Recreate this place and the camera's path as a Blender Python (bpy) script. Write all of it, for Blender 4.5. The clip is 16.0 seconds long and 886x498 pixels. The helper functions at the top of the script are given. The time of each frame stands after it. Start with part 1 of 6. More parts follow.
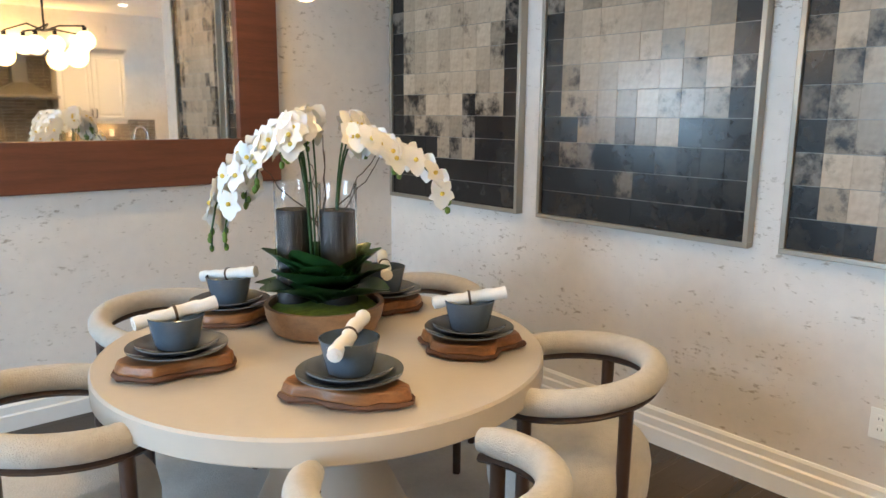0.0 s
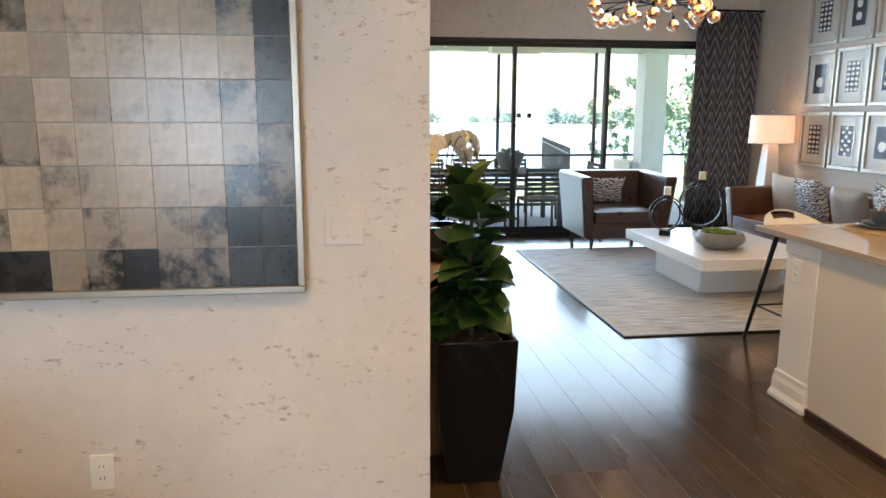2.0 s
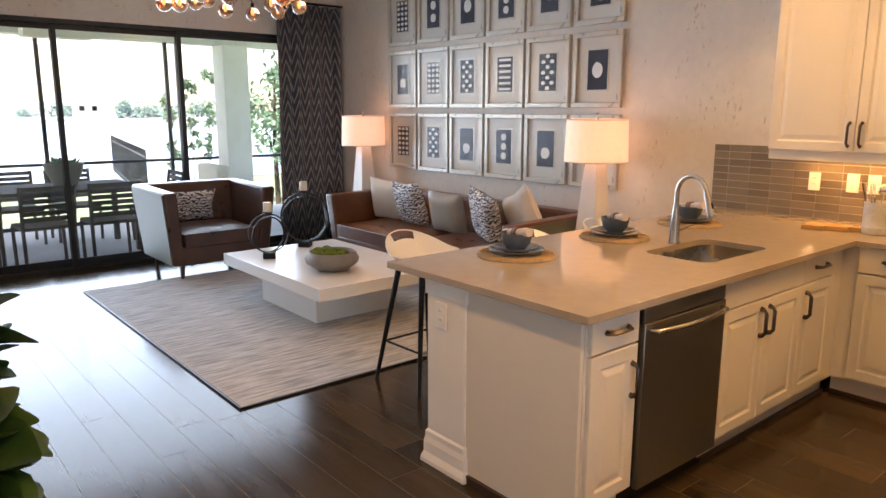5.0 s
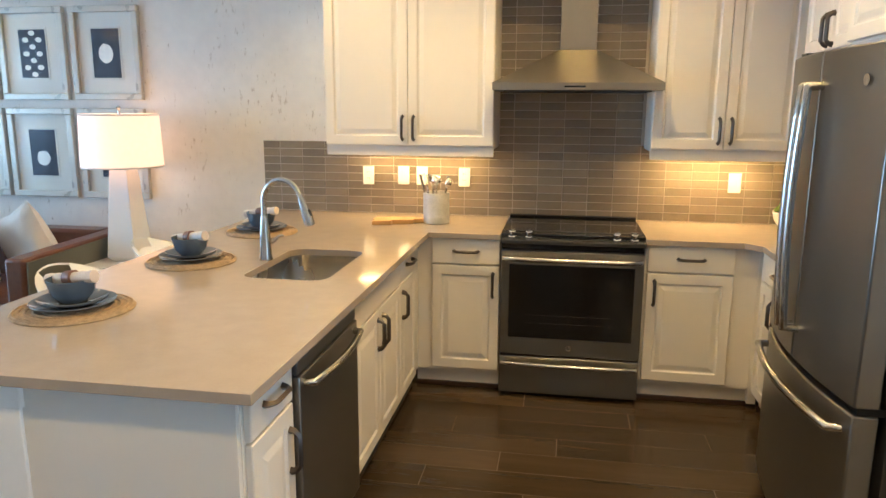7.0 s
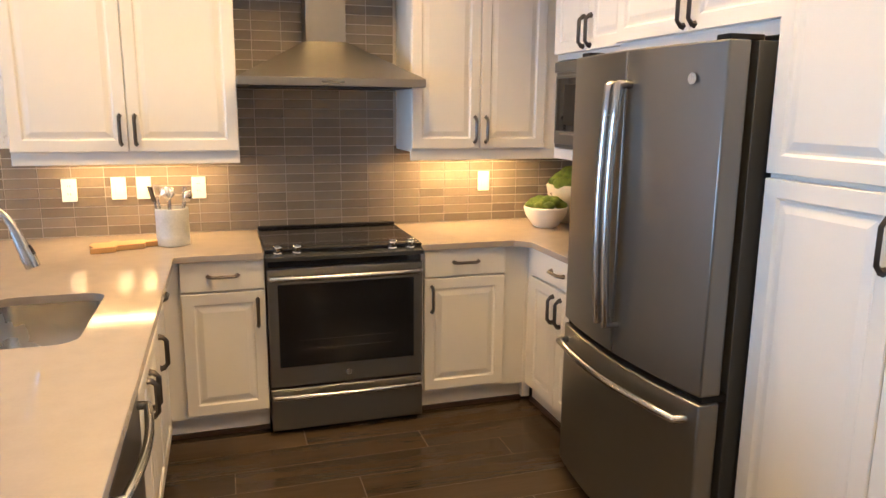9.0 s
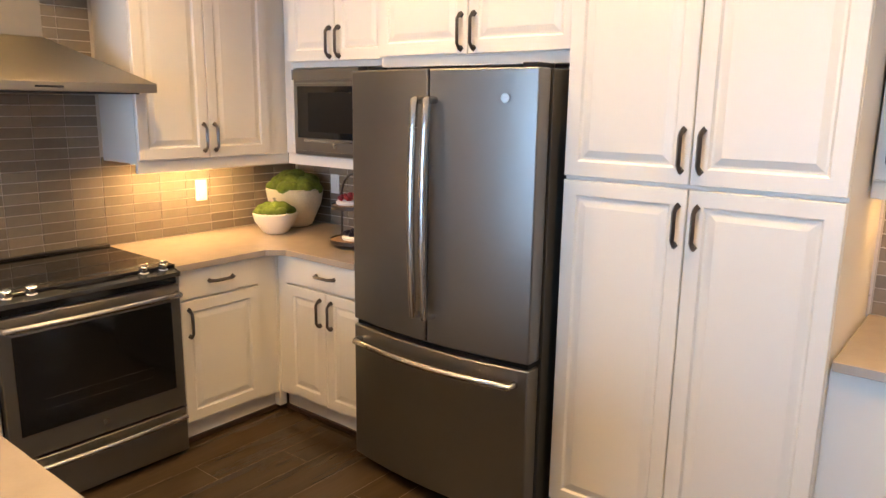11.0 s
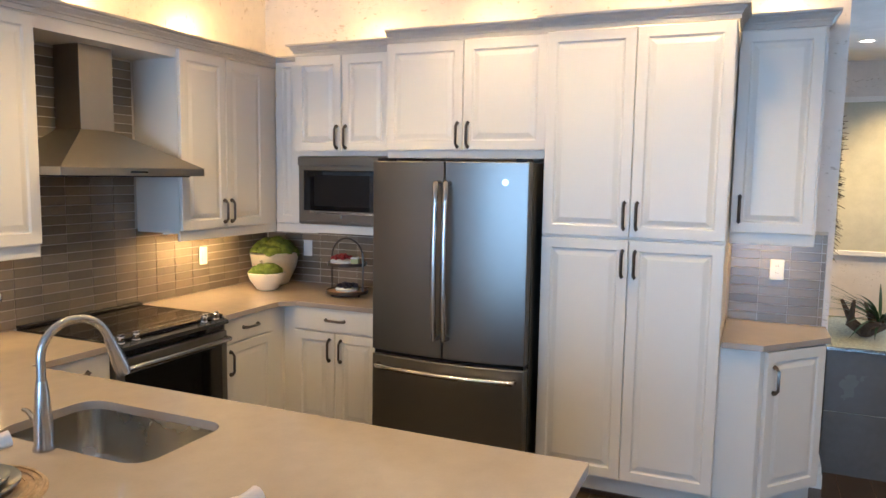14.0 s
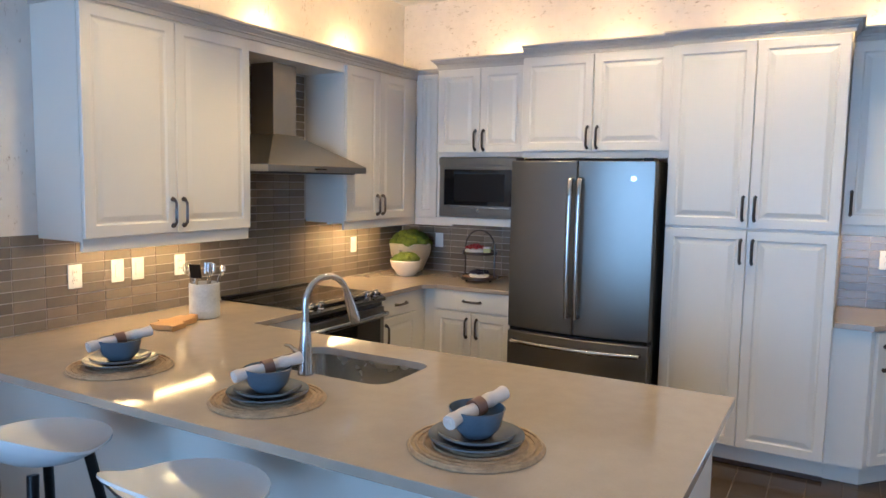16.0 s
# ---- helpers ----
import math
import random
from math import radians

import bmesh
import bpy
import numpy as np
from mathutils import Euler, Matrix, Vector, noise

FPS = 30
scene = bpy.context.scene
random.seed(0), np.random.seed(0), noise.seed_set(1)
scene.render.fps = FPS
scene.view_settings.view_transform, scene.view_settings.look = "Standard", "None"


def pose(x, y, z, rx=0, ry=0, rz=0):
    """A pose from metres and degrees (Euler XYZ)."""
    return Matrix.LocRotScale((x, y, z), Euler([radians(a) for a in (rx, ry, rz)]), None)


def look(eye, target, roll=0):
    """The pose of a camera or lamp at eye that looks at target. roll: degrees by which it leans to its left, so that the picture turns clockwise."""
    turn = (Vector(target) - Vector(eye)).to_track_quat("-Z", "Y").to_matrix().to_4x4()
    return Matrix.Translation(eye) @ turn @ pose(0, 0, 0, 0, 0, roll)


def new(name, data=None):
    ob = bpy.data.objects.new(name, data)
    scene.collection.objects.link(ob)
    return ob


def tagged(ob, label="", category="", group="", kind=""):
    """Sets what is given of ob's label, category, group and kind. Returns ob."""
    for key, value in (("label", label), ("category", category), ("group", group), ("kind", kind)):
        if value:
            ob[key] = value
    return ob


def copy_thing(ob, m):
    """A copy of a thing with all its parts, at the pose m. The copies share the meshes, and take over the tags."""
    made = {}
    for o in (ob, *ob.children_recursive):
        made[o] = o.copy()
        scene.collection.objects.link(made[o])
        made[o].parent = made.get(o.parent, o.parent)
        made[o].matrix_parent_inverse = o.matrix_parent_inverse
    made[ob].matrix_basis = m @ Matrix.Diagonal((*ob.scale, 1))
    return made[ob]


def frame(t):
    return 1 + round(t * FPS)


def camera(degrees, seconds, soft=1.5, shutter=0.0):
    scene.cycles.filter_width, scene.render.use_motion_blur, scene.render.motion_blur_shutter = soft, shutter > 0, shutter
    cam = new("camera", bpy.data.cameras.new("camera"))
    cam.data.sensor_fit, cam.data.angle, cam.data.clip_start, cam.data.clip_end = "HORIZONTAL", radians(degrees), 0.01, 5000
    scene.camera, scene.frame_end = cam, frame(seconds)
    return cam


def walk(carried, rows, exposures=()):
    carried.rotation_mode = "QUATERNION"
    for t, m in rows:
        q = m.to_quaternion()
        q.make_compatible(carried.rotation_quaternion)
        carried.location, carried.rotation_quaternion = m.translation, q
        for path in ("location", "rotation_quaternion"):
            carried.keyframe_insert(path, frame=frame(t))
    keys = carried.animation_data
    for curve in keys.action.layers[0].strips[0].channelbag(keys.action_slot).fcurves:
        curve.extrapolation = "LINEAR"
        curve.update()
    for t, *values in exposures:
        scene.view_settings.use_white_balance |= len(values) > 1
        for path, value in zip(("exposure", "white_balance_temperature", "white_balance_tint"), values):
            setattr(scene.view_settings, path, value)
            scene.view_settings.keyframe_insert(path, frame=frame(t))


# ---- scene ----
cam = camera(64, 16.0, shutter=0.0)
PATH = [
    (0, (0.119, -0.016, 1.486), (1.404, 1.471, 1.114), 0.5),
    (0.5, (0.256, 0.017, 1.482), (1.864, 1.144, 1.101), 0.3),
    (1, (0.43, -0.016, 1.47), (2.256, 0.712, 1.1), 0.4),
    (1.5, (0.585, -0.005, 1.484), (2.538, 0.214, 1.109), 0.5),
    (2, (0.707, -0.028, 1.503), (2.656, -0.282, 1.134), 0.2),
    (2.5, (0.82, -0.035, 1.554), (2.65, -0.747, 1.18), 0.5),
    (3, (0.965, -0.12, 1.6), (2.589, -1.22, 1.205), 0.0),
    (5.5, (1.987, -0.493, 1.596), (3.407, -1.849, 1.216), 0.2),
    (6, (2.214, -0.577, 1.586), (3.279, -2.227, 1.206), 0.2),
    (6.5, (2.364, -0.627, 1.59), (3.067, -2.459, 1.204), 0.2),
    (7, (2.488, -0.776, 1.589), (2.815, -2.709, 1.193), 0.3),
    (7.5, (2.608, -0.886, 1.57), (2.804, -2.839, 1.184), 0.4),
    (8, (2.749, -0.941, 1.582), (2.937, -2.894, 1.197), 0.4),
    (8.5, (2.887, -1.023, 1.584), (2.722, -2.978, 1.194), 0.4),
    (9, (2.977, -1.216, 1.582), (2.393, -3.088, 1.188), 0.5),
    (9.5, (3.107, -1.405, 1.593), (2.225, -3.156, 1.198), 0.6),
    (10, (3.304, -1.507, 1.622), (2.157, -3.096, 1.225), 0.7),
    (12.5, (4.426, -1.793, 1.694), (2.651, -2.644, 1.339), 1.3),
    (13, (4.672, -1.82, 1.722), (2.873, -2.64, 1.427), 1.3),
    (13.5, (4.935, -1.845, 1.727), (3.109, -2.63, 1.487), 1.0),
    (14, (5.125, -1.898, 1.705), (3.295, -2.687, 1.496), 0.9),
    (14.5, (5.298, -1.955, 1.718), (3.477, -2.766, 1.513), 0.9),
    (15, (5.534, -1.966, 1.68), (3.715, -2.784, 1.481), 0.9),
    (15.5, (5.725, -1.96, 1.672), (3.92, -2.802, 1.474), 0.9),
    (16, (5.8, -1.985, 1.642), (4.063, -2.962, 1.449), 1.0),
]
EXPOSURES = [(0, 2.05, 6500, 15), (0.5, 2.1, 6750, 15), (1.0, 2.02, 6750, 14), (1.5, 1.75, 7700, 20), (2.5, 1.62, 7800, 23), (3, 1.6, 7700, 24), (5.5, 1.5, 8500, 34), (6, 1.74, 7800, 25), (6.5, 1.82, 6400, 14), (7, 1.93, 5850, 11), (8, 1.96, 5600, 15),
             (10, 2.1, 6150, 23), (12.5, 1.9, 6300, 21), (14, 1.58, 5550, 17), (15, 1.43, 5250, 16), (16, 1.38, 5120, 15)]
walk(cam, [(t, look(eye, target, roll)) for t, eye, target, roll in PATH], EXPOSURES)

# ---- light ----
world = bpy.data.worlds.new("world")
scene.world = world
world.use_nodes = True
wn = world.node_tree.nodes
sky = wn.new("ShaderNodeTexSky")
sky.sky_type, sky.sun_disc = "NISHITA", False
sky.sun_elevation, sky.sun_rotation = radians(55), radians(60)
world.node_tree.links.new(sky.outputs[0], wn["Background"].inputs[0])
wn["Background"].inputs[1].default_value = 0.15


def lamp(name, kind, at, power, color=(1, 1, 1), aim=None, size=(0.1, 0.1), **more):
    data = bpy.data.lights.new(name, kind)
    data.energy, data.color = power, color
    if kind == "AREA":
        data.shape, data.size, data.size_y = "RECTANGLE", size[0], size[1]
    elif kind in ("POINT", "SPOT"):
        data.shadow_soft_size = size[0]
    for k, v in more.items():
        if k == "spot":
            data.spot_size, data.spot_blend = radians(v), 0.6
    ob = new(name, data)
    ob.matrix_world = look(at, aim) if aim else pose(*at)
    return ob


WARM, TUNG, DAY = (1.0, 0.67, 0.25), (1.0, 0.62, 0.21), (0.42, 0.71, 1.0)
sun = lamp("sun", "SUN", (12, -2, 8), 5.0, (1.0, 0.98, 0.95))
sun.data.angle = radians(0.5)
sun.matrix_world = look((0, 0, 0), (0.35, -0.5, -0.9))
# the sky through the glass wall, and through the dining room's window
lamp("window_light", "AREA", (9.3, -2.7, 1.25), 36, DAY, aim=(0, -2.5, 0.9), size=(3.4, 2.3)).data.spread = radians(120)
lamp("dining_window_light", "AREA", (-3.85, 1.6, 1.35), 54, DAY, aim=(2.9, 2.0, 0.7), size=(1.8, 1.5))
CAN_W, LAMP_W, DINE_W = 24, 0.5, 0.35

CANS = [(2.45, -4.05), (1.95, -3.2), (1.95, -2.2), (3.7, -4.1), (2.4, -1.2), (0.9, -0.6), (1.0, 0.6), (4.3, -1.2), (6.3, -2.0), (6.3, -4.3), (8.0, -3.2), (-0.8, -2.0), (-0.8, 0.5), (1.3, 3.0), (-2.9, -0.95), (-3.5, -0.3)]

# ---- materials ----


def nodes_of(m):
    m.use_nodes = True
    nt = m.node_tree
    return nt, nt.nodes, nt.links, nt.nodes["Principled BSDF"]


def mat(name, col, rough=0.5, metal=0.0, var=0.08, scale=6.0, stretch=(1, 1, 1), bump=0.0, bscale=60.0, rvar=0.08, rand=0.0, **more):
    """A surface whose colour and gloss vary at two scales, with fine relief; rand: how far separate pieces differ."""
    m = bpy.data.materials.new(name)
    nt, N, L, p = nodes_of(m)
    p.inputs["Metallic"].default_value = metal
    co = N.new("ShaderNodeTexCoord")
    mp = N.new("ShaderNodeMapping")
    mp.inputs["Scale"].default_value = stretch
    L.new(co.outputs["Object"], mp.inputs[0])
    n1 = N.new("ShaderNodeTexNoise")
    n1.inputs["Scale"].default_value, n1.inputs["Detail"].default_value = scale, 6
    n2 = N.new("ShaderNodeTexNoise")
    n2.inputs["Scale"].default_value, n2.inputs["Detail"].default_value = scale * 9, 3
    for n in (n1, n2):
        L.new(mp.outputs[0], n.inputs[0])
    mix = N.new("ShaderNodeMath")
    mix.operation = "MULTIPLY_ADD"
    L.new(n2.outputs[0], mix.inputs[0])
    mix.inputs[1].default_value = 0.4
    L.new(n1.outputs[0], mix.inputs[2])
    val = N.new("ShaderNodeMapRange")
    val.inputs[1].default_value, val.inputs[2].default_value = 0.4, 1.0
    val.inputs[3].default_value, val.inputs[4].default_value = 1 - var, 1 + var
    L.new(mix.outputs[0], val.inputs[0])
    out = val.outputs[0]
    if rand:
        oi = N.new("ShaderNodeObjectInfo")
        r = N.new("ShaderNodeMapRange")
        r.inputs[3].default_value, r.inputs[4].default_value = 1 - rand, 1 + rand
        L.new(oi.outputs["Random"], r.inputs[0])
        mu = N.new("ShaderNodeMath")
        mu.operation = "MULTIPLY"
        L.new(out, mu.inputs[0])
        L.new(r.outputs[0], mu.inputs[1])
        out = mu.outputs[0]
    hs = N.new("ShaderNodeHueSaturation")
    hs.inputs["Color"].default_value = (*col, 1)
    L.new(out, hs.inputs["Value"])
    L.new(hs.outputs[0], p.inputs["Base Color"])
    rr = N.new("ShaderNodeMapRange")
    rr.inputs[3].default_value, rr.inputs[4].default_value = max(0.02, rough - rvar), min(1, rough + rvar)
    L.new(n1.outputs[0], rr.inputs[0])
    L.new(rr.outputs[0], p.inputs["Roughness"])
    if bump:
        nb = N.new("ShaderNodeTexNoise")
        nb.inputs["Scale"].default_value, nb.inputs["Detail"].default_value = bscale, 4
        L.new(mp.outputs[0], nb.inputs[0])
        b = N.new("ShaderNodeBump")
        b.inputs["Strength"].default_value, b.inputs["Distance"].default_value = min(1, bump), 0.004
        L.new(nb.outputs[0], b.inputs["Height"])
        L.new(b.outputs[0], p.inputs["Normal"])
    for k, v in more.items():
        if k == "ior":
            p.inputs["IOR"].default_value = v
        if k == "emit":
            p.inputs["Emission Color"].default_value, p.inputs["Emission Strength"].default_value = (*v[0], 1), v[1]
        elif k == "coat":
            p.inputs["Coat Weight"].default_value, p.inputs["Coat Roughness"].default_value = v
        elif k == "glass":
            p.inputs["Transmission Weight"].default_value, p.inputs["IOR"].default_value = v, 1.45
        elif k == "sub":
            p.inputs["Subsurface Weight"].default_value = v
            p.inputs["Subsurface Radius"].default_value = (0.02, 0.02, 0.01)
        elif k == "sheen":
            p.inputs["Sheen Weight"].default_value = v
    return m


def wall_mat(name, col, dark, stretch=(1, 1, 3.2), edge=0.8):
    """Plaster-like paper with sparse short dark flecks and soft clouding."""
    m = mat(name, col, 0.55, var=0.1, scale=1.8, bump=0.25, bscale=28, rvar=0.12)
    nt, N, L, p = nodes_of(m)
    src = p.inputs["Base Color"].links[0].from_socket
    co = N.new("ShaderNodeTexCoord")
    mp = N.new("ShaderNodeMapping")
    mp.inputs["Scale"].default_value = stretch
    L.new(co.outputs["Object"], mp.inputs[0])
    nf = N.new("ShaderNodeTexNoise")
    nf.inputs["Scale"].default_value, nf.inputs["Detail"].default_value, nf.inputs["Roughness"].default_value = 15, 4, 0.7
    nl = N.new("ShaderNodeTexNoise")
    nl.inputs["Scale"].default_value = 2.2
    L.new(mp.outputs[0], nf.inputs[0])
    L.new(mp.outputs[0], nl.inputs[0])
    add = N.new("ShaderNodeMath")
    add.operation = "MULTIPLY_ADD"
    add.inputs[1].default_value = 0.35
    L.new(nl.outputs[0], add.inputs[0])
    L.new(nf.outputs[0], add.inputs[2])
    ramp = N.new("ShaderNodeMapRange")
    ramp.inputs[1].default_value, ramp.inputs[2].default_value = edge, edge + 0.1
    L.new(add.outputs[0], ramp.inputs[0])
    mx = N.new("ShaderNodeMix")
    mx.data_type = "RGBA"
    mx.inputs["B"].default_value = (*dark, 1)
    L.new(ramp.outputs[0], mx.inputs["Factor"])
    L.new(src, mx.inputs["A"])
    L.new(mx.outputs["Result"], p.inputs["Base Color"])
    return m


def wood_mat(name, col, rough=0.4, scale=3.0, axis=0, var=0.25, rand=0.0, coat=None, bump=0.15):
    s = [9.0, 9.0, 9.0]
    s[axis] = 0.8
    more = {"coat": coat} if coat else {}
    return mat(name, col, rough, var=var, scale=scale, stretch=tuple(s), bump=bump, bscale=8, rand=rand, **more)


WALL = wall_mat("plaster_paper", (0.74, 0.68, 0.62), (0.43, 0.36, 0.29), (1.5, 1.5, 3.4), 0.79)
WALLV = wall_mat("plaster_paper_upright", (0.74, 0.69, 0.63), (0.46, 0.385, 0.31), (2.6, 2.6, 1.0), 0.81)
CEIL = mat("ceiling_paint", (0.82, 0.8, 0.77), 0.8, bump=0.2, bscale=90)
TRIM = mat("trim_paint", (0.83, 0.8, 0.75), 0.35, var=0.03)
CAB = mat("cabinet_paint", (0.72, 0.67, 0.6), 0.36, var=0.015, scale=2)
PLANK = mat("dark_plank_tile", (0.05, 0.033, 0.019), 0.17, var=0.3, scale=1.2, stretch=(0.8, 9.0, 9.0), bump=0.03, bscale=8, rand=0.25, ior=1.36)
GROUT = mat("floor_grout", (0.15, 0.118, 0.085), 0.17, ior=1.36)
QUARTZ = mat("quartz", (0.36, 0.295, 0.235), 0.085, var=0.06, scale=14, rvar=0.03)
TILE = mat("backsplash_tile", (0.225, 0.185, 0.138), 0.2, var=0.16, scale=4, rand=0.22, bump=0.05, bscale=9)
TGROUT = mat("backsplash_grout", (0.52, 0.47, 0.4), 0.8)
SLATE = mat("slate_steel", (0.2, 0.19, 0.175), 0.33, 0.85, var=0.04, scale=2, rvar=0.05)
SLATE_SIDE = mat("dark_case", (0.03, 0.032, 0.035), 0.38, 0.2)
STEEL = mat("brushed_steel", (0.5, 0.49, 0.47), 0.24, 1.0, var=0.04, stretch=(1, 1, 30), scale=8)
HOODM = mat("hood_steel", (0.32, 0.295, 0.255), 0.4, 1.0, var=0.05, scale=3)
CHROME = mat("chrome", (0.8, 0.8, 0.8), 0.08, 1.0, var=0.02)
BLACK = mat("black_gloss", (0.006, 0.006, 0.007), 0.06, var=0.02, rvar=0.02)
BLACKM = mat("black_metal", (0.012, 0.011, 0.011), 0.4, 0.6)
HANDLE = mat("bronze_pull", (0.095, 0.08, 0.07), 0.3, 0.85)
WHITEP = mat("white_plastic", (0.85, 0.84, 0.8), 0.35, var=0.01)
LEATHER = mat("brown_leather", (0.135, 0.043, 0.015), 0.3, var=0.4, scale=5, bump=0.5, bscale=90)
LEATHERD = mat("dark_leather", (0.07, 0.028, 0.016), 0.3, var=0.25, scale=5, bump=0.4, bscale=90)
GREYLEATHER = mat("greige_side", (0.15, 0.145, 0.105), 0.6, var=0.08, scale=8, bump=0.3, bscale=200)
LINEN = mat("cream_boucle", (0.52, 0.47, 0.405), 0.9, var=0.1, scale=40, bump=0.9, bscale=220, sheen=0.3)
PILLOWW = mat("cream_pillow", (0.76, 0.7, 0.62), 0.9, var=0.06, scale=8, bump=0.5, bscale=260)
PILLOWG = mat("grey_silk", (0.4, 0.37, 0.32), 0.45, var=0.1, scale=8, bump=0.2, bscale=160)
STONE = mat("table_plaster", (0.55, 0.48, 0.4), 0.4, var=0.05, scale=3, bump=0.15, bscale=50)
LACQ = mat("white_lacquer", (0.78, 0.76, 0.73), 0.22, var=0.03, scale=3)
SHELLM = mat("white_shell", (0.8, 0.8, 0.8), 0.25, var=0.02)
WALNUT = wood_mat("root_wood", (0.25, 0.1, 0.034), 0.42, 4, 0, 0.55, bump=0.6)
BARKW = wood_mat("root_bark", (0.1, 0.04, 0.018), 0.7, 5, 0, 0.5, bump=0.9)
BOARDW = wood_mat("maple_board", (0.45, 0.25, 0.09), 0.6, 4, 0, 0.15)
MAHOG = wood_mat("mahogany", (0.14, 0.045, 0.022), 0.4, 3, 0, 0.35)
DARKWOOD = wood_mat("dark_wood_leg", (0.05, 0.026, 0.018), 0.4, 3, 2, 0.3)
PLATEM = mat("grey_glaze", (0.13, 0.14, 0.15), 0.08, var=0.12, scale=20)
BOWLM = mat("blue_glaze", (0.085, 0.115, 0.15), 0.1, var=0.12, scale=20)
NAPW = mat("white_napkin", (0.8, 0.77, 0.73), 0.9, var=0.04, scale=20, bump=0.6, bscale=200)
NAPKIN = mat("napkin_linen", (0.62, 0.53, 0.46), 0.9, var=0.05, scale=20, bump=0.6, bscale=200)
RATTAN = mat("seagrass", (0.38, 0.265, 0.155), 0.85, var=0.3, scale=50, bump=1.0, bscale=120)
RINGM = mat("leather_ring", (0.16, 0.075, 0.05), 0.5)
LEAF = mat("leaf_green", (0.03, 0.075, 0.018), 0.35, var=0.3, scale=14, rand=0.25)
LEAFD = mat("leaf_dark", (0.02, 0.07, 0.018), 0.3, var=0.3, scale=14, rand=0.2)
LEAFB = mat("leaf_bright", (0.12, 0.2, 0.03), 0.45, var=0.3, scale=20)
MOSS = mat("moss", (0.11, 0.155, 0.014), 0.95, var=0.45, scale=40, bump=1.0, bscale=150)
PETAL = mat("petal", (0.88, 0.86, 0.82), 0.5, var=0.04, sub=0.2)
YELLOW = mat("petal_heart", (0.7, 0.5, 0.08), 0.5)
BARK = mat("bark", (0.09, 0.06, 0.04), 0.85, var=0.3, scale=20, bump=0.8, bscale=80)
GREYCER = mat("grey_ceramic", (0.22, 0.2, 0.18), 0.5, var=0.2, scale=9, bump=0.3, bscale=40)
CHAMP = mat("champagne_ceramic", (0.78, 0.71, 0.58), 0.3, 0.5, var=0.15, scale=9, bump=0.5, bscale=60)
CREAMC = mat("cream_ceramic", (0.78, 0.7, 0.58), 0.35, var=0.06, scale=7)
CROCKM = mat("crock_stone", (0.5, 0.49, 0.46), 0.5, var=0.25, scale=12, bump=0.4, bscale=60)
GLASS = mat("clear_glass", (1, 1, 1), 0.02, var=0.0, rvar=0.0, glass=1.0)
ARGLASS = mat("picture_glass", (1, 1, 1), 0.03, var=0.0, rvar=0.0, glass=1.0, ior=1.16)
SINKM = mat("sink_steel", (0.5, 0.48, 0.44), 0.26, 1.0, var=0.03, scale=5)
DARKSAND = mat("dark_sand", (0.014, 0.01, 0.008), 0.6, var=0.3, scale=30)
MIRROR = mat("mirror_silver", (0.88, 0.88, 0.86), 0.015, 1.0, var=0.01, rvar=0.01)
SHADE = mat("lamp_shade", (0.9, 0.78, 0.7), 0.8, var=0.04, scale=30, emit=((1.0, 0.6, 0.38), 0.25))
BULB = mat("glowing_bulb", (1, 0.9, 0.7), 0.3, emit=((1.0, 0.4, 0.12), 0.8))
CANM = mat("can_glow", (1, 0.95, 0.85), 0.3, emit=((1.0, 0.82, 0.6), 4.0))
SILVERF = mat("silver_frame", (0.38, 0.34, 0.28), 0.3, 0.6, var=0.06, scale=3)
FRAMEW = mat("white_frame", (0.56, 0.53, 0.47), 0.3, 0.25, var=0.08, scale=12)
MATB = mat("picture_mount", (0.62, 0.59, 0.53), 0.8, var=0.02)
NAVY = mat("print_navy", (0.02, 0.026, 0.045), 0.6, var=0.25, scale=30)
PRINTW = mat("print_white", (0.78, 0.76, 0.7), 0.6, var=0.08, scale=40)


def patina(name, pale, dark, lo, hi, **k):
    """Antiqued silvering: pale metal leaf eaten by dark blotches that run over the tiles."""
    m = mat(name, pale, 0.25, 0.0, var=0.35, scale=5, **k)
    nt, N, L, p = nodes_of(m)
    src = p.inputs["Base Color"].links[0].from_socket
    g = N.new("ShaderNodeNewGeometry")
    n1 = N.new("ShaderNodeTexNoise")
    n1.inputs["Scale"].default_value, n1.inputs["Detail"].default_value, n1.inputs["Roughness"].default_value = 6.5, 7, 0.66
    L.new(g.outputs["Position"], n1.inputs[0])
    r = N.new("ShaderNodeMapRange")
    r.inputs[1].default_value, r.inputs[2].default_value = lo, hi
    L.new(n1.outputs[0], r.inputs[0])
    mx = N.new("ShaderNodeMix")
    mx.data_type = "RGBA"
    mx.inputs["B"].default_value = (*dark, 1)
    L.new(r.outputs[0], mx.inputs["Factor"])
    L.new(src, mx.inputs["A"])
    L.new(mx.outputs["Result"], p.inputs["Base Color"])
    return m


ANT = [patina("patina_black", (0.026, 0.023, 0.02), (0.007, 0.007, 0.008), 0.4, 0.55, rand=0.3),
       patina("patina_slate", (0.2, 0.165, 0.13), (0.012, 0.011, 0.011), 0.44, 0.56, rand=0.3),
       patina("patina_silver", (0.32, 0.25, 0.18), (0.016, 0.014, 0.013), 0.5, 0.64, rand=0.2),
       patina("patina_pale", (0.45, 0.345, 0.245), (0.05, 0.043, 0.036), 0.56, 0.74, rand=0.15)]
SEAM = mat("picture_seam", (0.22, 0.2, 0.17), 0.4, 0.3)
CONCRETE = mat("patio_paving", (0.6, 0.62, 0.64), 0.8, var=0.1, scale=3)
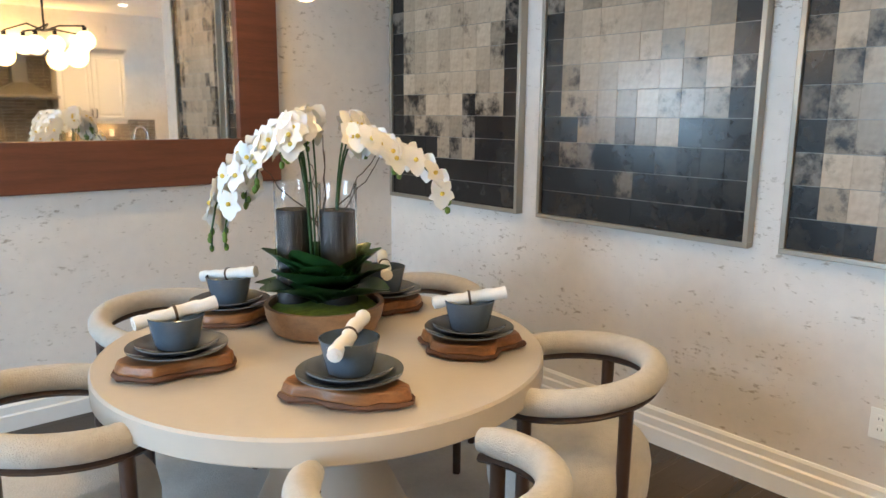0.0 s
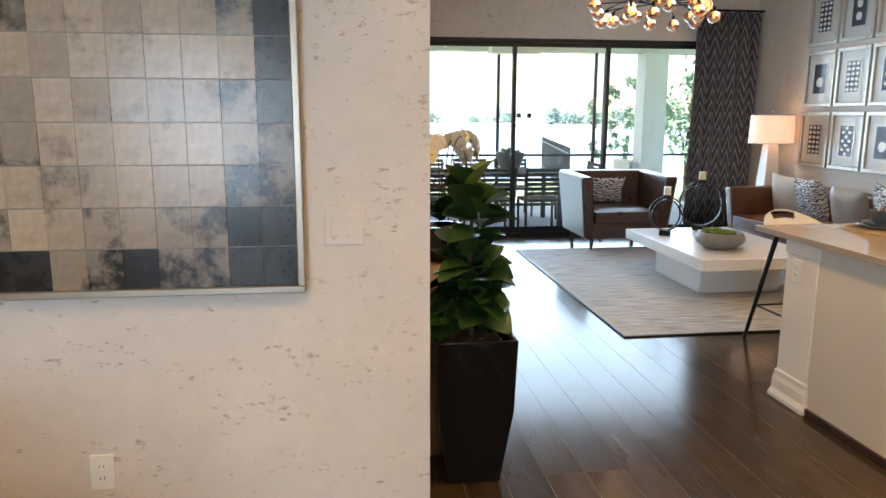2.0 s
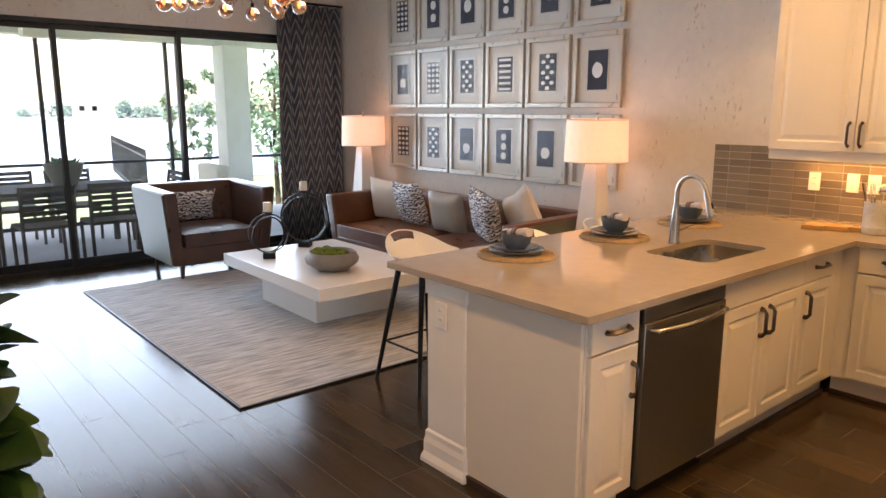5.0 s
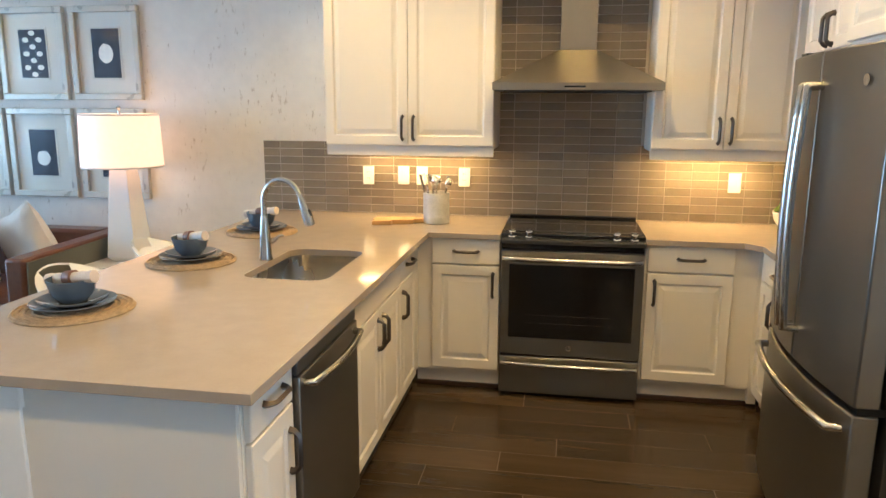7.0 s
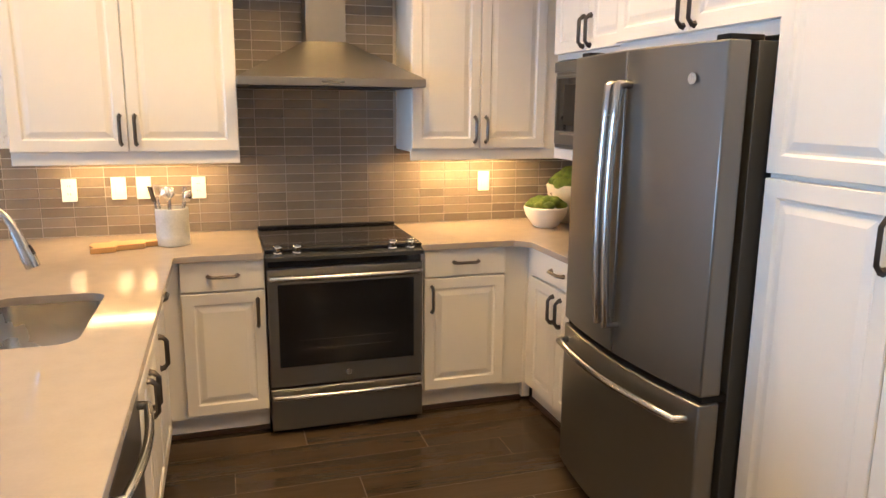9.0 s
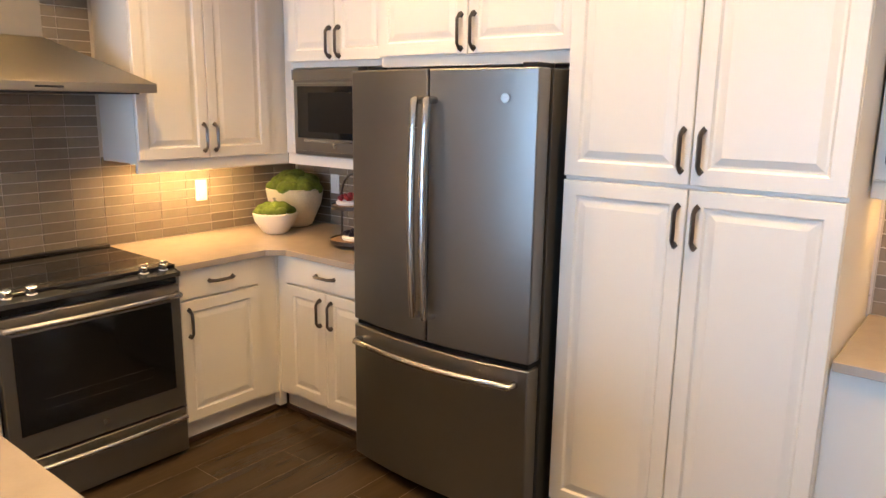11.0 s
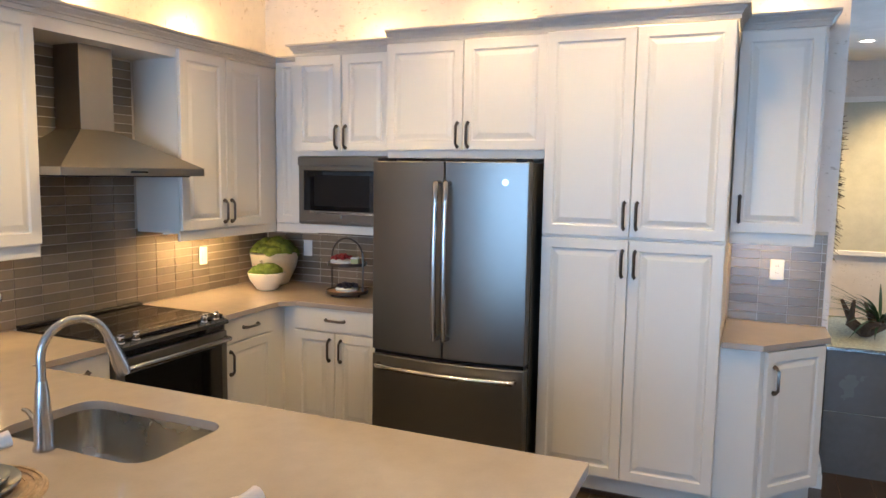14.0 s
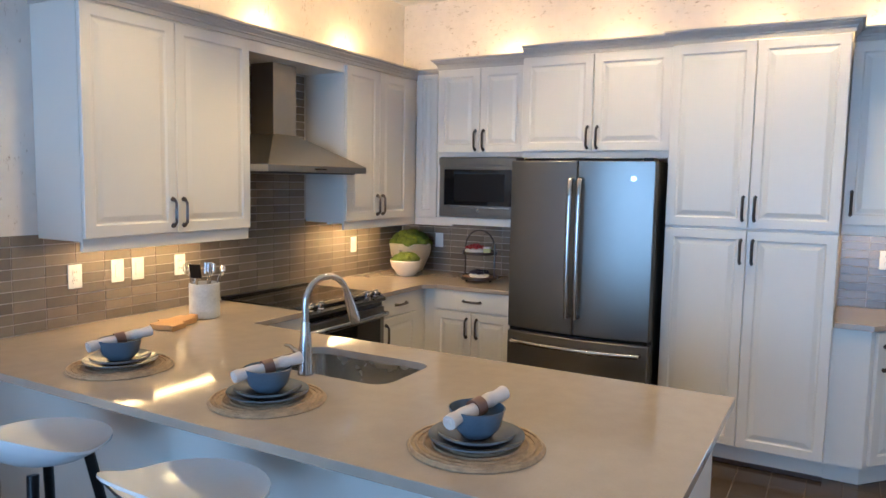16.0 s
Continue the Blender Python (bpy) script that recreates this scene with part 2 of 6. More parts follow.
GRASS = mat("lawn", (0.26, 0.34, 0.2), 0.95, var=0.3, scale=2)
# Leaf green lightened and blued: the outdoor haze is put into the colour.
FOLI = mat("hazed_hedge_green", (0.2, 0.32, 0.22), 0.7, var=0.4, scale=3, rand=0.3)
WATERM = mat("lake", (0.5, 0.68, 0.85), 0.2, var=0.1, scale=0.2)
COLM = mat("stucco", (0.72, 0.71, 0.67), 0.85, var=0.05, scale=5, bump=0.3)
TEAK = wood_mat("weathered_teak", (0.09, 0.08, 0.075), 0.7, 3, 0, 0.25)
DTILE = mat("grey_wall_tile", (0.12, 0.112, 0.104), 0.25, var=0.2, scale=3)
WPAPER = mat("lattice_paper", (0.55, 0.53, 0.42), 0.7, var=0.1, scale=7)
RED = mat("berry_red", (0.4, 0.03, 0.03), 0.35, var=0.3, scale=60)
BERRY = mat("berry_black", (0.015, 0.01, 0.02), 0.3)
GRAVEL = mat("gravel", (0.2, 0.14, 0.1), 0.8, var=0.6, scale=40, bump=1, bscale=60)


def two_tone(name, a, b, kind, sx, sy, rough=0.8, thr=0.5, soft=0.05):
    """Woven patterns of two colours: zigzags, lattices and maze-like prints, on object coordinates."""
    m = mat(name, a, rough, var=0.1, scale=20, bump=0.4, bscale=150)
    nt, N, L, p = nodes_of(m)
    src = p.inputs["Base Color"].links[0].from_socket
    co = N.new("ShaderNodeTexCoord")
    sp = N.new("ShaderNodeSeparateXYZ")
    L.new(co.outputs["Object"], sp.inputs[0])

    def mth(op, x, y=None, z=None):
        n = N.new("ShaderNodeMath")
        n.operation = op
        for i, v in enumerate((x, y, z)):
            if v is None:
                continue
            if isinstance(v, (int, float)):
                n.inputs[i].default_value = v
            else:
                L.new(v, n.inputs[i])
        return n.outputs[0]
    if kind == "zigzag":
        u = mth("PINGPONG", mth("MULTIPLY", sp.outputs[0], sx), 0.5)
        nz = N.new("ShaderNodeTexNoise")
        nz.inputs["Scale"].default_value = 3
        L.new(co.outputs["Object"], nz.inputs[0])
        w = mth("ADD", mth("MULTIPLY", sp.outputs[2], sy), mth("ADD", mth("MULTIPLY", u, 2.4), mth("MULTIPLY", nz.outputs[0], 0.9)))
        f = mth("PINGPONG", w, 0.5)
        f = mth("MULTIPLY", f, 2.0)
    elif kind == "maze":
        nz = N.new("ShaderNodeTexNoise")
        nz.inputs["Scale"].default_value, nz.inputs["Detail"].default_value = sx, 1.0
        L.new(co.outputs["Object"], nz.inputs[0])
        f = mth("MULTIPLY", mth("PINGPONG", mth("ADD", mth("MULTIPLY", sp.outputs[2], 34.0), mth("MULTIPLY", nz.outputs[0], sy)), 0.5), 2.0)
    else:
        nz = N.new("ShaderNodeTexNoise")
        mp = N.new("ShaderNodeMapping")
        mp.inputs["Scale"].default_value = (sx, sy, 1)
        L.new(co.outputs["Object"], mp.inputs[0])
        L.new(mp.outputs[0], nz.inputs[0])
        nz.inputs["Scale"].default_value, nz.inputs["Detail"].default_value = 1.0, 5
        f = nz.outputs[0]
    r = N.new("ShaderNodeMapRange")
    r.inputs[1].default_value, r.inputs[2].default_value = thr - soft, thr + soft
    L.new(f, r.inputs[0])
    mx = N.new("ShaderNodeMix")
    mx.data_type = "RGBA"
    mx.inputs["B"].default_value = (*b, 1)
    L.new(r.outputs[0], mx.inputs["Factor"])
    L.new(src, mx.inputs["A"])
    L.new(mx.outputs["Result"], p.inputs["Base Color"])
    return m


CURT = two_tone("zigzag_cloth", (0.075, 0.075, 0.09), (0.33, 0.32, 0.31), "zigzag", 15, 6.5, thr=0.74, soft=0.13)
RUGM = two_tone("woven_rug", (0.5, 0.5, 0.5), (0.27, 0.275, 0.285), "streak", 55, 4, thr=0.52, soft=0.1)
MAZE = two_tone("maze_print", (0.04, 0.04, 0.07), (0.75, 0.73, 0.7), "maze", 26, 2.8, thr=0.5, soft=0.14)

# ---- shapes ----


class Geo:
    """Vertices and faces in one list, to become one mesh."""

    def __init__(self):
        self.v, self.f = [], []

    def add(self, vs, fs, m=None):
        o = len(self.v)
        self.v += [tuple(m @ Vector(p)) for p in vs] if m else [tuple(p) for p in vs]
        self.f += [tuple(i + o for i in f) for f in fs]
        return self

    def box(self, x0, x1, y0, y1, z0, z1, m=None):
        vs = [(x, y, z) for z in (z0, z1) for y in (y0, y1) for x in (x0, x1)]
        return self.add(vs, [(0, 2, 3, 1), (4, 5, 7, 6), (0, 1, 5, 4), (2, 6, 7, 3), (0, 4, 6, 2), (1, 3, 7, 5)], m)

    def pillow_box(self, x0, x1, y0, y1, z0, z1, c, m=None):
        """A box whose top edges are chamfered by c."""
        vs = [(x0, y0, z0), (x1, y0, z0), (x1, y1, z0), (x0, y1, z0), (x0, y0, z1 - c), (x1, y0, z1 - c), (x1, y1, z1 - c), (x0, y1, z1 - c),
              (x0 + c, y0 + c, z1), (x1 - c, y0 + c, z1), (x1 - c, y1 - c, z1), (x0 + c, y1 - c, z1)]
        fs = [(3, 2, 1, 0), (8, 9, 10, 11)] + [(i, (i + 1) % 4, (i + 1) % 4 + 4, i + 4) for i in range(4)] + [(i + 4, (i + 1) % 4 + 4, (i + 1) % 4 + 8, i + 8) for i in range(4)]
        return self.add(vs, fs, m)

    def lathe(self, prof, n=24, m=None, cap=True):
        """prof: (radius, z) from bottom to top."""
        vs, fs = [], []
        for r, z in prof:
            vs += [(r * math.cos(math.tau * i / n), r * math.sin(math.tau * i / n), z) for i in range(n)]
        for k in range(len(prof) - 1):
            fs += [(k * n + i, k * n + (i + 1) % n, (k + 1) * n + (i + 1) % n, (k + 1) * n + i) for i in range(n)]
        if cap:
            fs.append(tuple(range(n - 1, -1, -1)))
            fs.append(tuple((len(prof) - 1) * n + i for i in range(n)))
        return self.add(vs, fs, m)

    def tube(self, pts, r, n=8, m=None, ends=True, flat=1.0):
        """A round bar along points; r one radius or one for each point."""
        pts = [Vector(p) for p in pts]
        rs = r if isinstance(r, (list, tuple)) else [r] * len(pts)
        vs, fs, up = [], [], None
        for i, p in enumerate(pts):
            d = (pts[min(i + 1, len(pts) - 1)] - pts[max(i - 1, 0)]).normalized()
            if up is None:
                up = d.orthogonal().normalized() if abs(d.z) > 0.9 else Vector((0, 0, 1))
            a = d.cross(up).normalized()
            up = a.cross(d).normalized()
            for k in range(n):
                w = math.tau * k / n
                vs.append(p + (a * math.cos(w) * flat + up * math.sin(w)) * rs[i])
        for i in range(len(pts) - 1):
            fs += [(i * n + k, i * n + (k + 1) % n, (i + 1) * n + (k + 1) % n, (i + 1) * n + k) for k in range(n)]
        if ends:
            fs.append(tuple(range(n - 1, -1, -1)))
            fs.append(tuple((len(pts) - 1) * n + k for k in range(n)))
        return self.add(vs, fs, m)

    def prism(self, poly, z0, z1, m=None):
        n = len(poly)
        vs = [(x, y, z0) for x, y in poly] + [(x, y, z1) for x, y in poly]
        return self.add(vs, [tuple(range(n - 1, -1, -1)), tuple(range(n, 2 * n))] + [(i, (i + 1) % n, (i + 1) % n + n, i + n) for i in range(n)], m)

    def sweep(self, path, prof, closed=False):
        """prof: (out, z) points, carried along a level path of (x, y) with mitred corners; out is to the path's right."""
        n, k = len(path), len(prof)
        vs, fs = [], []
        for i, p in enumerate(path):
            p = Vector(p)
            a = (p - Vector(path[i - 1])).normalized() if (i or closed) else None
            b = (Vector(path[(i + 1) % n]) - p).normalized() if (i < n - 1 or closed) else None
            a, b = a or b, b or a
            na, nb = Vector((a.y, -a.x)), Vector((b.y, -b.x))
            q = (na + nb) / (1 + na.dot(nb))
            vs += [(p.x + q.x * o, p.y + q.y * o, z) for o, z in prof]
        for i in range(n if closed else n - 1):
            j = (i + 1) % n
            fs += [(i * k + c, j * k + c, j * k + (c + 1) % k, i * k + (c + 1) % k) for c in range(k)]
        if not closed:
            fs += [tuple(range(k)), tuple((n - 1) * k + c for c in range(k - 1, -1, -1))]
        return self.add(vs, fs)

    def ball(self, c, r, n=10, k=6, s=(1, 1, 1), m=None):
        prof = [(max(1e-4, math.sin(math.pi * i / k)), -math.cos(math.pi * i / k)) for i in range(k + 1)]
        return self.lathe(prof, n, (m or Matrix()) @ Matrix.Translation(c) @ Matrix.Diagonal((r * s[0], r * s[1], r * s[2], 1)))

    def leaf(self, m, length, width, droop=0.3, n=5, fold=0.15):
        vs, fs = [], []
        for i in range(n + 1):
            t = i / n
            w = width * 0.5 * math.sin(math.pi * min(1, t * 0.93 + 0.05)) ** 0.8
            x, z = length * t, -droop * length * t * t
            vs += [(x, -w, z + fold * w), (x, 0, z - fold * w * 0.5), (x, w, z + fold * w)]
        for i in range(n):
            a = i * 3
            fs += [(a, a + 3, a + 4, a + 1), (a + 1, a + 4, a + 5, a + 2)]
        return self.add(vs, fs, m)

    def data(self, name, material, smooth=0.0):
        me = bpy.data.meshes.new(name)
        me.from_pydata(self.v, [], self.f)
        bm = bmesh.new()
        bm.from_mesh(me)
        bmesh.ops.recalc_face_normals(bm, faces=bm.faces)
        bm.to_mesh(me)
        bm.free()
        me.materials.append(material)
        if smooth:
            me.polygons.foreach_set("use_smooth", [True] * len(me.polygons))
            me.set_sharp_from_angle(angle=radians(smooth))
        return me


def part(name, geo, material, parent=None, label="", smooth=0.0, bevel=0.0, at=None, kind="", seg=2):
    ob = new(name, geo.data(name, material, smooth or (40 if bevel else 0)))
    ob.parent = parent
    if at is not None:
        ob.matrix_basis = at
    if bevel:
        b = ob.modifiers.new("bevel", "BEVEL")
        b.width, b.segments, b.limit_method, b.angle_limit = bevel, seg, "ANGLE", radians(35)
    return tagged(ob, label, kind=kind)


def thing(name, m, label, category, group=""):
    ob = new(name)
    ob.matrix_basis = m
    ob.empty_display_size = 0.1
    return tagged(ob, label, category, group)


def structure(name, geo, material, label, category="", bevel=0.0, smooth=0.0):
    ob = part(name, geo, material, None, label, bevel=bevel, smooth=smooth)
    return tagged(ob, label, category or name.split("_")[0], kind="structure")


# ---- structure ----
CZ, SY, WX, DX, NY, GX, MY = 3.05, -5.2, 0.79, 2.88, -0.27, 9.5, 3.7
structure("floor_base", Geo().box(-4.2, 9.62, -5.4, 4.0, -0.12, -0.001), GROUT, "dark grout bed under the plank floor", "floor")
structure("ceiling", Geo().box(-4.2, 9.7, -5.4, 4.0, CZ, CZ + 0.15), CEIL, "plain white painted ceiling", "ceiling")
structure("wall_south", Geo().box(WX - 0.14, 9.7, SY - 0.15, SY, 0, CZ), WALLV, "cream plaster-papered wall with upright brown flecks", "wall")
structure("wall_west", Geo().box(WX - 0.14, WX, SY, -1.47, 0, CZ), WALL, "cream plaster-papered kitchen wall behind the cabinets", "wall")
structure("wall_dining", Geo().box(DX, DX + 0.14, NY, MY, 0, CZ), WALL, "cream flecked wall between dining and living room", "wall")
structure("wall_living_north", Geo().box(DX + 0.14, 9.7, NY, NY + 0.14, 0, CZ), WALL, "cream flecked living room wall", "wall")
structure("wall_mirror", Geo().box(-4.2, DX + 0.14, MY, MY + 0.15, 0, CZ), WALL, "cream flecked dining wall with the mirror", "wall")
g = Geo().box(GX, GX + 0.15, SY, -4.47, 0, CZ).box(GX, GX + 0.15, -0.93, NY, 0, CZ).box(GX, GX + 0.15, -4.47, -0.93, 2.44, CZ)
structure("wall_east", g, WALL, "cream plaster wall round the sliding glass doors", "wall")
structure("wall_hall_south", Geo().box(-4.2, WX - 0.14, SY - 0.15, SY, 0, CZ), WALL, "plain wall closing the hall", "wall")
g = Geo().box(-4.35, -4.2, -5.4, 0.6, 0, CZ).box(-4.35, -4.2, 2.6, 4.0, 0, CZ).box(-4.35, -4.2, 0.6, 2.6, 0, 0.5).box(-4.35, -4.2, 0.6, 2.6, 2.2, CZ)
structure("wall_far_west", g, WALL, "plain wall with a window opening", "wall")

BASEP = [(0, 0), (0.024, 0), (0.024, 0.075), (0.018, 0.083), (0.018, 0.12), (0.011, 0.128), (0.011, 0.158), (0.004, 0.17), (0, 0.172)]
structure("baseboard", Geo().sweep([(DX, MY), (DX, NY), (DX + 0.14, NY), (9.5, NY)], [(o, z) for o, z in BASEP]), TRIM, "cream painted stepped baseboard", "baseboard", smooth=30)
structure("baseboard", Geo().sweep([(-4.2, MY), (DX - 0.018, MY)], BASEP), TRIM, "cream painted stepped baseboard", "baseboard")
structure("baseboard", Geo().sweep([(9.5, SY), (4.14, SY)], BASEP), TRIM, "cream painted stepped baseboard", "baseboard")
structure("baseboard", Geo().sweep([(WX, -1.52), (WX, -1.47), (WX - 0.14, -1.47), (WX - 0.14, -1.5)], BASEP), TRIM, "cream painted stepped baseboard", "baseboard")

# ---- kitchen ----


def door_geo(w, h, flat=False):
    """A raised-panel front: width along x, height along z, facing -y."""
    g = Geo()
    prof = [(0, 0), (0, -0.016), (0.003, -0.02)]
    if not flat and min(w, h) > 0.18:
        prof += [(0.052, -0.02), (0.06, -0.0125), (0.068, -0.0125), (0.092, -0.019)]
    vs = []
    for i, y in prof:
        vs += [(i, y, i), (w - i, y, i), (w - i, y, h - i), (i, y, h - i)]
    fs = [(3, 2, 1, 0)]
    for k in range(len(prof) - 1):
        fs += [(k * 4 + i, k * 4 + (i + 1) % 4, k * 4 + 4 + (i + 1) % 4, k * 4 + 4 + i) for i in range(4)]
    n = (len(prof) - 1) * 4
    fs.append((n, n + 1, n + 2, n + 3))
    return g.add(vs, fs)


def pull(parent, x, z, upright=True, length=0.13, y=-0.02):
    a = length / 2
    pts = [(-a, 0, 0), (-a * 0.96, -0.016, 0), (-a * 0.72, -0.03, 0), (a * 0.72, -0.03, 0), (a * 0.96, -0.016, 0), (a, 0, 0)]
    m = pose(x, y, z) @ (pose(0, 0, 0, 0, 90, 0) if upright else Matrix())
    return part("handle", Geo().tube(pts, [0.0125, 0.0095, 0.0085, 0.0085, 0.0095, 0.0125], 4, flat=1.15), HANDLE, parent, "dark bronze bar pull", bevel=0.001, at=m)


def cabinet(w, h, d, z0, fronts, m, label, toe=0.0, category="cabinet", group="kitchen cabinets", body=CAB, shell=None):
    """fronts: (x, z, width, height, flat, pull) with pull (x, z, upright) in the front's own corner frame. Faces -y."""
    c = thing("kitchen_cabinet", m, label, category, group)
    g = shell or Geo().box(0, w, 0.002, d, z0, z0 + h)
    part("body", g, body, c, bevel=0.0015)
    if toe:
        part("toe_kick", Geo().box(0.0, w, 0.05, d, 0.002, toe), body, c)
        part("shoe_moulding", Geo().box(0.0, w, 0.035, 0.049, 0.002, 0.024), DARKWOOD, c, "dark wooden shoe moulding")
    for x, z, fw, fh, flat, hd in fronts:
        f = part("drawer_front" if flat else "door", door_geo(fw - 0.004, fh - 0.004, flat), CAB, c, at=pose(x + 0.002, 0, z + 0.002))
        if hd:
            pull(f, *hd)
    return c


def rail(w, c, z, y=0.0, h=0.055):
    part("light_rail", Geo().box(0, w, y, y + 0.018, z, z + h), CAB, c, bevel=0.003)


S = lambda x, y=-4.87: pose(x, y, 0, 0, 0, 180)       # faces the living side of the range wall (+y)
W = lambda y, x: pose(x, y, 0, 0, 0, 90)              # faces +x
P = lambda y, x=3.27: pose(x, y, 0, 0, 0, -90)        # peninsula, faces -x

# upper cabinets on the range wall
c = cabinet(0.995, 1.05, 0.328, 1.345, [(0, 1.36, 0.4975, 1.02, 0, (0.463, 0.1, True)), (0.4975, 1.36, 0.4975, 1.02, 0, (0.031, 0.1, True))], S(3.885), "cream raised-panel two-door wall cabinet beside the hood")
rail(0.995, c, 1.3)
c = cabinet(0.9, 1.05, 0.328, 1.345, [(0, 1.36, 0.38, 1.02, 0, (0.348, 0.1, True)), (0.38, 1.36, 0.38, 1.02, 0, (0.031, 0.1, True))], S(2.02), "cream raised-panel two-door wall cabinet between hood and corner")
rail(0.9, c, 1.3)
structure("hood_valance", Geo().box(2.02, 2.89, -5.19, -4.875, 2.33, 2.395), CAB, "cream panel bridging the cabinets over the hood", "trim")
# fridge wall uppers
c = cabinet(0.33, 1.12, 0.45, 1.345, [(0.012, 1.36, 0.185, 1.09, 0, None)], W(-4.87, 1.12), "narrow cream corner panel cabinet")
rail(0.33, c, 1.3)
c = cabinet(0.67, 0.6, 0.55, 1.82, [(0, 1.835, 0.335, 0.58, 0, (0.303, 0.085, True)), (0.335, 1.835, 0.335, 0.58, 0, (0.031, 0.085, True))], W(-4.54, 1.35), "cream two-door cabinet over the microwave",
            shell=Geo().box(0, 0.67, 0.002, 0.55, 1.81, 2.42))
part("side_panel", Geo().box(0, 0.02, 0.002, 0.55, 1.33, 1.81), CAB, c)
part("bottom_panel", Geo().box(0.02, 0.67, 0.002, 0.55, 1.33, 1.38), CAB, c)
c = cabinet(0.96, 0.63, 0.6, 1.82, [(0, 1.84, 0.48, 0.605, 0, (0.448, 0.085, True)), (0.48, 1.84, 0.48, 0.605, 0, (0.031, 0.085, True))], W(-3.87, 1.40), "cream two-door cabinet over the refrigerator")
rail(0.96, c, 1.797, 0.0, 0.04)
c = cabinet(0.91, 2.33, 0.66, 0.11, [(0, 0.125, 0.455, 1.265, 0, (0.423, 1.14, True)), (0.455, 0.125, 0.455, 1.265, 0, (0.031, 1.14, True)),
            (0, 1.4, 0.455, 1.045, 0, (0.423, 0.11, True)), (0.455, 1.4, 0.455, 1.045, 0, (0.031, 0.11, True))], W(-2.905, 1.455), "tall cream four-door pantry cabinet beside the refrigerator", toe=0.11)
c = cabinet(0.4, 1.04, 0.33, 1.42, [(0.0, 1.43, 0.39, 1.02, 0, (0.04, 0.12, True))], W(-1.99, 1.13), "cream single-door wall cabinet at the end of the run")
rail(0.4, c, 1.37)
# crowns
CROWN = [(0, 0), (0.01, 0), (0.01, 0.022), (0.016, 0.026), (0.016, 0.034), (0.034, 0.052), (0.034, 0.058), (0.048, 0.062), (0.05, 0.074), (0, 0.074)]
at_z = lambda z: [(o, q + z) for o, q in CROWN]
structure("crown_trim", Geo().sweep([(3.885, SY + 0.005), (3.885, -4.87), (1.12, -4.87), (1.12, -4.55)], at_z(2.39)), mat("glazed_crown", (0.5, 0.46, 0.41), 0.45, var=0.08), "grey-glazed crown moulding over the wall cabinets", "trim")
CRM = bpy.data.materials["glazed_crown"]
structure("crown_trim", Geo().sweep([(WX + 0.01, -4.54), (1.35, -4.54), (1.35, -3.87)], at_z(2.415)), CRM, "grey-glazed crown moulding over the microwave cabinet", "trim")
structure("crown_trim", Geo().sweep([(1.4, -3.87), (1.4, -2.905)], at_z(2.45)), CRM, "grey-glazed crown moulding over the refrigerator cabinet", "trim")
structure("crown_trim", Geo().sweep([(1.33, -2.905), (1.455, -2.905), (1.455, -1.99), (WX + 0.01, -1.99)], at_z(2.45)), CRM, "grey-glazed crown moulding over the pantry", "trim")
structure("crown_trim", Geo().sweep([(1.13, -1.985), (1.13, -1.59), (WX + 0.01, -1.59)], at_z(2.455)), CRM, "grey-glazed crown moulding over the end cabinet", "trim")

# base cabinets on the range wall and fridge wall
cabinet(0.475, 0.77, 0.62, 0.11, [(0.095, 0.735, 0.38, 0.145, 1, (0.19, 0.072, False)), (0.095, 0.13, 0.38, 0.6, 0, (0.34, 0.49, True))], S(3.285, -4.568), "cream base cabinet with drawer and door beside the range", toe=0.11)
cabinet(0.58, 0.77, 0.62, 0.11, [(0.01, 0.735, 0.44, 0.145, 1, (0.22, 0.072, False)), (0.01, 0.13, 0.44, 0.6, 0, (0.04, 0.49, True))], S(2.045, -4.57), "cream base cabinet with drawer and door in the corner", toe=0.11)
cabinet(0.7, 0.77, 0.66, 0.11, [(0.09, 0.735, 0.6, 0.145, 1, (0.3, 0.072, False)), (0.09, 0.13, 0.3, 0.6, 0, (0.26, 0.49, True)), (0.39, 0.13, 0.3, 0.6, 0, (0.04, 0.49, True))], W(-4.57, 1.46), "cream base cabinet with one drawer over two doors", toe=0.11)
structure("corner_filler", Geo().box(1.43, 1.474, -4.61, -4.566, 0.03, 0.878), CAB, "cream filler strip in the inner cabinet corner", "panel")
# angled end cabinet
ang = Vector((1.06 - 1.415, -1.5 + 1.81)).length
c = thing("kitchen_cabinet", pose(0, 0, 0), "cream angled end base cabinet under the short worktop", "cabinet", "kitchen cabinets")
part("body", Geo().prism([(WX + 0.01, -1.9945), (1.415, -1.9945), (1.415, -1.81), (1.06, -1.5), (WX + 0.01, -1.5)], 0.11, 0.878).prism([(WX + 0.01, -1.9945), (1.36, -1.9945), (1.36, -1.82), (1.03, -1.53), (WX + 0.01, -1.53)], 0.002, 0.11), CAB, c)
ad = math.degrees(math.atan2(-1.5 + 1.81, 1.06 - 1.415))
f = part("door", door_geo(ang - 0.05, 0.74), CAB, c, at=pose(1.415 - 0.02, -1.79, 0.13, 0, 0, ad))
pull(f, 0.045, 0.6, True)

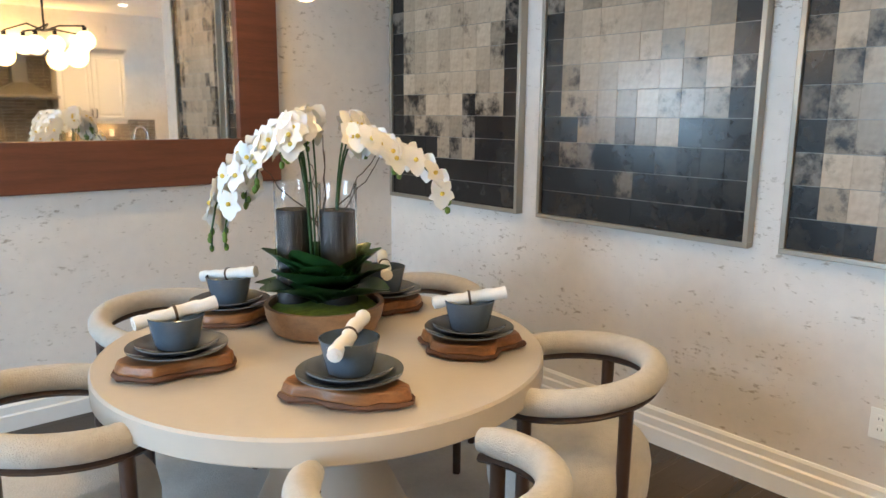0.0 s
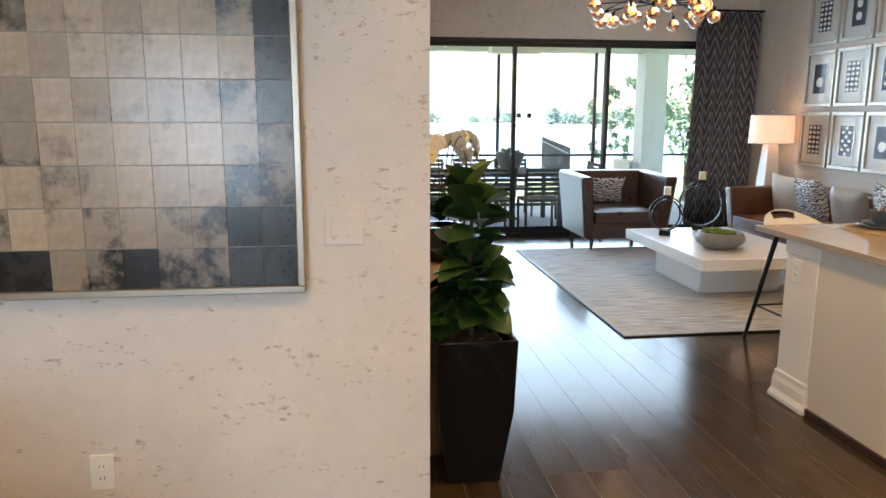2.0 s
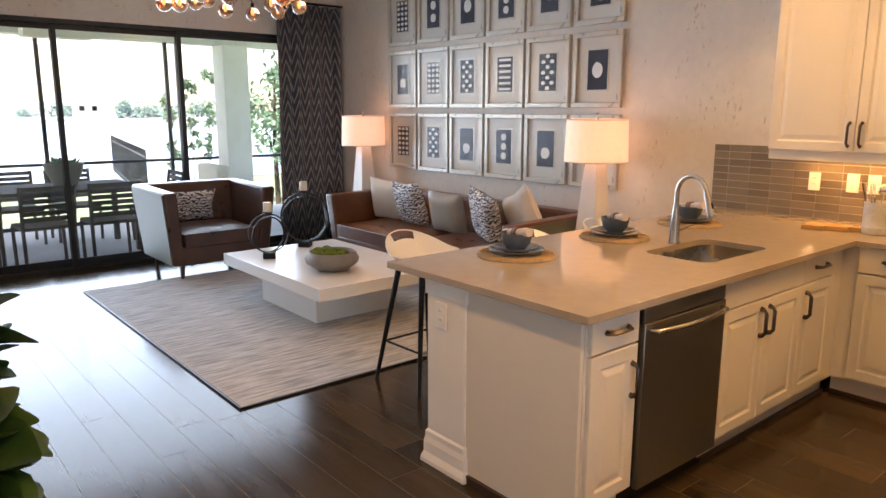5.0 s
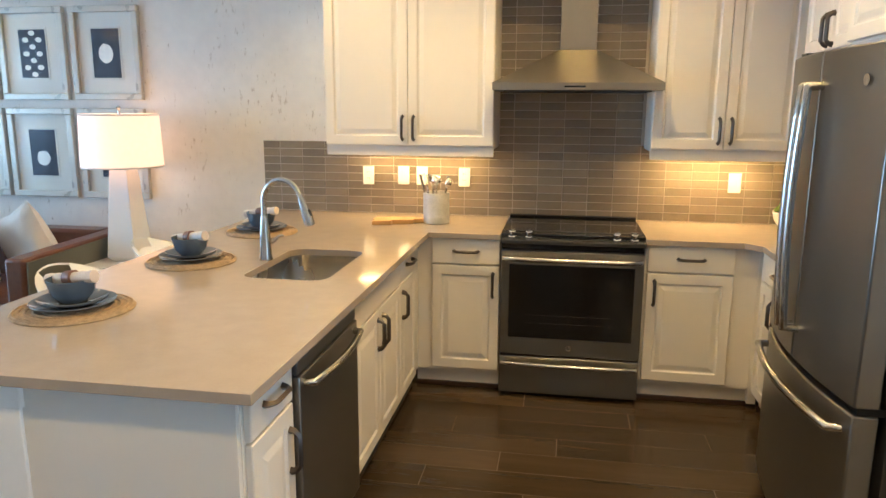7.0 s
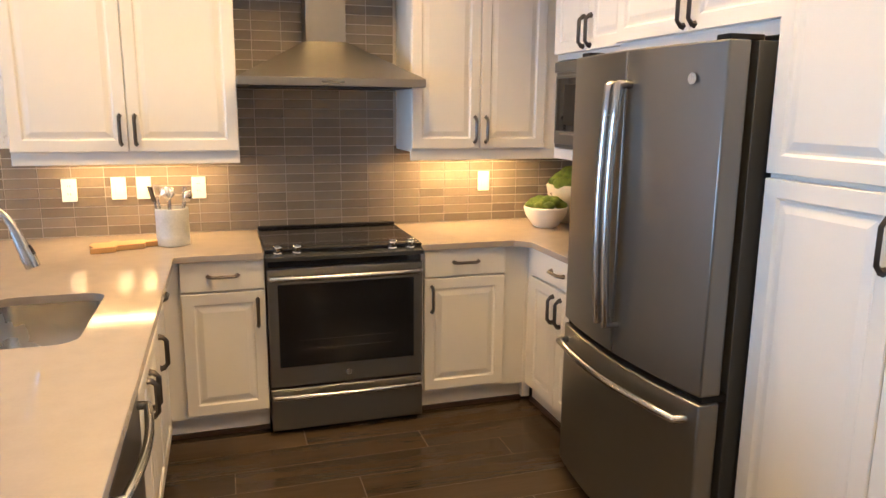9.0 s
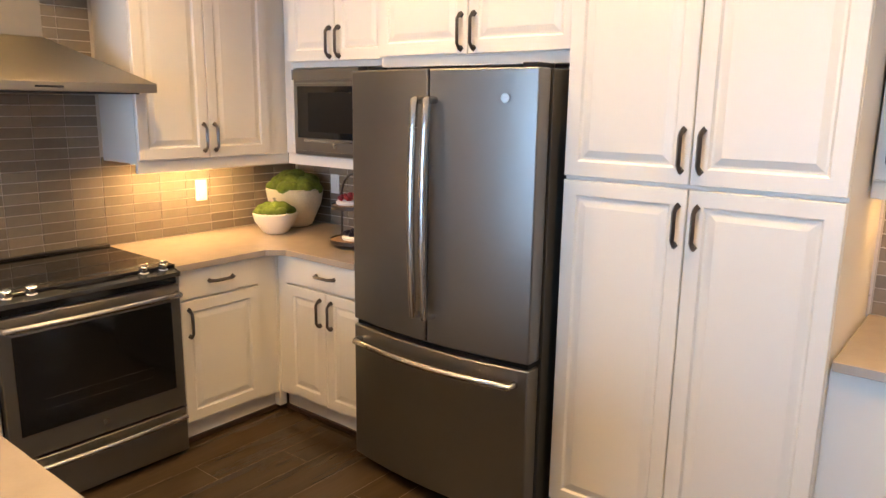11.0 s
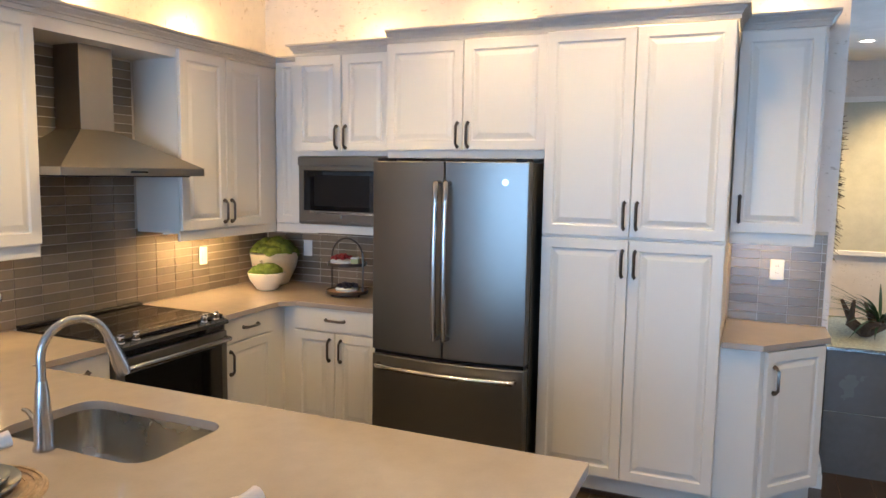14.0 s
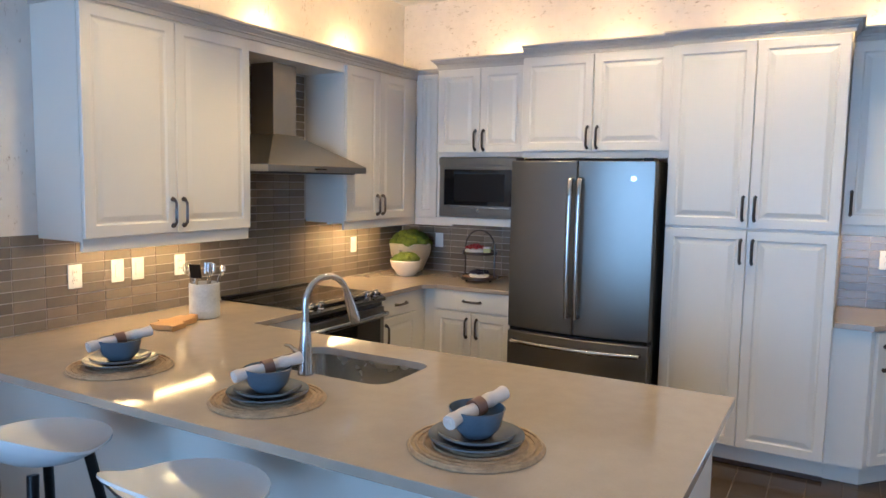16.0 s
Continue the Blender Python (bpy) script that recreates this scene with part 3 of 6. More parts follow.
# peninsula
cabinet(0.3, 0.77, 0.58, 0.11, [(0.01, 0.735, 0.285, 0.145, 1, (0.143, 0.072, False)), (0.01, 0.13, 0.285, 0.6, 0, (0.245, 0.46, True))], P(-2.345), "cream narrow base cabinet at the end of the peninsula", toe=0.11)
cabinet(0.78, 0.77, 0.58, 0.11, [(0, 0.735, 0.78, 0.145, 1, None), (0, 0.13, 0.39, 0.6, 0, (0.35, 0.49, True)), (0.39, 0.13, 0.39, 0.6, 0, (0.04, 0.49, True))], P(-3.255), "cream sink base cabinet with two doors", toe=0.11,
        shell=Geo().box(0, 0.78, 0.002, 0.58, 0.11, 0.62).box(0, 0.78, 0.002, 0.02, 0.62, 0.878))
cabinet(0.53, 0.77, 0.58, 0.11, [(0, 0.735, 0.38, 0.145, 1, (0.19, 0.072, False)), (0, 0.13, 0.38, 0.6, 0, (0.04, 0.49, True))], P(-4.037), "cream base cabinet with drawer and door in the inner corner", toe=0.11)
structure("peninsula_panel", Geo().box(3.86, 4.1, SY + 0.01, -2.45, 0.002, 0.878).box(3.275, 3.88, -2.343, -2.325, 0.002, 0.878), CAB, "cream painted back and end panel of the peninsula", "panel")
structure("peninsula_post", Geo().box(3.88, 4.13, -2.45, -2.315, 0.002, 0.878), TRIM, "square cream post at the peninsula's corner", "column", bevel=0.003)
structure("post_trim", Geo().sweep([(3.88, -2.45), (3.88, -2.315), (4.13, -2.315), (4.13, -2.45)], [(-o, z) for o, z in [(0, 0.0), (0.025, 0.0), (0.025, 0.02), (0.014, 0.05), (0.014, 0.1), (0.008, 0.125), (0.008, 0.15), (0, 0.16)]]), TRIM, "stepped base moulding of the post", "trim")
structure("post_trim", Geo().box(3.872, 4.138, -2.45, -2.307, 0.8, 0.878), TRIM, "plain head of the post under the worktop", "trim", bevel=0.004)
structure("shoe_trim", Geo().box(3.285, 3.88, -2.325, -2.308, 0.002, 0.035), DARKWOOD, "dark shoe moulding along the peninsula's end", "trim")


def plate(m, kind, label, group="wall plates"):
    """A wall plate facing -y: an outlet, a switch or a blank."""
    c = thing("wall_" + kind, m, label, "outlet" if kind == "outlet" else "switch", group)
    part("plate", Geo().box(-0.036, 0.036, -0.006, 0, -0.058, 0.058), WHITEP, c, bevel=0.002)
    if kind == "outlet":
        for s in (-1, 1):
            part("socket", Geo().lathe([(0.0165, 0), (0.0165, 0.003)], 14, pose(0, -0.006, s * 0.02, 90)), WHITEP, c)
            part("slot", Geo().box(-0.007, -0.005, -0.0095, -0.009, s * 0.02 - 0.003, s * 0.02 + 0.006).box(0.005, 0.007, -0.0095, -0.009, s * 0.02 - 0.003, s * 0.02 + 0.006), BLACKM, c)
    else:
        part("rocker", Geo().box(-0.016, 0.016, -0.01, -0.006, -0.033, 0.033), WHITEP, c, bevel=0.0015)
    return c


SP = lambda x, z: pose(x, SY + 0.012, z, 0, 0, 180)
plate(SP(3.72, 1.15), "outlet", "white outlet on the grey tile backsplash")
plate(SP(3.49, 1.155), "switch", "white switch plate on the grey tile backsplash")
plate(SP(3.37, 1.155), "switch", "white switch plate behind the utensil crock")
plate(SP(3.10, 1.15), "outlet", "white outlet beside the utensil crock")
plate(SP(1.49, 1.15), "switch", "white plate lit by the cabinet light")
plate(pose(WX + 0.012, -4.83, 1.16, 0, 0, 90), "switch", "white plate behind the moss bowls")
plate(pose(WX + 0.012, -1.74, 1.21, 0, 0, 90), "outlet", "white outlet over the end worktop")
plate(pose(DX, 0.76, 0.405, 0, 0, -90), "outlet", "cream outlet low on the dining wall")
c = thing("wall_switch", pose(DX, -0.005, 1.17, 0, 0, -90), "double switch plate papered like the dining wall", "switch", "wall plates")
part("plate", Geo().box(-0.058, 0.058, -0.006, 0, -0.058, 0.058), WALL, c, bevel=0.002)
for x in (-0.023, 0.023):
    part("rocker", Geo().box(x - 0.016, x + 0.016, -0.0095, -0.006, -0.033, 0.033), WALL, c, bevel=0.0015)

plate(pose(4.03, -2.313, 0.72, 0, 0, 180), "outlet", "cream outlet on the peninsula post")

# worktops
SX0, SX1, SY0, SY1 = 3.4, 3.76, -3.97, -3.37


def rounded(x0, x1, y0, y1, r, n=5):
    pts = []
    for cx, cy, a in ((x1 - r, y0 + r, -90), (x1 - r, y1 - r, 0), (x0 + r, y1 - r, 90), (x0 + r, y0 + r, 180)):
        pts += [(cx + r * math.cos(radians(a + 90 * i / n)), cy + r * math.sin(radians(a + 90 * i / n))) for i in range(n + 1)]
    return pts


def slab_with_hole(outer, hole, z0, z1):
    bm = bmesh.new()
    loops = []
    for poly in (outer, hole):
        vs = [bm.verts.new((x, y, z1)) for x, y in poly]
        loops += [bm.edges.new((vs[i], vs[(i + 1) % len(vs)])) for i in range(len(vs))]
    bmesh.ops.triangle_fill(bm, edges=loops, use_beauty=True)
    r = bmesh.ops.extrude_face_region(bm, geom=bm.faces[:])
    for v in r["geom"]:
        if isinstance(v, bmesh.types.BMVert):
            v.co.z = z0
    g = Geo()
    bm.verts.ensure_lookup_table()
    bm.verts.index_update()
    g.add([v.co[:] for v in bm.verts], [[v.index for v in f.verts] for f in bm.faces])
    bm.free()
    return g


outer = [(3.205, -2.27), (3.205, -4.535), (2.812, -4.535), (2.812, SY + 0.002), (4.375, SY + 0.002), (4.375, -2.27)]
hole = rounded(SX0, SX1, SY0, SY1, 0.07)
structure("worktop_peninsula", slab_with_hole(outer, hole, 0.879, 0.91), QUARTZ, "beige polished quartz worktop on the peninsula", "worktop", bevel=0.002)
structure("worktop_corner", Geo().prism([(2.05, -4.535), (2.05, SY + 0.002), (WX + 0.002, SY + 0.002), (WX + 0.002, -3.875), (1.49, -3.875), (1.49, -4.46), (1.56, -4.535)][::-1], 0.879, 0.91), QUARTZ, "beige polished quartz worktop in the corner", "worktop", bevel=0.002)
structure("worktop_end", Geo().prism([(WX + 0.002, -1.988), (1.44, -1.988), (1.44, -1.8), (1.08, -1.48), (WX + 0.002, -1.48)], 0.879, 0.91), QUARTZ, "short angled beige quartz worktop", "worktop", bevel=0.002)
# backsplash beds (the tiles come last)
structure("backsplash_bed", Geo().box(WX, 4.43, SY, SY + 0.004, 0.91, 1.362).box(2.02, 2.89, SY, SY + 0.004, 1.362, 2.33), TGROUT, "pale grout bed of the range wall backsplash", "backsplash")
structure("backsplash_bed", Geo().box(WX, WX + 0.004, -5.196, -3.88, 0.91, 1.362).box(WX, WX + 0.004, -1.985, -1.5, 0.91, 1.43), TGROUT, "pale grout bed of the fridge wall backsplash", "backsplash")

# sink and tap
c = thing("kitchen_sink", pose(0, 0, 0), "undermounted brushed steel sink in the quartz worktop", "sink")
hp = rounded(SX0 - 0.008, SX1 + 0.008, SY0 - 0.008, SY1 + 0.008, 0.075)
ip = rounded(SX0 + 0.012, SX1 - 0.012, SY0 + 0.012, SY1 - 0.012, 0.06)
n = len(hp)
vs = [(x, y, 0.878) for x, y in hp] + [(x, y, 0.72) for x, y in hp] + [(x, y, 0.695) for x, y in ip]
fs = [(i, (i + 1) % n, (i + 1) % n + n, i + n) for i in range(n)] + [(i + n, (i + 1) % n + n, (i + 1) % n + 2 * n, i + 2 * n) for i in range(n)] + [tuple(2 * n + i for i in range(n))]
part("basin", Geo().add(vs, fs), SINKM, c, smooth=50)
part("drain", Geo().lathe([(0.045, 0), (0.045, 0.004), (0.03, 0.006), (0.028, 0.002)], 20, pose(3.56, -3.67, 0.696)), CHROME, c, smooth=40)
c = thing("kitchen_tap", pose(3.785, -3.7, 0.91, 0, 0, 166), "brushed steel gooseneck pull-down tap behind the sink", "tap")
part("base", Geo().lathe([(0.03, 0), (0.03, 0.008), (0.026, 0.02), (0.025, 0.09), (0.019, 0.16), (0.015, 0.2)], 20), STEEL, c, smooth=40)
arc = [(0, 0, 0.18)] + [(0.1 - 0.1 * math.cos(radians(a)), 0, 0.262 + 0.1 * math.sin(radians(a))) for a in range(0, 166, 11)]
part("spout", Geo().tube(arc, 0.0125, 12), STEEL, c, smooth=60)
e = Vector(arc[-1])
dn = (e - Vector(arc[-2])).normalized()
part("spray_head", Geo().tube([e, e + dn * 0.03, e + dn * 0.1, e + dn * 0.125], [0.015, 0.017, 0.023, 0.021], 14), STEEL, c, smooth=40)
part("button", Geo().tube([e + dn * 0.05 + Vector((0.019, 0, 0)), e + dn * 0.08 + Vector((0.023, 0, 0))], 0.006, 6), BLACKM, c)
part("lever", Geo().tube([(0, 0.02, 0.07), (0, 0.055, 0.075), (0, 0.1, 0.09), (0, 0.13, 0.088)], [0.012, 0.01, 0.007, 0.006], 8), STEEL, c, smooth=50)

# dishwasher
c = thing("dishwasher", P(-2.65, 3.255), "dark slate steel dishwasher under the peninsula", "dishwasher")
part("body", Geo().box(0.003, 0.597, 0.005, 0.57, 0.1, 0.872).box(0.003, 0.597, 0.06, 0.5, 0.002, 0.1), BLACKM, c)
part("door", Geo().box(0.004, 0.596, -0.022, 0.004, 0.115, 0.8), SLATE, c, bevel=0.004)
part("control_panel", Geo().box(0.004, 0.596, -0.016, 0.004, 0.804, 0.868), SLATE, c, bevel=0.004)
pts = [(0.045, -0.02, 0.77), (0.05, -0.05, 0.77)] + [(0.05 + 0.5 * i / 8, -0.05 - 0.022 * math.sin(math.pi * i / 8), 0.77) for i in range(9)] + [(0.555, -0.02, 0.77)]
part("handle", Geo().tube(pts, 0.012, 10), STEEL, c, "bowed steel handle", smooth=60)

# range
c = thing("electric_range", pose(2.807, -4.555, 0, 0, 0, 180), "slate steel slide-in electric range with glass top", "range")
part("body", Geo().box(0.003, 0.757, 0.01, 0.62, 0.04, 0.885), SLATE_SIDE, c)
part("plinth", Geo().box(0.02, 0.74, 0.0, 0.6, 0.002, 0.04), BLACKM, c)
part("cooktop", Geo().box(0.0, 0.76, -0.005, 0.625, 0.9, 0.918), BLACK, c, "black glass cooktop", bevel=0.004)
part("back_trim", Geo().box(0.0, 0.76, 0.585, 0.628, 0.918, 0.93), BLACKM, c, bevel=0.004)
part("control_panel", Geo().add([(0, -0.045, 0.868), (0.76, -0.045, 0.868), (0.76, -0.045, 0.888), (0, -0.045, 0.888), (0, 0.06, 0.922), (0.76, 0.06, 0.922), (0.76, 0.02, 0.868), (0, 0.02, 0.868)],
     [(0, 1, 2, 3), (3, 2, 5, 4), (0, 3, 4, 7), (1, 6, 5, 2), (4, 5, 6, 7), (0, 7, 6, 1)]), mat("smoked_steel", (0.045, 0.045, 0.045), 0.18, 0.3, var=0.04), c, bevel=0.002)
tilt = math.degrees(math.atan2(0.034, 0.105))
pm = pose(0, -0.045, 0.888, tilt)
for x in (0.06, 0.15, 0.61, 0.7):
    k = part("knob", Geo().lathe([(0.025, 0), (0.025, 0.004), (0.0195, 0.006), (0.019, 0.031), (0.015, 0.034)], 18), CHROME, c, "chrome knob", smooth=35, at=pm @ pose(x, 0.05, 0))
    part("grip", Geo().box(-0.018, 0.018, -0.0035, 0.0035, 0.034, 0.041), STEEL, k)
part("display", Geo().box(0.26, 0.5, 0.03, 0.075, 0.001, 0.002), BLACK, c, at=pm)
for i in range(9):
    part("display_mark", Geo().box(0.275 + i * 0.024, 0.289 + i * 0.024, 0.042, 0.047, 0.002, 0.0025), STEEL, c, at=pm)
part("vent_gap", Geo().box(0.01, 0.75, -0.02, 0.01, 0.835, 0.868), BLACK, c)
d = part("oven_door", Geo().box(0.004, 0.756, -0.035, 0.01, 0.245, 0.83), SLATE, c, bevel=0.005)
part("window", Geo().box(0.05, 0.71, -0.0385, -0.034, 0.345, 0.755), BLACK, d, "dark glass oven window", bevel=0.002)
for z in (0.43, 0.475):
    part("rack", Geo().box(0.14, 0.6, -0.0395, -0.0385, z, z + 0.002), STEEL, d, "rack seen dimly in the glass")
pts = [(0.02, -0.035, 0.79), (0.022, -0.07, 0.79)] + [(0.022 + 0.716 * i / 8, -0.07 - 0.012 * math.sin(math.pi * i / 8), 0.79) for i in range(9)] + [(0.74, -0.035, 0.79)]
part("handle", Geo().tube(pts, 0.014, 10), STEEL, d, smooth=60)
part("emblem", Geo().lathe([(0.015, 0), (0.015, 0.002)], 20, pose(0.38, -0.0355, 0.295, 90)), STEEL, d)
d = part("lower_drawer", Geo().box(0.004, 0.756, -0.035, 0.01, 0.022, 0.235), SLATE, c, bevel=0.005)
pts = [(0.02, -0.035, 0.2), (0.022, -0.06, 0.2)] + [(0.022 + 0.716 * i / 8, -0.06 - 0.012 * math.sin(math.pi * i / 8), 0.2) for i in range(9)] + [(0.74, -0.035, 0.2)]
part("handle", Geo().tube(pts, 0.012, 10), STEEL, d, smooth=60)

# hood
c = thing("range_hood", pose(2.89, -4.72, 0, 0, 0, 180), "slate steel pyramid chimney hood over the range", "hood")
part("canopy_edge", Geo().box(0.0, 0.91, 0, 0.47, 1.675, 1.715), HOODM, c, bevel=0.002)
part("canopy", Geo().add([(0, 0, 1.715), (0.91, 0, 1.715), (0.91, 0.47, 1.715), (0, 0.47, 1.715), (0.355, 0.29, 1.905), (0.56, 0.29, 1.905), (0.56, 0.47, 1.905), (0.355, 0.47, 1.905)],
     [(0, 1, 5, 4), (1, 2, 6, 5), (2, 3, 7, 6), (3, 0, 4, 7), (4, 5, 6, 7)]), HOODM, c)
part("chimney", Geo().box(0.355, 0.56, 0.29, 0.47, 1.905, 2.33), HOODM, c, bevel=0.002)
part("control_strip", Geo().box(0.39, 0.5, -0.002, 0, 1.69, 1.698), BLACK, c)
part("filter", Geo().box(0.06, 0.85, 0.05, 0.42, 1.668, 1.675), SLATE_SIDE, c)

# refrigerator
c = thing("refrigerator", W(-3.85, 1.53), "slate steel french-door refrigerator with bottom freezer", "refrigerator")
part("case", Geo().box(0.006, 0.904, 0.03, 0.7, 0.03, 1.775), mat("grey_case", (0.07, 0.07, 0.07), 0.4, 0.2, var=0.04), c, bevel=0.003)


def bowed(x0, x1, z0, z1, depth=0.075, bow=0.045):
    g = Geo()
    n = 8
    f = lambda x: -depth - bow * (1 - ((x - 0.455) / 0.455) ** 2)
    poly = [(x0, 0)] + [(x0 + (x1 - x0) * i / n, f(x0 + (x1 - x0) * i / n)) for i in range(n + 1)] + [(x1, 0)]
    return g.prism(poly[::-1], z0, z1)


part("upper_door", bowed(0.0, 0.452, 0.705, 1.775), SLATE, c, bevel=0.006)
d = part("upper_door", bowed(0.458, 0.91, 0.705, 1.775), SLATE, c, bevel=0.006)
part("emblem", Geo().lathe([(0.017, 0), (0.017, 0.003)], 24, pose(0.79, -0.101, 1.67, 90, 0, 8)), STEEL, d)
part("gasket", Geo().box(0.01, 0.9, -0.06, 0.03, 0.68, 0.705), BLACKM, c)
part("freezer_door", bowed(0.0, 0.91, 0.06, 0.68), SLATE, c, bevel=0.006)
for x in (0.426, 0.484):
    pts = [(x, -0.11, 1.66), (x, -0.168, 1.66)] + [(x, -0.168 - 0.018 * math.sin(math.pi * i / 8), 1.66 - 0.84 * i / 8) for i in range(9)] + [(x, -0.11, 0.82)]
    part("handle", Geo().tube(pts, 0.0145, 12, flat=1.2), STEEL, c, "tall steel bar handle", smooth=60)
pts = [(0.05, -0.085, 0.62), (0.052, -0.125, 0.62)] + [(0.052 + 0.806 * i / 8, -0.125 - 0.045 * math.sin(math.pi * i / 8), 0.62) for i in range(9)] + [(0.86, -0.085, 0.62)]
part("handle", Geo().tube(pts, 0.0145, 10), STEEL, c, "steel bar handle of the freezer", smooth=60)
for x in (0.02, 0.83):
    part("hinge", Geo().box(x, x + 0.06, -0.06, 0.06, 1.775, 1.793), BLACKM, c, bevel=0.003)

# microwave
c = thing("microwave", W(-4.52, 1.36), "slate steel built-in microwave under the cabinet", "microwave")
part("body", Geo().box(0.0, 0.65, 0.0, 0.5, 1.385, 1.805), SLATE, c, bevel=0.003)
part("door", Geo().box(0.03, 0.62, -0.018, 0, 1.405, 1.735), SLATE, c, bevel=0.003)
part("window", Geo().box(0.05, 0.6, -0.02, -0.018, 1.47, 1.72), BLACK, c, "dark glass door")
part("window", Geo().box(0.13, 0.52, -0.0215, -0.02, 1.5, 1.69), BLACKM, c)
part("emblem", Geo().lathe([(0.012, 0), (0.012, 0.002)], 16, pose(0.32, -0.02, 1.435, 90)), STEEL, c)
part("vent", Geo().box(0.0, 0.65, -0.012, 0, 1.75, 1.8), SLATE, c, bevel=0.002)
part("handle", Geo().box(0.1, 0.56, -0.024, -0.018, 1.452, 1.462), STEEL, c)

# ---- lights that show, and their lamps ----
for x, y in CANS:
    c = thing("ceiling_light", pose(x, y, CZ), "round recessed ceiling light", "ceiling light", "recessed ceiling lights")
    part("rim", Geo().lathe([(0.085, -0.002), (0.085, -0.008), (0.06, -0.004), (0.06, -0.002)], 20), TRIM, c)
    part("diffuser", Geo().lathe([(0.058, -0.001), (0.058, -0.005)], 20), CANM, c)
    lamp("can_light", "SPOT", (x, y, CZ - 0.03), CAN_W * (2.6 if x < -2 else 0.2 if x > 5.5 else 0.8 if x < 2.2 and y < -3 else 1.2 if y < -3 else 0.9 if 1.5 < x < 5 else 0.7), WARM, aim=(x, y - 0.001, 0), size=(0.06,), spot=115)
for (x0, x1, y0, y1), w in (((3.0, 3.75, -5.07, -5.03), 1.9), ((1.35, 1.95, -5.07, -5.03), 2.5), ((0.92, 0.96, -4.45, -4.1), 2.4), ((0.92, 0.96, -1.92, -1.66), 0.45)):
    z = 1.34 if y0 > -5.2 and x1 > 0.99 or y0 < -5.0 else (1.37 if y0 < -3 else 1.41)
    c = thing("cabinet_light", pose((x0 + x1) / 2, (y0 + y1) / 2, z - 0.012), "slim warm light strip under the wall cabinet", "light strip", "cabinet light strips")
    part("strip", Geo().box(-(x1 - x0) / 2, (x1 - x0) / 2, -(y1 - y0) / 2, (y1 - y0) / 2, 0, 0.012), TRIM, c)
    lamp("strip_light", "AREA", ((x0 + x1) / 2, (y0 + y1) / 2, z - 0.02), w, TUNG, size=(x1 - x0, y1 - y0))
for x, y in ((3.3, -5.08), (2.45, -5.08), (1.6, -5.08), (0.9, -4.2), (0.9, -3.4), (0.92, -2.5), (0.9, -1.8)):
    lamp("cove_light", "POINT", (x, y, 2.53), 2.2, TUNG, size=(0.03,))


def table_lamp(x, y):
    c = thing("table_lamp", pose(x, y, 0.6), "tall white faceted table lamp with a lit drum shade", "table lamp", "pair of table lamps")
    g = Geo()
    vs = []
    for r, z in ((0.075, 0.0), (0.1, 0.03), (0.062, 0.58), (0.05, 0.6)):
        vs += [(r * sx, r * sy, z) for sx, sy in ((-1, -1), (1, -1), (1, 1), (-1, 1))]
    fs = [(3, 2, 1, 0), (12, 13, 14, 15)] + [(k * 4 + i, k * 4 + (i + 1) % 4, k * 4 + 4 + (i + 1) % 4, k * 4 + 4 + i) for k in range(3) for i in range(4)]
    part("base", g.add(vs, fs), LACQ, c, bevel=0.006)
    part("shade", Geo().lathe([(0.245, 0.6), (0.234, 0.93)], 40, cap=False), SHADE, c, "lit cream drum shade", smooth=50)
    for r, z in ((0.246, 0.6), (0.235, 0.92)):
        part("shade_rim", Geo().lathe([(r, z), (r + 0.002, z + 0.005), (r, z + 0.01)], 40, cap=False), PILLOWW, c, smooth=50)
    part("stem", Geo().lathe([(0.008, 0.6), (0.008, 0.95)], 8), STEEL, c)
    part("finial", Geo().ball((0, 0, 0.965), 0.014), STEEL, c)
    part("bulb", Geo().ball((0, 0, 0.76), 0.035), BULB, c, smooth=60)
    lamp("lamp_glow", "POINT", (x, y, 0.6 + 0.76), LAMP_W, TUNG, size=(0.05,))


table_lamp(8.48, -4.88)
table_lamp(5.24, -4.88)


def side_table(x, y):
    c = thing("side_table", pose(x, y, 0), "square white lacquer side table by the sofa", "side table", "side tables by the sofa")
    part("tabletop", Geo().box(-0.26, 0.26, -0.26, 0.26, 0.55, 0.6), LACQ, c, bevel=0.004)
    part("body", Geo().box(-0.2, 0.2, -0.2, 0.2, 0.0, 0.55), LACQ, c, bevel=0.004)


side_table(8.48, -4.88)
side_table(5.24, -4.88)

# ---- glass doors ----
TINTED = mat("tinted_glass", (0.74, 0.93, 1.0), 0.0, var=0.0, rvar=0.0, glass=1.0)
ALU = mat("dark_aluminium", (0.03, 0.035, 0.04), 0.4, 0.5)
c = thing("sliding_glass_door", pose(GX + 0.05, 0, 0), "dark aluminium three-panel sliding glass doors", "sliding door")
part("head", Geo().box(-0.05, 0.07, -4.47, -0.93, 2.395, 2.44), ALU, c)
part("track", Geo().box(-0.06, 0.08, -4.47, -0.93, 0.0, 0.025), ALU, c)
for k, (a, b) in enumerate(((-4.47, -3.24), (-3.28, -2.05), (-2.09, -0.93))):
    x = (-0.03, 0.0, 0.03)[k]
    d = part("door_panel", Geo().box(x, x + 0.028, a, a + 0.045, 0.025, 2.395).box(x, x + 0.028, b - 0.045, b, 0.025, 2.395).box(x, x + 0.028, a + 0.045, b - 0.045, 0.025, 0.1).box(x, x + 0.028, a + 0.045, b - 0.045, 2.345, 2.395), ALU, c)
    gl = part("pane", Geo().box(x + 0.011, x + 0.017, a + 0.045, b - 0.045, 0.1, 2.345), TINTED, d, "faintly blue-green glass pane")
    gl.visible_shadow = False


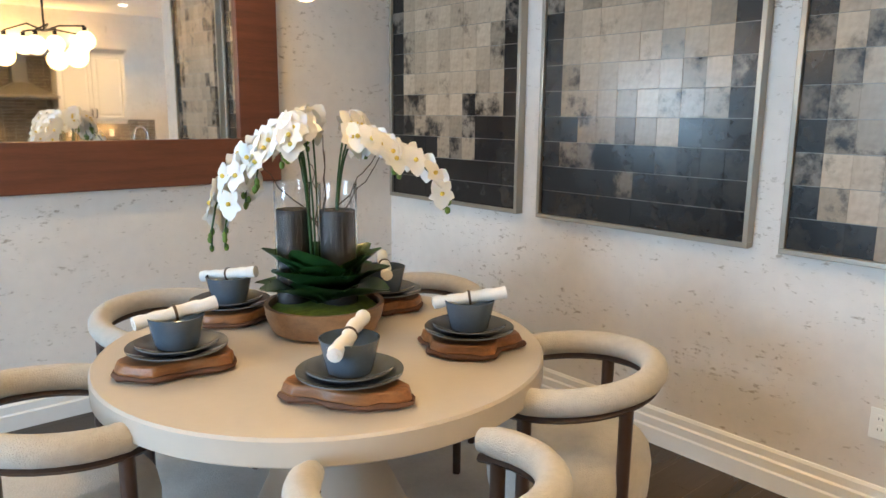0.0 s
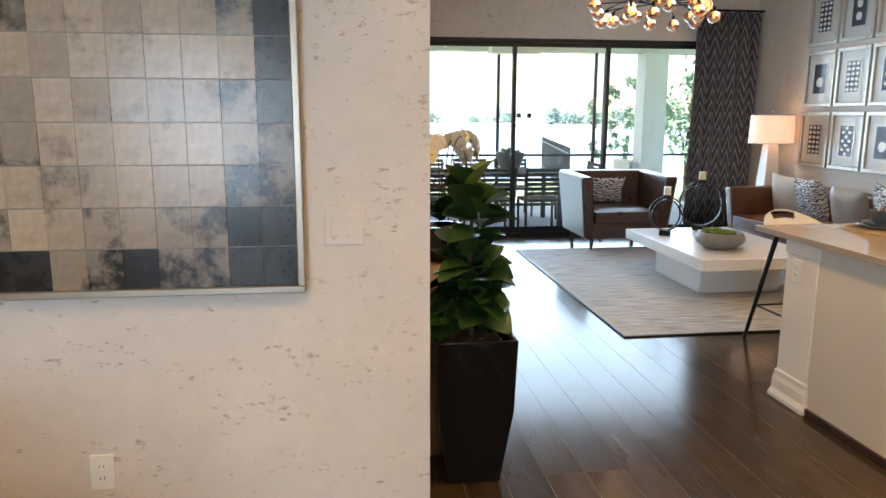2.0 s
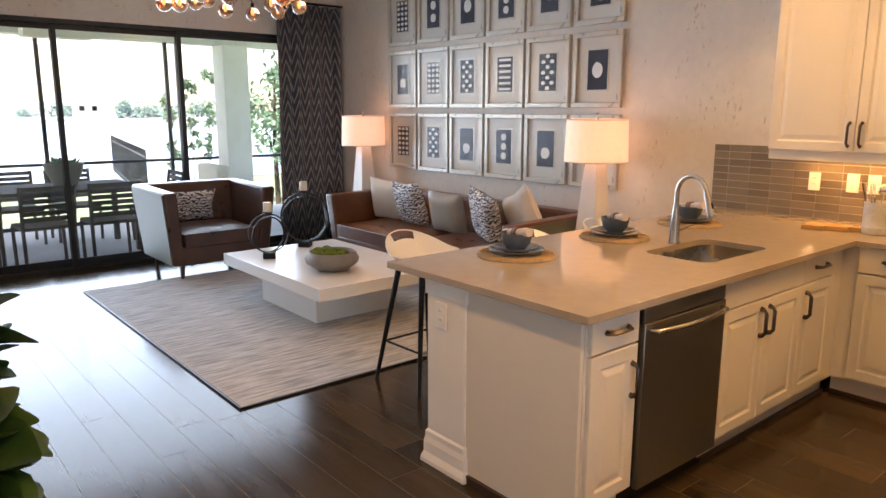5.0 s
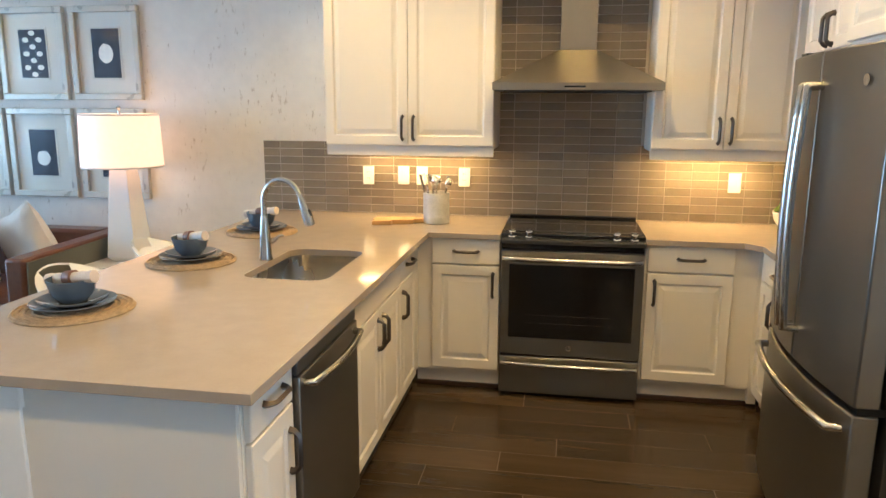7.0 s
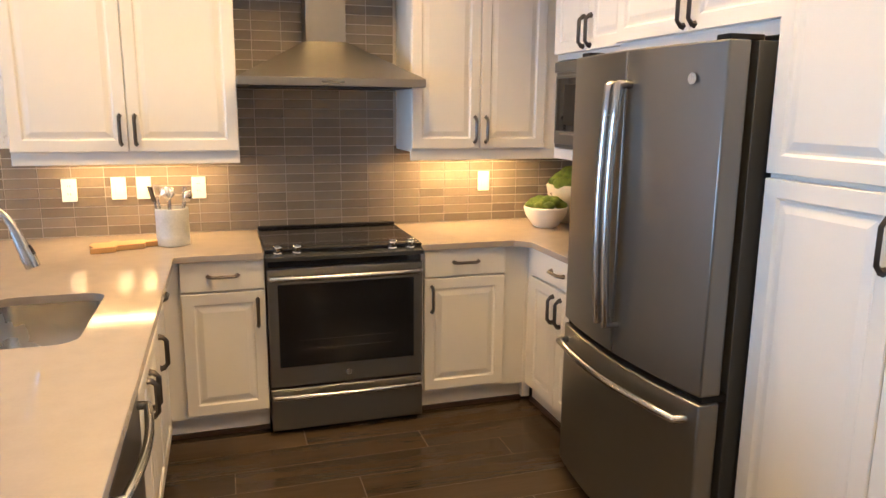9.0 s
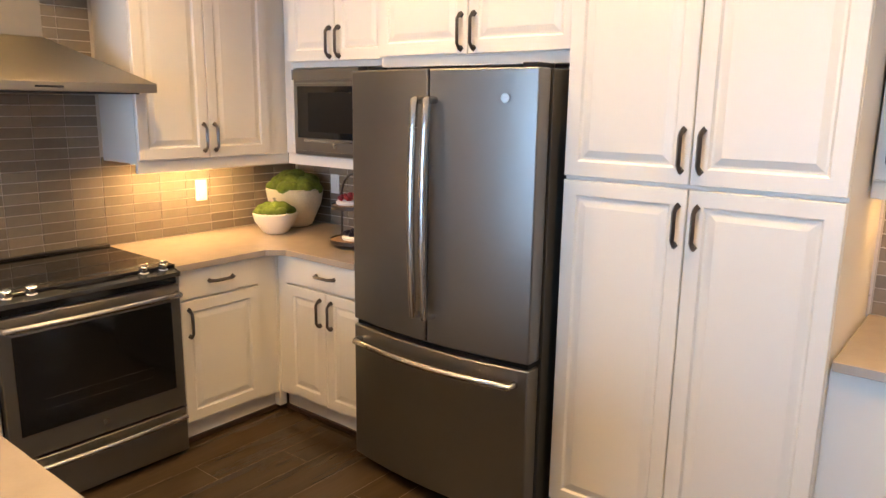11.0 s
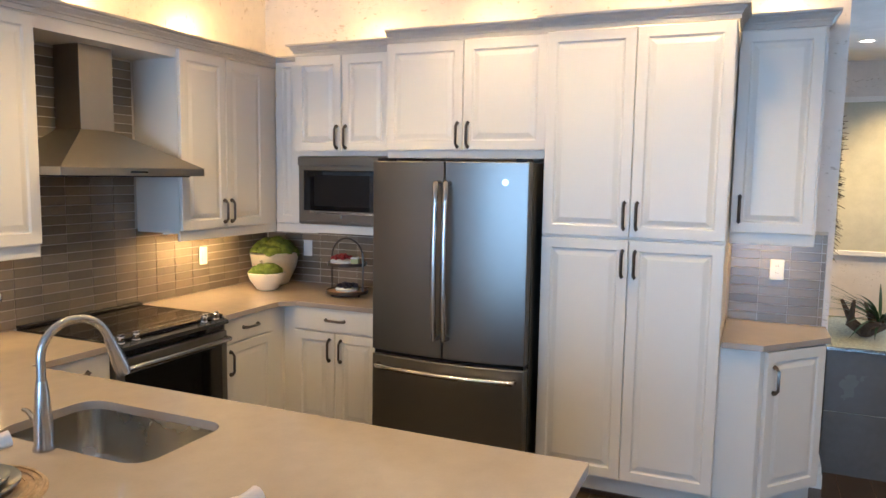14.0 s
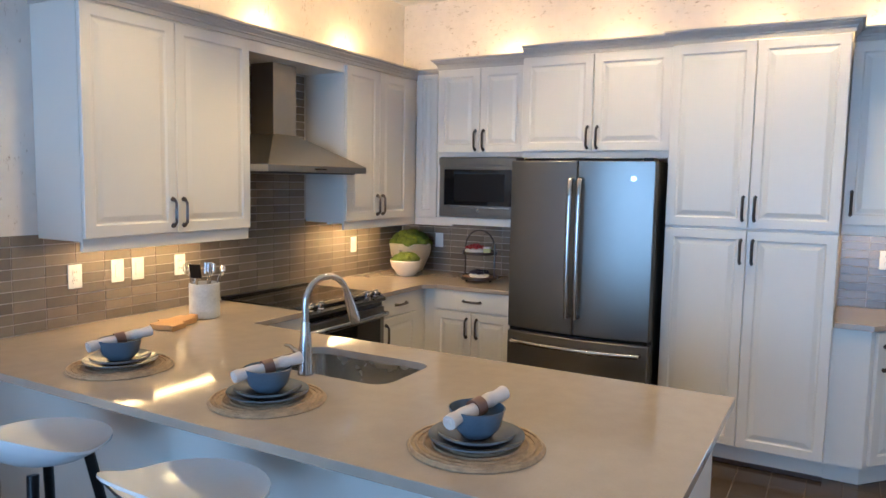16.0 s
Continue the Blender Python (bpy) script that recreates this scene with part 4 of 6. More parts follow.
def curtain(y0, y1, x, top=2.78):
    w = y1 - y0
    c = thing("curtain", pose(x, y0, 0, 0, 0, 90), "grey zigzag woven curtain hanging in folds", "curtain", "curtains at the glass doors")
    n, vs, fs = int(w * 110), [], []
    for i in range(n + 1):
        u = i / n
        for z in (0.015, 0.9, 1.8, top):
            k = 0.045 * math.sin(u * w * 46 + 0.5 * math.sin(u * 9)) * (0.75 + 0.25 * z / top) + 0.008 * math.sin(u * 60 + z * 2)
            vs.append((u * w + 0.01 * math.sin(z * 2 + u * 7), k, z))
    fs = [(i * 4 + k, i * 4 + 4 + k, i * 4 + 5 + k, i * 4 + 1 + k) for i in range(n) for k in range(3)]
    p = part("cloth", Geo().add(vs, fs), CURT, c, smooth=70)
    s = p.modifiers.new("thick", "SOLIDIFY")
    s.thickness = 0.004
    part("rod", Geo().tube([(-0.1, 0, top + 0.02), (w + 0.1, 0, top + 0.02)], 0.014, 10), BLACKM, c, smooth=50)


curtain(-5.16, -4.3, 9.37)
curtain(-0.84, -0.42, 9.37)

# ---- outdoors ----
structure("ground", Geo().box(9.72, 900, -600, 600, -0.5, -0.35).box(-60, 9.72, -600, -5.6, -0.5, -0.35).box(-60, 9.72, 4.2, 600, -0.5, -0.35), GRASS, "pale mown grass reaching the horizon", "ground")
structure("lake", Geo().prism([(26, -70), (120, -160), (120, 160), (22, 120), (20, 10)], -0.34, -0.3), WATERM, "bright open lake behind the lawn", "water")
structure("patio", Geo().box(9.66, 13.0, -6.6, 3.0, -0.3, -0.02), CONCRETE, "pale covered patio floor", "pavement")
structure("patio_ceiling", Geo().box(9.66, 13.0, -6.6, 3.0, 2.85, 3.0), CEIL, "white patio ceiling", "ceiling")
structure("patio_beam", Geo().box(12.5, 12.8, -6.6, 3.0, 2.55, 2.85), COLM, "stucco beam over the patio's edge", "trim")
structure("column", Geo().box(12.35, 12.75, -5.35, -4.95, -0.02, 2.55), COLM, "square pale stucco patio column", "column", bevel=0.01)
c = thing("patio_screen", pose(12.62, 0, 0), "dark aluminium screen frame round the patio", "screen frame")
for y in (-6.4, -4.35, -4.18, -2.5, -0.8, 0.9):
    part("post", Geo().box(-0.025, 0.025, y - 0.025, y + 0.025, -0.02, 2.55), ALU, c)
part("rail", Geo().box(-0.025, 0.025, -4.9, 2.9, 0.83, 0.87), ALU, c)
part("rail", Geo().box(-0.025, 0.025, -6.5, -5.4, 0.83, 0.87), ALU, c)
part("rail", Geo().box(-0.025, 0.025, -4.9, 2.9, -0.02, 0.03), ALU, c)
c = thing("black_fence", pose(0, 0, -0.35), "low black metal garden fence by the lake", "fence")
for i in range(46):
    x, y = 16.5 + i * 0.2, -5.0 - i * 0.04
    part("post" if i % 12 == 0 else "picket", Geo().box(x - 0.01, x + 0.01, y - 0.01, y + 0.01, 0, 1.15), BLACKM, c)
part("rail", Geo().tube([(16.5, -5.0, 1.0), (25.5, -6.8, 1.0)], 0.018, 6), BLACKM, c)
part("rail", Geo().tube([(16.5, -5.0, 0.15), (25.5, -6.8, 0.15)], 0.018, 6), BLACKM, c)


def bush(x, y, z0, h, r, n, m=FOLI, label="leafy green shrub beside the patio", kind="shrub", leafsize=0.12):
    c = thing(kind, pose(x, y, z0), label, kind, "shrubs and trees outside")
    rng = random.Random(int(x * 31 + y * 7))
    part("trunk", Geo().tube([(0, 0, 0), (0.03 * r, 0.02 * r, h * 0.4), (-0.04 * r, 0, h * 0.8)], [0.06 * r, 0.045 * r, 0.015 * r], 7).tube([(0.02 * r, 0, h * 0.3), (0.3 * r, 0.2 * r, h * 0.6)], [0.03 * r, 0.01 * r], 6).tube([(0.02 * r, 0, h * 0.35), (-0.3 * r, -0.25 * r, h * 0.65)], [0.03 * r, 0.01 * r], 6), BARK, c)
    g = Geo()
    clumps = [(rng.uniform(-1, 1) * r * 0.75, rng.uniform(-1, 1) * r * 0.75, h * rng.uniform(0.28, 0.95), rng.uniform(0.25, 0.5) * r) for _ in range(12)]
    for _ in range(n):
        cx, cy, cz, cr = rng.choice(clumps)
        v = Vector((rng.gauss(0, 1), rng.gauss(0, 1), rng.gauss(0, 1))).normalized() * cr * rng.uniform(0.5, 1.05)
        g.leaf(pose(cx + v.x, cy + v.y, cz + v.z, rng.uniform(-60, 60), rng.uniform(-60, 60), rng.uniform(0, 360)), leafsize * rng.uniform(0.7, 1.4), leafsize * 0.6, n=2)
    part("crown", g, m, c)
    return c


bush(14.6, -6.9, -0.35, 3.2, 0.95, 2200, label="tall green shrub beyond the patio column")
bush(15.0, -8.4, -0.35, 3.9, 1.4, 2200, label="tall green shrub beyond the patio column")
for x, y, h in ((18.0, -6.08, 2.5), (18.0, -6.53, 2.8), (18.2, -7.04, 3.1)):
    bush(x, y, -0.35, h, 0.17, 420, label="slim upright cypress by the garden fence", leafsize=0.1)
# Distance haze over the lake is mixed into this pale leaf colour.
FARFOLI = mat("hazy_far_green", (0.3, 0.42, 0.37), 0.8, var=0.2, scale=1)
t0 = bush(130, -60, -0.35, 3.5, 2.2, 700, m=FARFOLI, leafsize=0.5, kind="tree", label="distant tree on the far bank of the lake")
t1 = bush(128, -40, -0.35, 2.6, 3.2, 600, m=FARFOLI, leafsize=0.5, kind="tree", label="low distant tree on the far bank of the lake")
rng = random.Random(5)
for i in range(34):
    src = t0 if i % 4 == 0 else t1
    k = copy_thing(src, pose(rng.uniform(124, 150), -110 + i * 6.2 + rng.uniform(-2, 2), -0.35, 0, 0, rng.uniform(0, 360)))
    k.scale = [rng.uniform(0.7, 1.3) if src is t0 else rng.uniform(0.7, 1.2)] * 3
# The pale colour stands in for the lake's white glare below the trees.
structure("far_bank", Geo().box(121, 400, -400, 400, -0.35, 0.1), CONCRETE, "far bank of the lake, coloured pale like the water's glare", "ground")
# Roof colour drained to pale grey in place of distance haze.
ROOFM = mat("hazed_roof", (0.42, 0.43, 0.45), 0.8)
for y in (-86, -30, 14):
    c = thing("house", pose(240, y * 1.8, 0.1), "pale distant lake house, its hip roof greyed as by haze", "house", "distant houses")
    part("wall", Geo().box(-5, 5, -8, 8, 0, 3.2), COLM, c)
    part("roof", Geo().add([(-6, -9, 3.2), (6, -9, 3.2), (6, 9, 3.2), (-6, 9, 3.2), (0, -4, 6), (0, 4, 6)], [(0, 1, 4), (1, 2, 5, 4), (2, 3, 5), (3, 0, 4, 5), (3, 2, 1, 0)]), ROOFM, c)
    for k in range(4):
        part("window", Geo().box(-5.05, -5, -6 + k * 3.5, -4.6 + k * 3.5, 0.9, 2.3), BLACK, c)

# patio dining set
c = thing("patio_table", pose(10.75, -1.9, -0.02), "long weathered grey patio table", "patio table")
part("tabletop", Geo().box(-0.5, 0.5, -1.1, 1.1, 0.71, 0.75), TEAK, c, bevel=0.004)
for sx in (-1, 1):
    for sy in (-1, 1):
        part("leg", Geo().box(sx * 0.44 - 0.03, sx * 0.44 + 0.03, sy * 1.03 - 0.03, sy * 1.03 + 0.03, 0, 0.71), TEAK, c)


def patio_chair():
    c = thing("patio_chair", pose(0, 0, 0), "slatted weathered grey patio chair at the table", "patio chair", "chairs round the patio table")
    for sx in (-1, 1):
        part("leg", Geo().tube([(sx * 0.24, -0.22, 0), (sx * 0.24, -0.24, 0.42)], 0.02, 6), TEAK, c)
        part("leg", Geo().tube([(sx * 0.24, 0.22, 0), (sx * 0.24, 0.2, 0.42), (sx * 0.25, 0.27, 0.86)], 0.02, 6), TEAK, c)
    part("seat", Geo().box(-0.25, 0.25, -0.25, 0.22, 0.41, 0.445), TEAK, c, bevel=0.004)
    for k in range(6):
        z = 0.5 + k * 0.062
        part("slat", Geo().box(-0.25, 0.25, 0.21 + k * 0.011, 0.228 + k * 0.011, z, z + 0.046), TEAK, c)
    return c


base = patio_chair()
for x, y, r in ((9.98, -2.55, 90), (9.98, -1.9, 93), (9.98, -1.25, 88), (11.55, -2.55, -90), (11.55, -1.9, -88), (11.55, -1.2, -92)):
    copy_thing(base, pose(x, y, -0.02, 0, 0, r))
base.matrix_basis = pose(10.75, -3.3, -0.02, 0, 0, 180)


def succulent_pot(x, y, z, m, label):
    c = thing("planter_bowl", pose(x, y, z), label, "planter")
    part("pot", Geo().lathe([(0.11, 0), (0.13, 0.02), (0.2, 0.2), (0.21, 0.26), (0.19, 0.26), (0.18, 0.22)], 24), m, c, smooth=40)
    g = Geo()
    rng = random.Random(3)
    for k in range(60):
        a = rng.uniform(0, 360)
        g.leaf(pose(rng.uniform(-0.1, 0.1), rng.uniform(-0.1, 0.1), 0.22, 0, -rng.uniform(15, 75), a), 0.13, 0.05)
    part("foliage", g, FOLI, c)


succulent_pot(10.75, -2.3, 0.73, GREYCER, "grey planter with pale succulents on the patio table")
c = thing("outdoor_sofa", pose(11.6, -4.1, -0.02, 0, 0, 180), "pale cushioned outdoor lounge chair", "outdoor chair")
part("frame", Geo().box(-0.4, 0.4, -0.4, 0.4, 0.0, 0.3), TEAK, c)
part("seat_cushion", Geo().box(-0.38, 0.38, -0.4, 0.3, 0.3, 0.44), PILLOWW, c, bevel=0.03)
part("back_cushion", Geo().box(-0.38, 0.38, 0.2, 0.38, 0.44, 0.85), PILLOWW, c, bevel=0.04)
structure("patio_soffit_box", Geo().box(12.2, 12.5, -3.1, -2.3, 2.5, 2.6), COLM, "cream box under the patio beam", "trim")

# ---- living room ----
c = thing("rug", pose(6.84, -3.15, 0.0), "hand-woven grey and cream striped rug", "rug")
p = part("weave", Geo().pillow_box(-1.26, 1.26, -1.62, 1.62, 0.001, 0.012, 0.004, pose(0, 0, 0, 0, 0, 90)), RUGM, c)
part("binding", Geo().sweep([(-1.62, -1.26), (1.62, -1.26), (1.62, 1.26), (-1.62, 1.26)], [(-0.002, 0.001), (0.012, 0.001), (0.012, 0.012), (-0.002, 0.0125)], closed=True), BLACKM, c, "thin dark rug binding")

c = thing("coffee_table", pose(6.74, -3.35, 0.0), "low white plaster coffee table with a block base", "coffee table")
part("tabletop", Geo().box(-0.81, 0.81, -0.55, 0.55, 0.285, 0.38), LACQ, c, bevel=0.004)
part("base", Geo().box(-0.44, 0.46, -0.37, 0.37, 0.012, 0.285), LACQ, c, bevel=0.004)

c = thing("moss_bowl", pose(6.42, -3.2, 0.38), "wide grey ceramic bowl filled with green moss", "bowl")
part("bowl", Geo().lathe([(0.1, 0), (0.13, 0.01), (0.2, 0.06), (0.21, 0.09), (0.185, 0.14), (0.172, 0.145), (0.165, 0.125)], 36), GREYCER, c, smooth=60)
rng = random.Random(8)
g = Geo()
for k in range(34):
    a, r = rng.uniform(0, math.tau), 0.14 * math.sqrt(rng.random())
    g.ball((r * math.cos(a), r * math.sin(a), 0.13 + rng.uniform(0, 0.012)), rng.uniform(0.025, 0.045), 9, 6, (1, 1, 0.7))
part("moss", g, MOSS, c, smooth=60)


def candle_ring(x, y, r, rz):
    c = thing("candle_holder", pose(x, y, 0.38, 0, 0, rz), "black metal ring candle holder with a cream candle", "candle holder", "candle holders on the coffee table")
    part("foot", Geo().box(-0.05, 0.05, -0.05, 0.05, 0, 0.05), BLACKM, c, bevel=0.004)
    for k, s in ((0, 1.0), (35, 0.92)):
        pts = [(r * s * math.sin(a), 0, 0.05 + r * (1 - math.cos(a)) * s) for a in [math.tau * i / 32 for i in range(33)]]
        part("ring", Geo().tube(pts, 0.006, 6, pose(0, 0, 0, 0, 0, k), flat=2.0), BLACKM, c, smooth=50)
    part("cup", Geo().lathe([(0.02, 0), (0.04, 0.01), (0.04, 0.02)], 16, pose(0, 0, 0.05 + 2 * r)), BLACKM, c)
    part("candle", Geo().lathe([(0.034, 0), (0.034, 0.075), (0.03, 0.08), (0.012, 0.077)], 20, pose(0, 0, 0.068 + 2 * r)), CREAMC, c, smooth=40)
    part("wick", Geo().lathe([(0.0015, 0.145), (0.0015, 0.16)], 6, pose(0, 0, 2 * r)), BLACKM, c)


candle_ring(7.12, -3.02, 0.16, 60)
candle_ring(7.38, -3.5, 0.22, 40)


def cushion(w, h, t, m, mtx, label, group="sofa pillows"):
    c = thing("throw_pillow", mtx, label, "pillow", group)
    n, vs = 12, []
    for s in (1, -1):
        for j in range(n + 1):
            for i in range(n + 1):
                u, v = i / n * 2 - 1, j / n * 2 - 1
                e = ((1 - u ** 4) * (1 - v ** 4)) ** 0.6
                pinch = 1 - 0.09 * (1 - abs(u)) * abs(v) ** 3 * 1.2
                pinchx = 1 - 0.09 * (1 - abs(v)) * abs(u) ** 3 * 1.2
                vs.append((u * w / 2 * pinchx, s * t / 2 * e + 0.004 * math.sin(u * 9 + v * 5) * e, v * h / 2 * pinch))
    k = (n + 1) ** 2
    fs = []
    for j in range(n):
        for i in range(n):
            a = j * (n + 1) + i
            fs += [(a, a + 1, a + n + 2, a + n + 1), (k + a, k + a + n + 1, k + a + n + 2, k + a + 1)]
    part("cover", Geo().add(vs, fs), m, c, smooth=75)
    return c


def soft_seat(g, x0, x1, y0, y1, z0, z1, puff=0.02, n=9):
    """A cushion block with a slightly domed, creased top."""
    vs, fs = [], []
    for j in range(n + 1):
        for i in range(n + 1):
            u, v = i / n, j / n
            e = (1 - (2 * u - 1) ** 6) * (1 - (2 * v - 1) ** 6)
            vs.append((x0 + (x1 - x0) * u, y0 + (y1 - y0) * v, z1 - 0.02 + (0.02 + puff) * e + 0.005 * math.sin(17 * u + 9 * v) * e))
    for j in range(n):
        for i in range(n):
            a = j * (n + 1) + i
            fs.append((a, a + 1, a + n + 2, a + n + 1))
    ring = [i for i in range(n + 1)] + [(j + 1) * (n + 1) - 1 for j in range(1, n + 1)] + [n * (n + 1) + i for i in range(n - 1, -1, -1)] + [j * (n + 1) for j in range(n - 1, 0, -1)]
    o = len(vs)
    for r in ring:
        x, y, z = vs[r]
        vs.append((x, y, z0))
    for k in range(len(ring)):
        q = (k + 1) % len(ring)
        fs.append((ring[k], ring[q], o + q, o + k))
    fs.append(tuple(range(o, o + len(ring))))
    return g.add(vs, fs)


def seating(name, m, w, d, label, mats, seat_h, back_h, cushions, category, arm_flare=0.05, tuft=False):
    """Upholstered seat with arms as high as the back; faces -y, centred on x, back at +d/2."""
    leather, side = mats
    c = thing(name, m, label, category)
    part("frame", Geo().box(-w / 2 + 0.1, w / 2 - 0.1, -d / 2 + 0.02, d / 2 - 0.12, 0.14, seat_h - 0.14), leather, c, bevel=0.015)
    n = cushions
    sw = (w - 0.26) / n
    for k in range(n):
        part("seat_cushion", soft_seat(Geo(), -w / 2 + 0.13 + k * sw + 0.003, -w / 2 + 0.13 + (k + 1) * sw - 0.003, -d / 2, d / 2 - 0.2, seat_h - 0.14, seat_h), leather, c, smooth=60)
        part("piping", Geo().tube([(-w / 2 + 0.14 + k * sw, -d / 2 - 0.001, seat_h - 0.02), (-w / 2 + 0.12 + (k + 1) * sw, -d / 2 - 0.001, seat_h - 0.02)], 0.006, 6), leather, c)
    f = arm_flare
    bk = Geo().add([(-w / 2 + 0.1, d / 2 - 0.22, 0.2), (w / 2 - 0.1, d / 2 - 0.22, 0.2), (w / 2 - 0.1, d / 2 - 0.06, 0.14), (-w / 2 + 0.1, d / 2 - 0.06, 0.14),
                    (-w / 2 + 0.07, d / 2 - 0.14, back_h), (w / 2 - 0.07, d / 2 - 0.14, back_h), (w / 2 - 0.05, d / 2 + f * 0.6, back_h), (-w / 2 + 0.05, d / 2 + f * 0.6, back_h)],
                   [(3, 2, 1, 0), (4, 5, 6, 7), (0, 1, 5, 4), (1, 2, 6, 5), (2, 3, 7, 6), (3, 0, 4, 7)])
    part("backrest", bk, leather, c, bevel=0.025, seg=3)
    for s in (-1, 1):
        x0, x1 = s * (w / 2 - 0.13), s * (w / 2 - 0.02)
        x2, x3 = s * (w / 2 - 0.1 + f * 0.5), s * (w / 2 + f)
        g = Geo().add([(x0, -d / 2 + 0.03, 0.14), (x1, -d / 2 + 0.03, 0.14), (x1, d / 2 - 0.02, 0.14), (x0, d / 2 - 0.02, 0.14),
                       (x2, -d / 2 - 0.02, back_h - 0.02), (x3, -d / 2 - 0.02, back_h - 0.02), (x3, d / 2 + 0.02, back_h), (x2, d / 2 + 0.02, back_h)],
                      [(3, 2, 1, 0), (4, 5, 6, 7), (0, 1, 5, 4), (1, 2, 6, 5), (2, 3, 7, 6), (3, 0, 4, 7)])
        part("armrest", g, leather, c, bevel=0.02, seg=3)
        g = Geo().add([(x1 + s * 0.002, -d / 2 + 0.05, 0.15), (x1 + s * 0.002, d / 2 - 0.03, 0.15), (x3 + s * 0.002, d / 2, back_h - 0.02), (x3 + s * 0.002, -d / 2, back_h - 0.04),
                       (x1 + s * 0.01, -d / 2 + 0.05, 0.15), (x1 + s * 0.01, d / 2 - 0.03, 0.15), (x3 + s * 0.01, d / 2, back_h - 0.02), (x3 + s * 0.01, -d / 2, back_h - 0.04)],
                      [(0, 1, 2, 3), (7, 6, 5, 4), (0, 4, 5, 1), (1, 5, 6, 2), (2, 6, 7, 3), (3, 7, 4, 0)])
        part("side_panel", g, side, c, "smooth greige outer side panel")
    for sx in (-1, 1):
        for sy in (-1, 1):
            x, y = sx * (w / 2 - 0.12), sy * (d / 2 - 0.09)
            part("leg", Geo().tube([(x, y, 0.15), (x + sx * 0.012, y + sy * 0.012, 0.0)], [0.03, 0.018], 4), DARKWOOD, c)
    if tuft:
        for a in range(10):
            for b in range(3):
                g = Geo().ball((-w / 2 + 0.16 + a * (w - 0.32) / 9 + (b % 2) * 0.02, d / 2 - 0.185 + b * 0.018, seat_h + 0.08 + b * 0.1), 0.011, 8, 5)
                part("button", g, leather, c, smooth=60)
    return c


sofa = seating("sofa", pose(6.78, -4.66, 0, 0, 0, 180), 2.62, 0.95, "long cognac leather sofa with slim arms", (LEATHER, GREYLEATHER), 0.46, 0.76, 2, "sofa")
chair = seating("armchair", pose(8.74, -3.12, 0, 0, 0, -90), 1.0, 0.88, "brown leather tub armchair with greige sides", (LEATHERD, GREYLEATHER), 0.46, 0.86, 1, "armchair", tuft=True)
lean = lambda x, y, z, rz, rx=-16, ry=0: pose(x, y, z) @ pose(0, 0, 0, rx, ry, rz)
BK = -4.9
cushion(0.46, 0.46, 0.17, PILLOWW, pose(7.78, -4.72, 0.67, 14, 4, 195), "cream linen throw pillow on the leather sofa")
cushion(0.5, 0.46, 0.17, MAZE, pose(7.36, -4.68, 0.67, 16, -3, 172), "black and white maze-print pillow on the leather sofa")
cushion(0.44, 0.42, 0.16, PILLOWG, pose(6.76, -4.66, 0.65, 16, 3, 186), "grey silk throw pillow with a pinched top")
cushion(0.5, 0.48, 0.17, MAZE, pose(6.2, -4.62, 0.68, 15, 8, 160), "black and white maze-print pillow by the sofa arm")
cushion(0.48, 0.48, 0.17, PILLOWW, pose(5.86, -4.74, 0.7, 15, -22, 160), "cream pillow tilted in the sofa corner")
cushion(0.5, 0.34, 0.14, MAZE, pose(8.92, -3.05, 0.63, 18, 0, -90), "black and white maze-print lumbar pillow in the armchair", "armchair pillow")


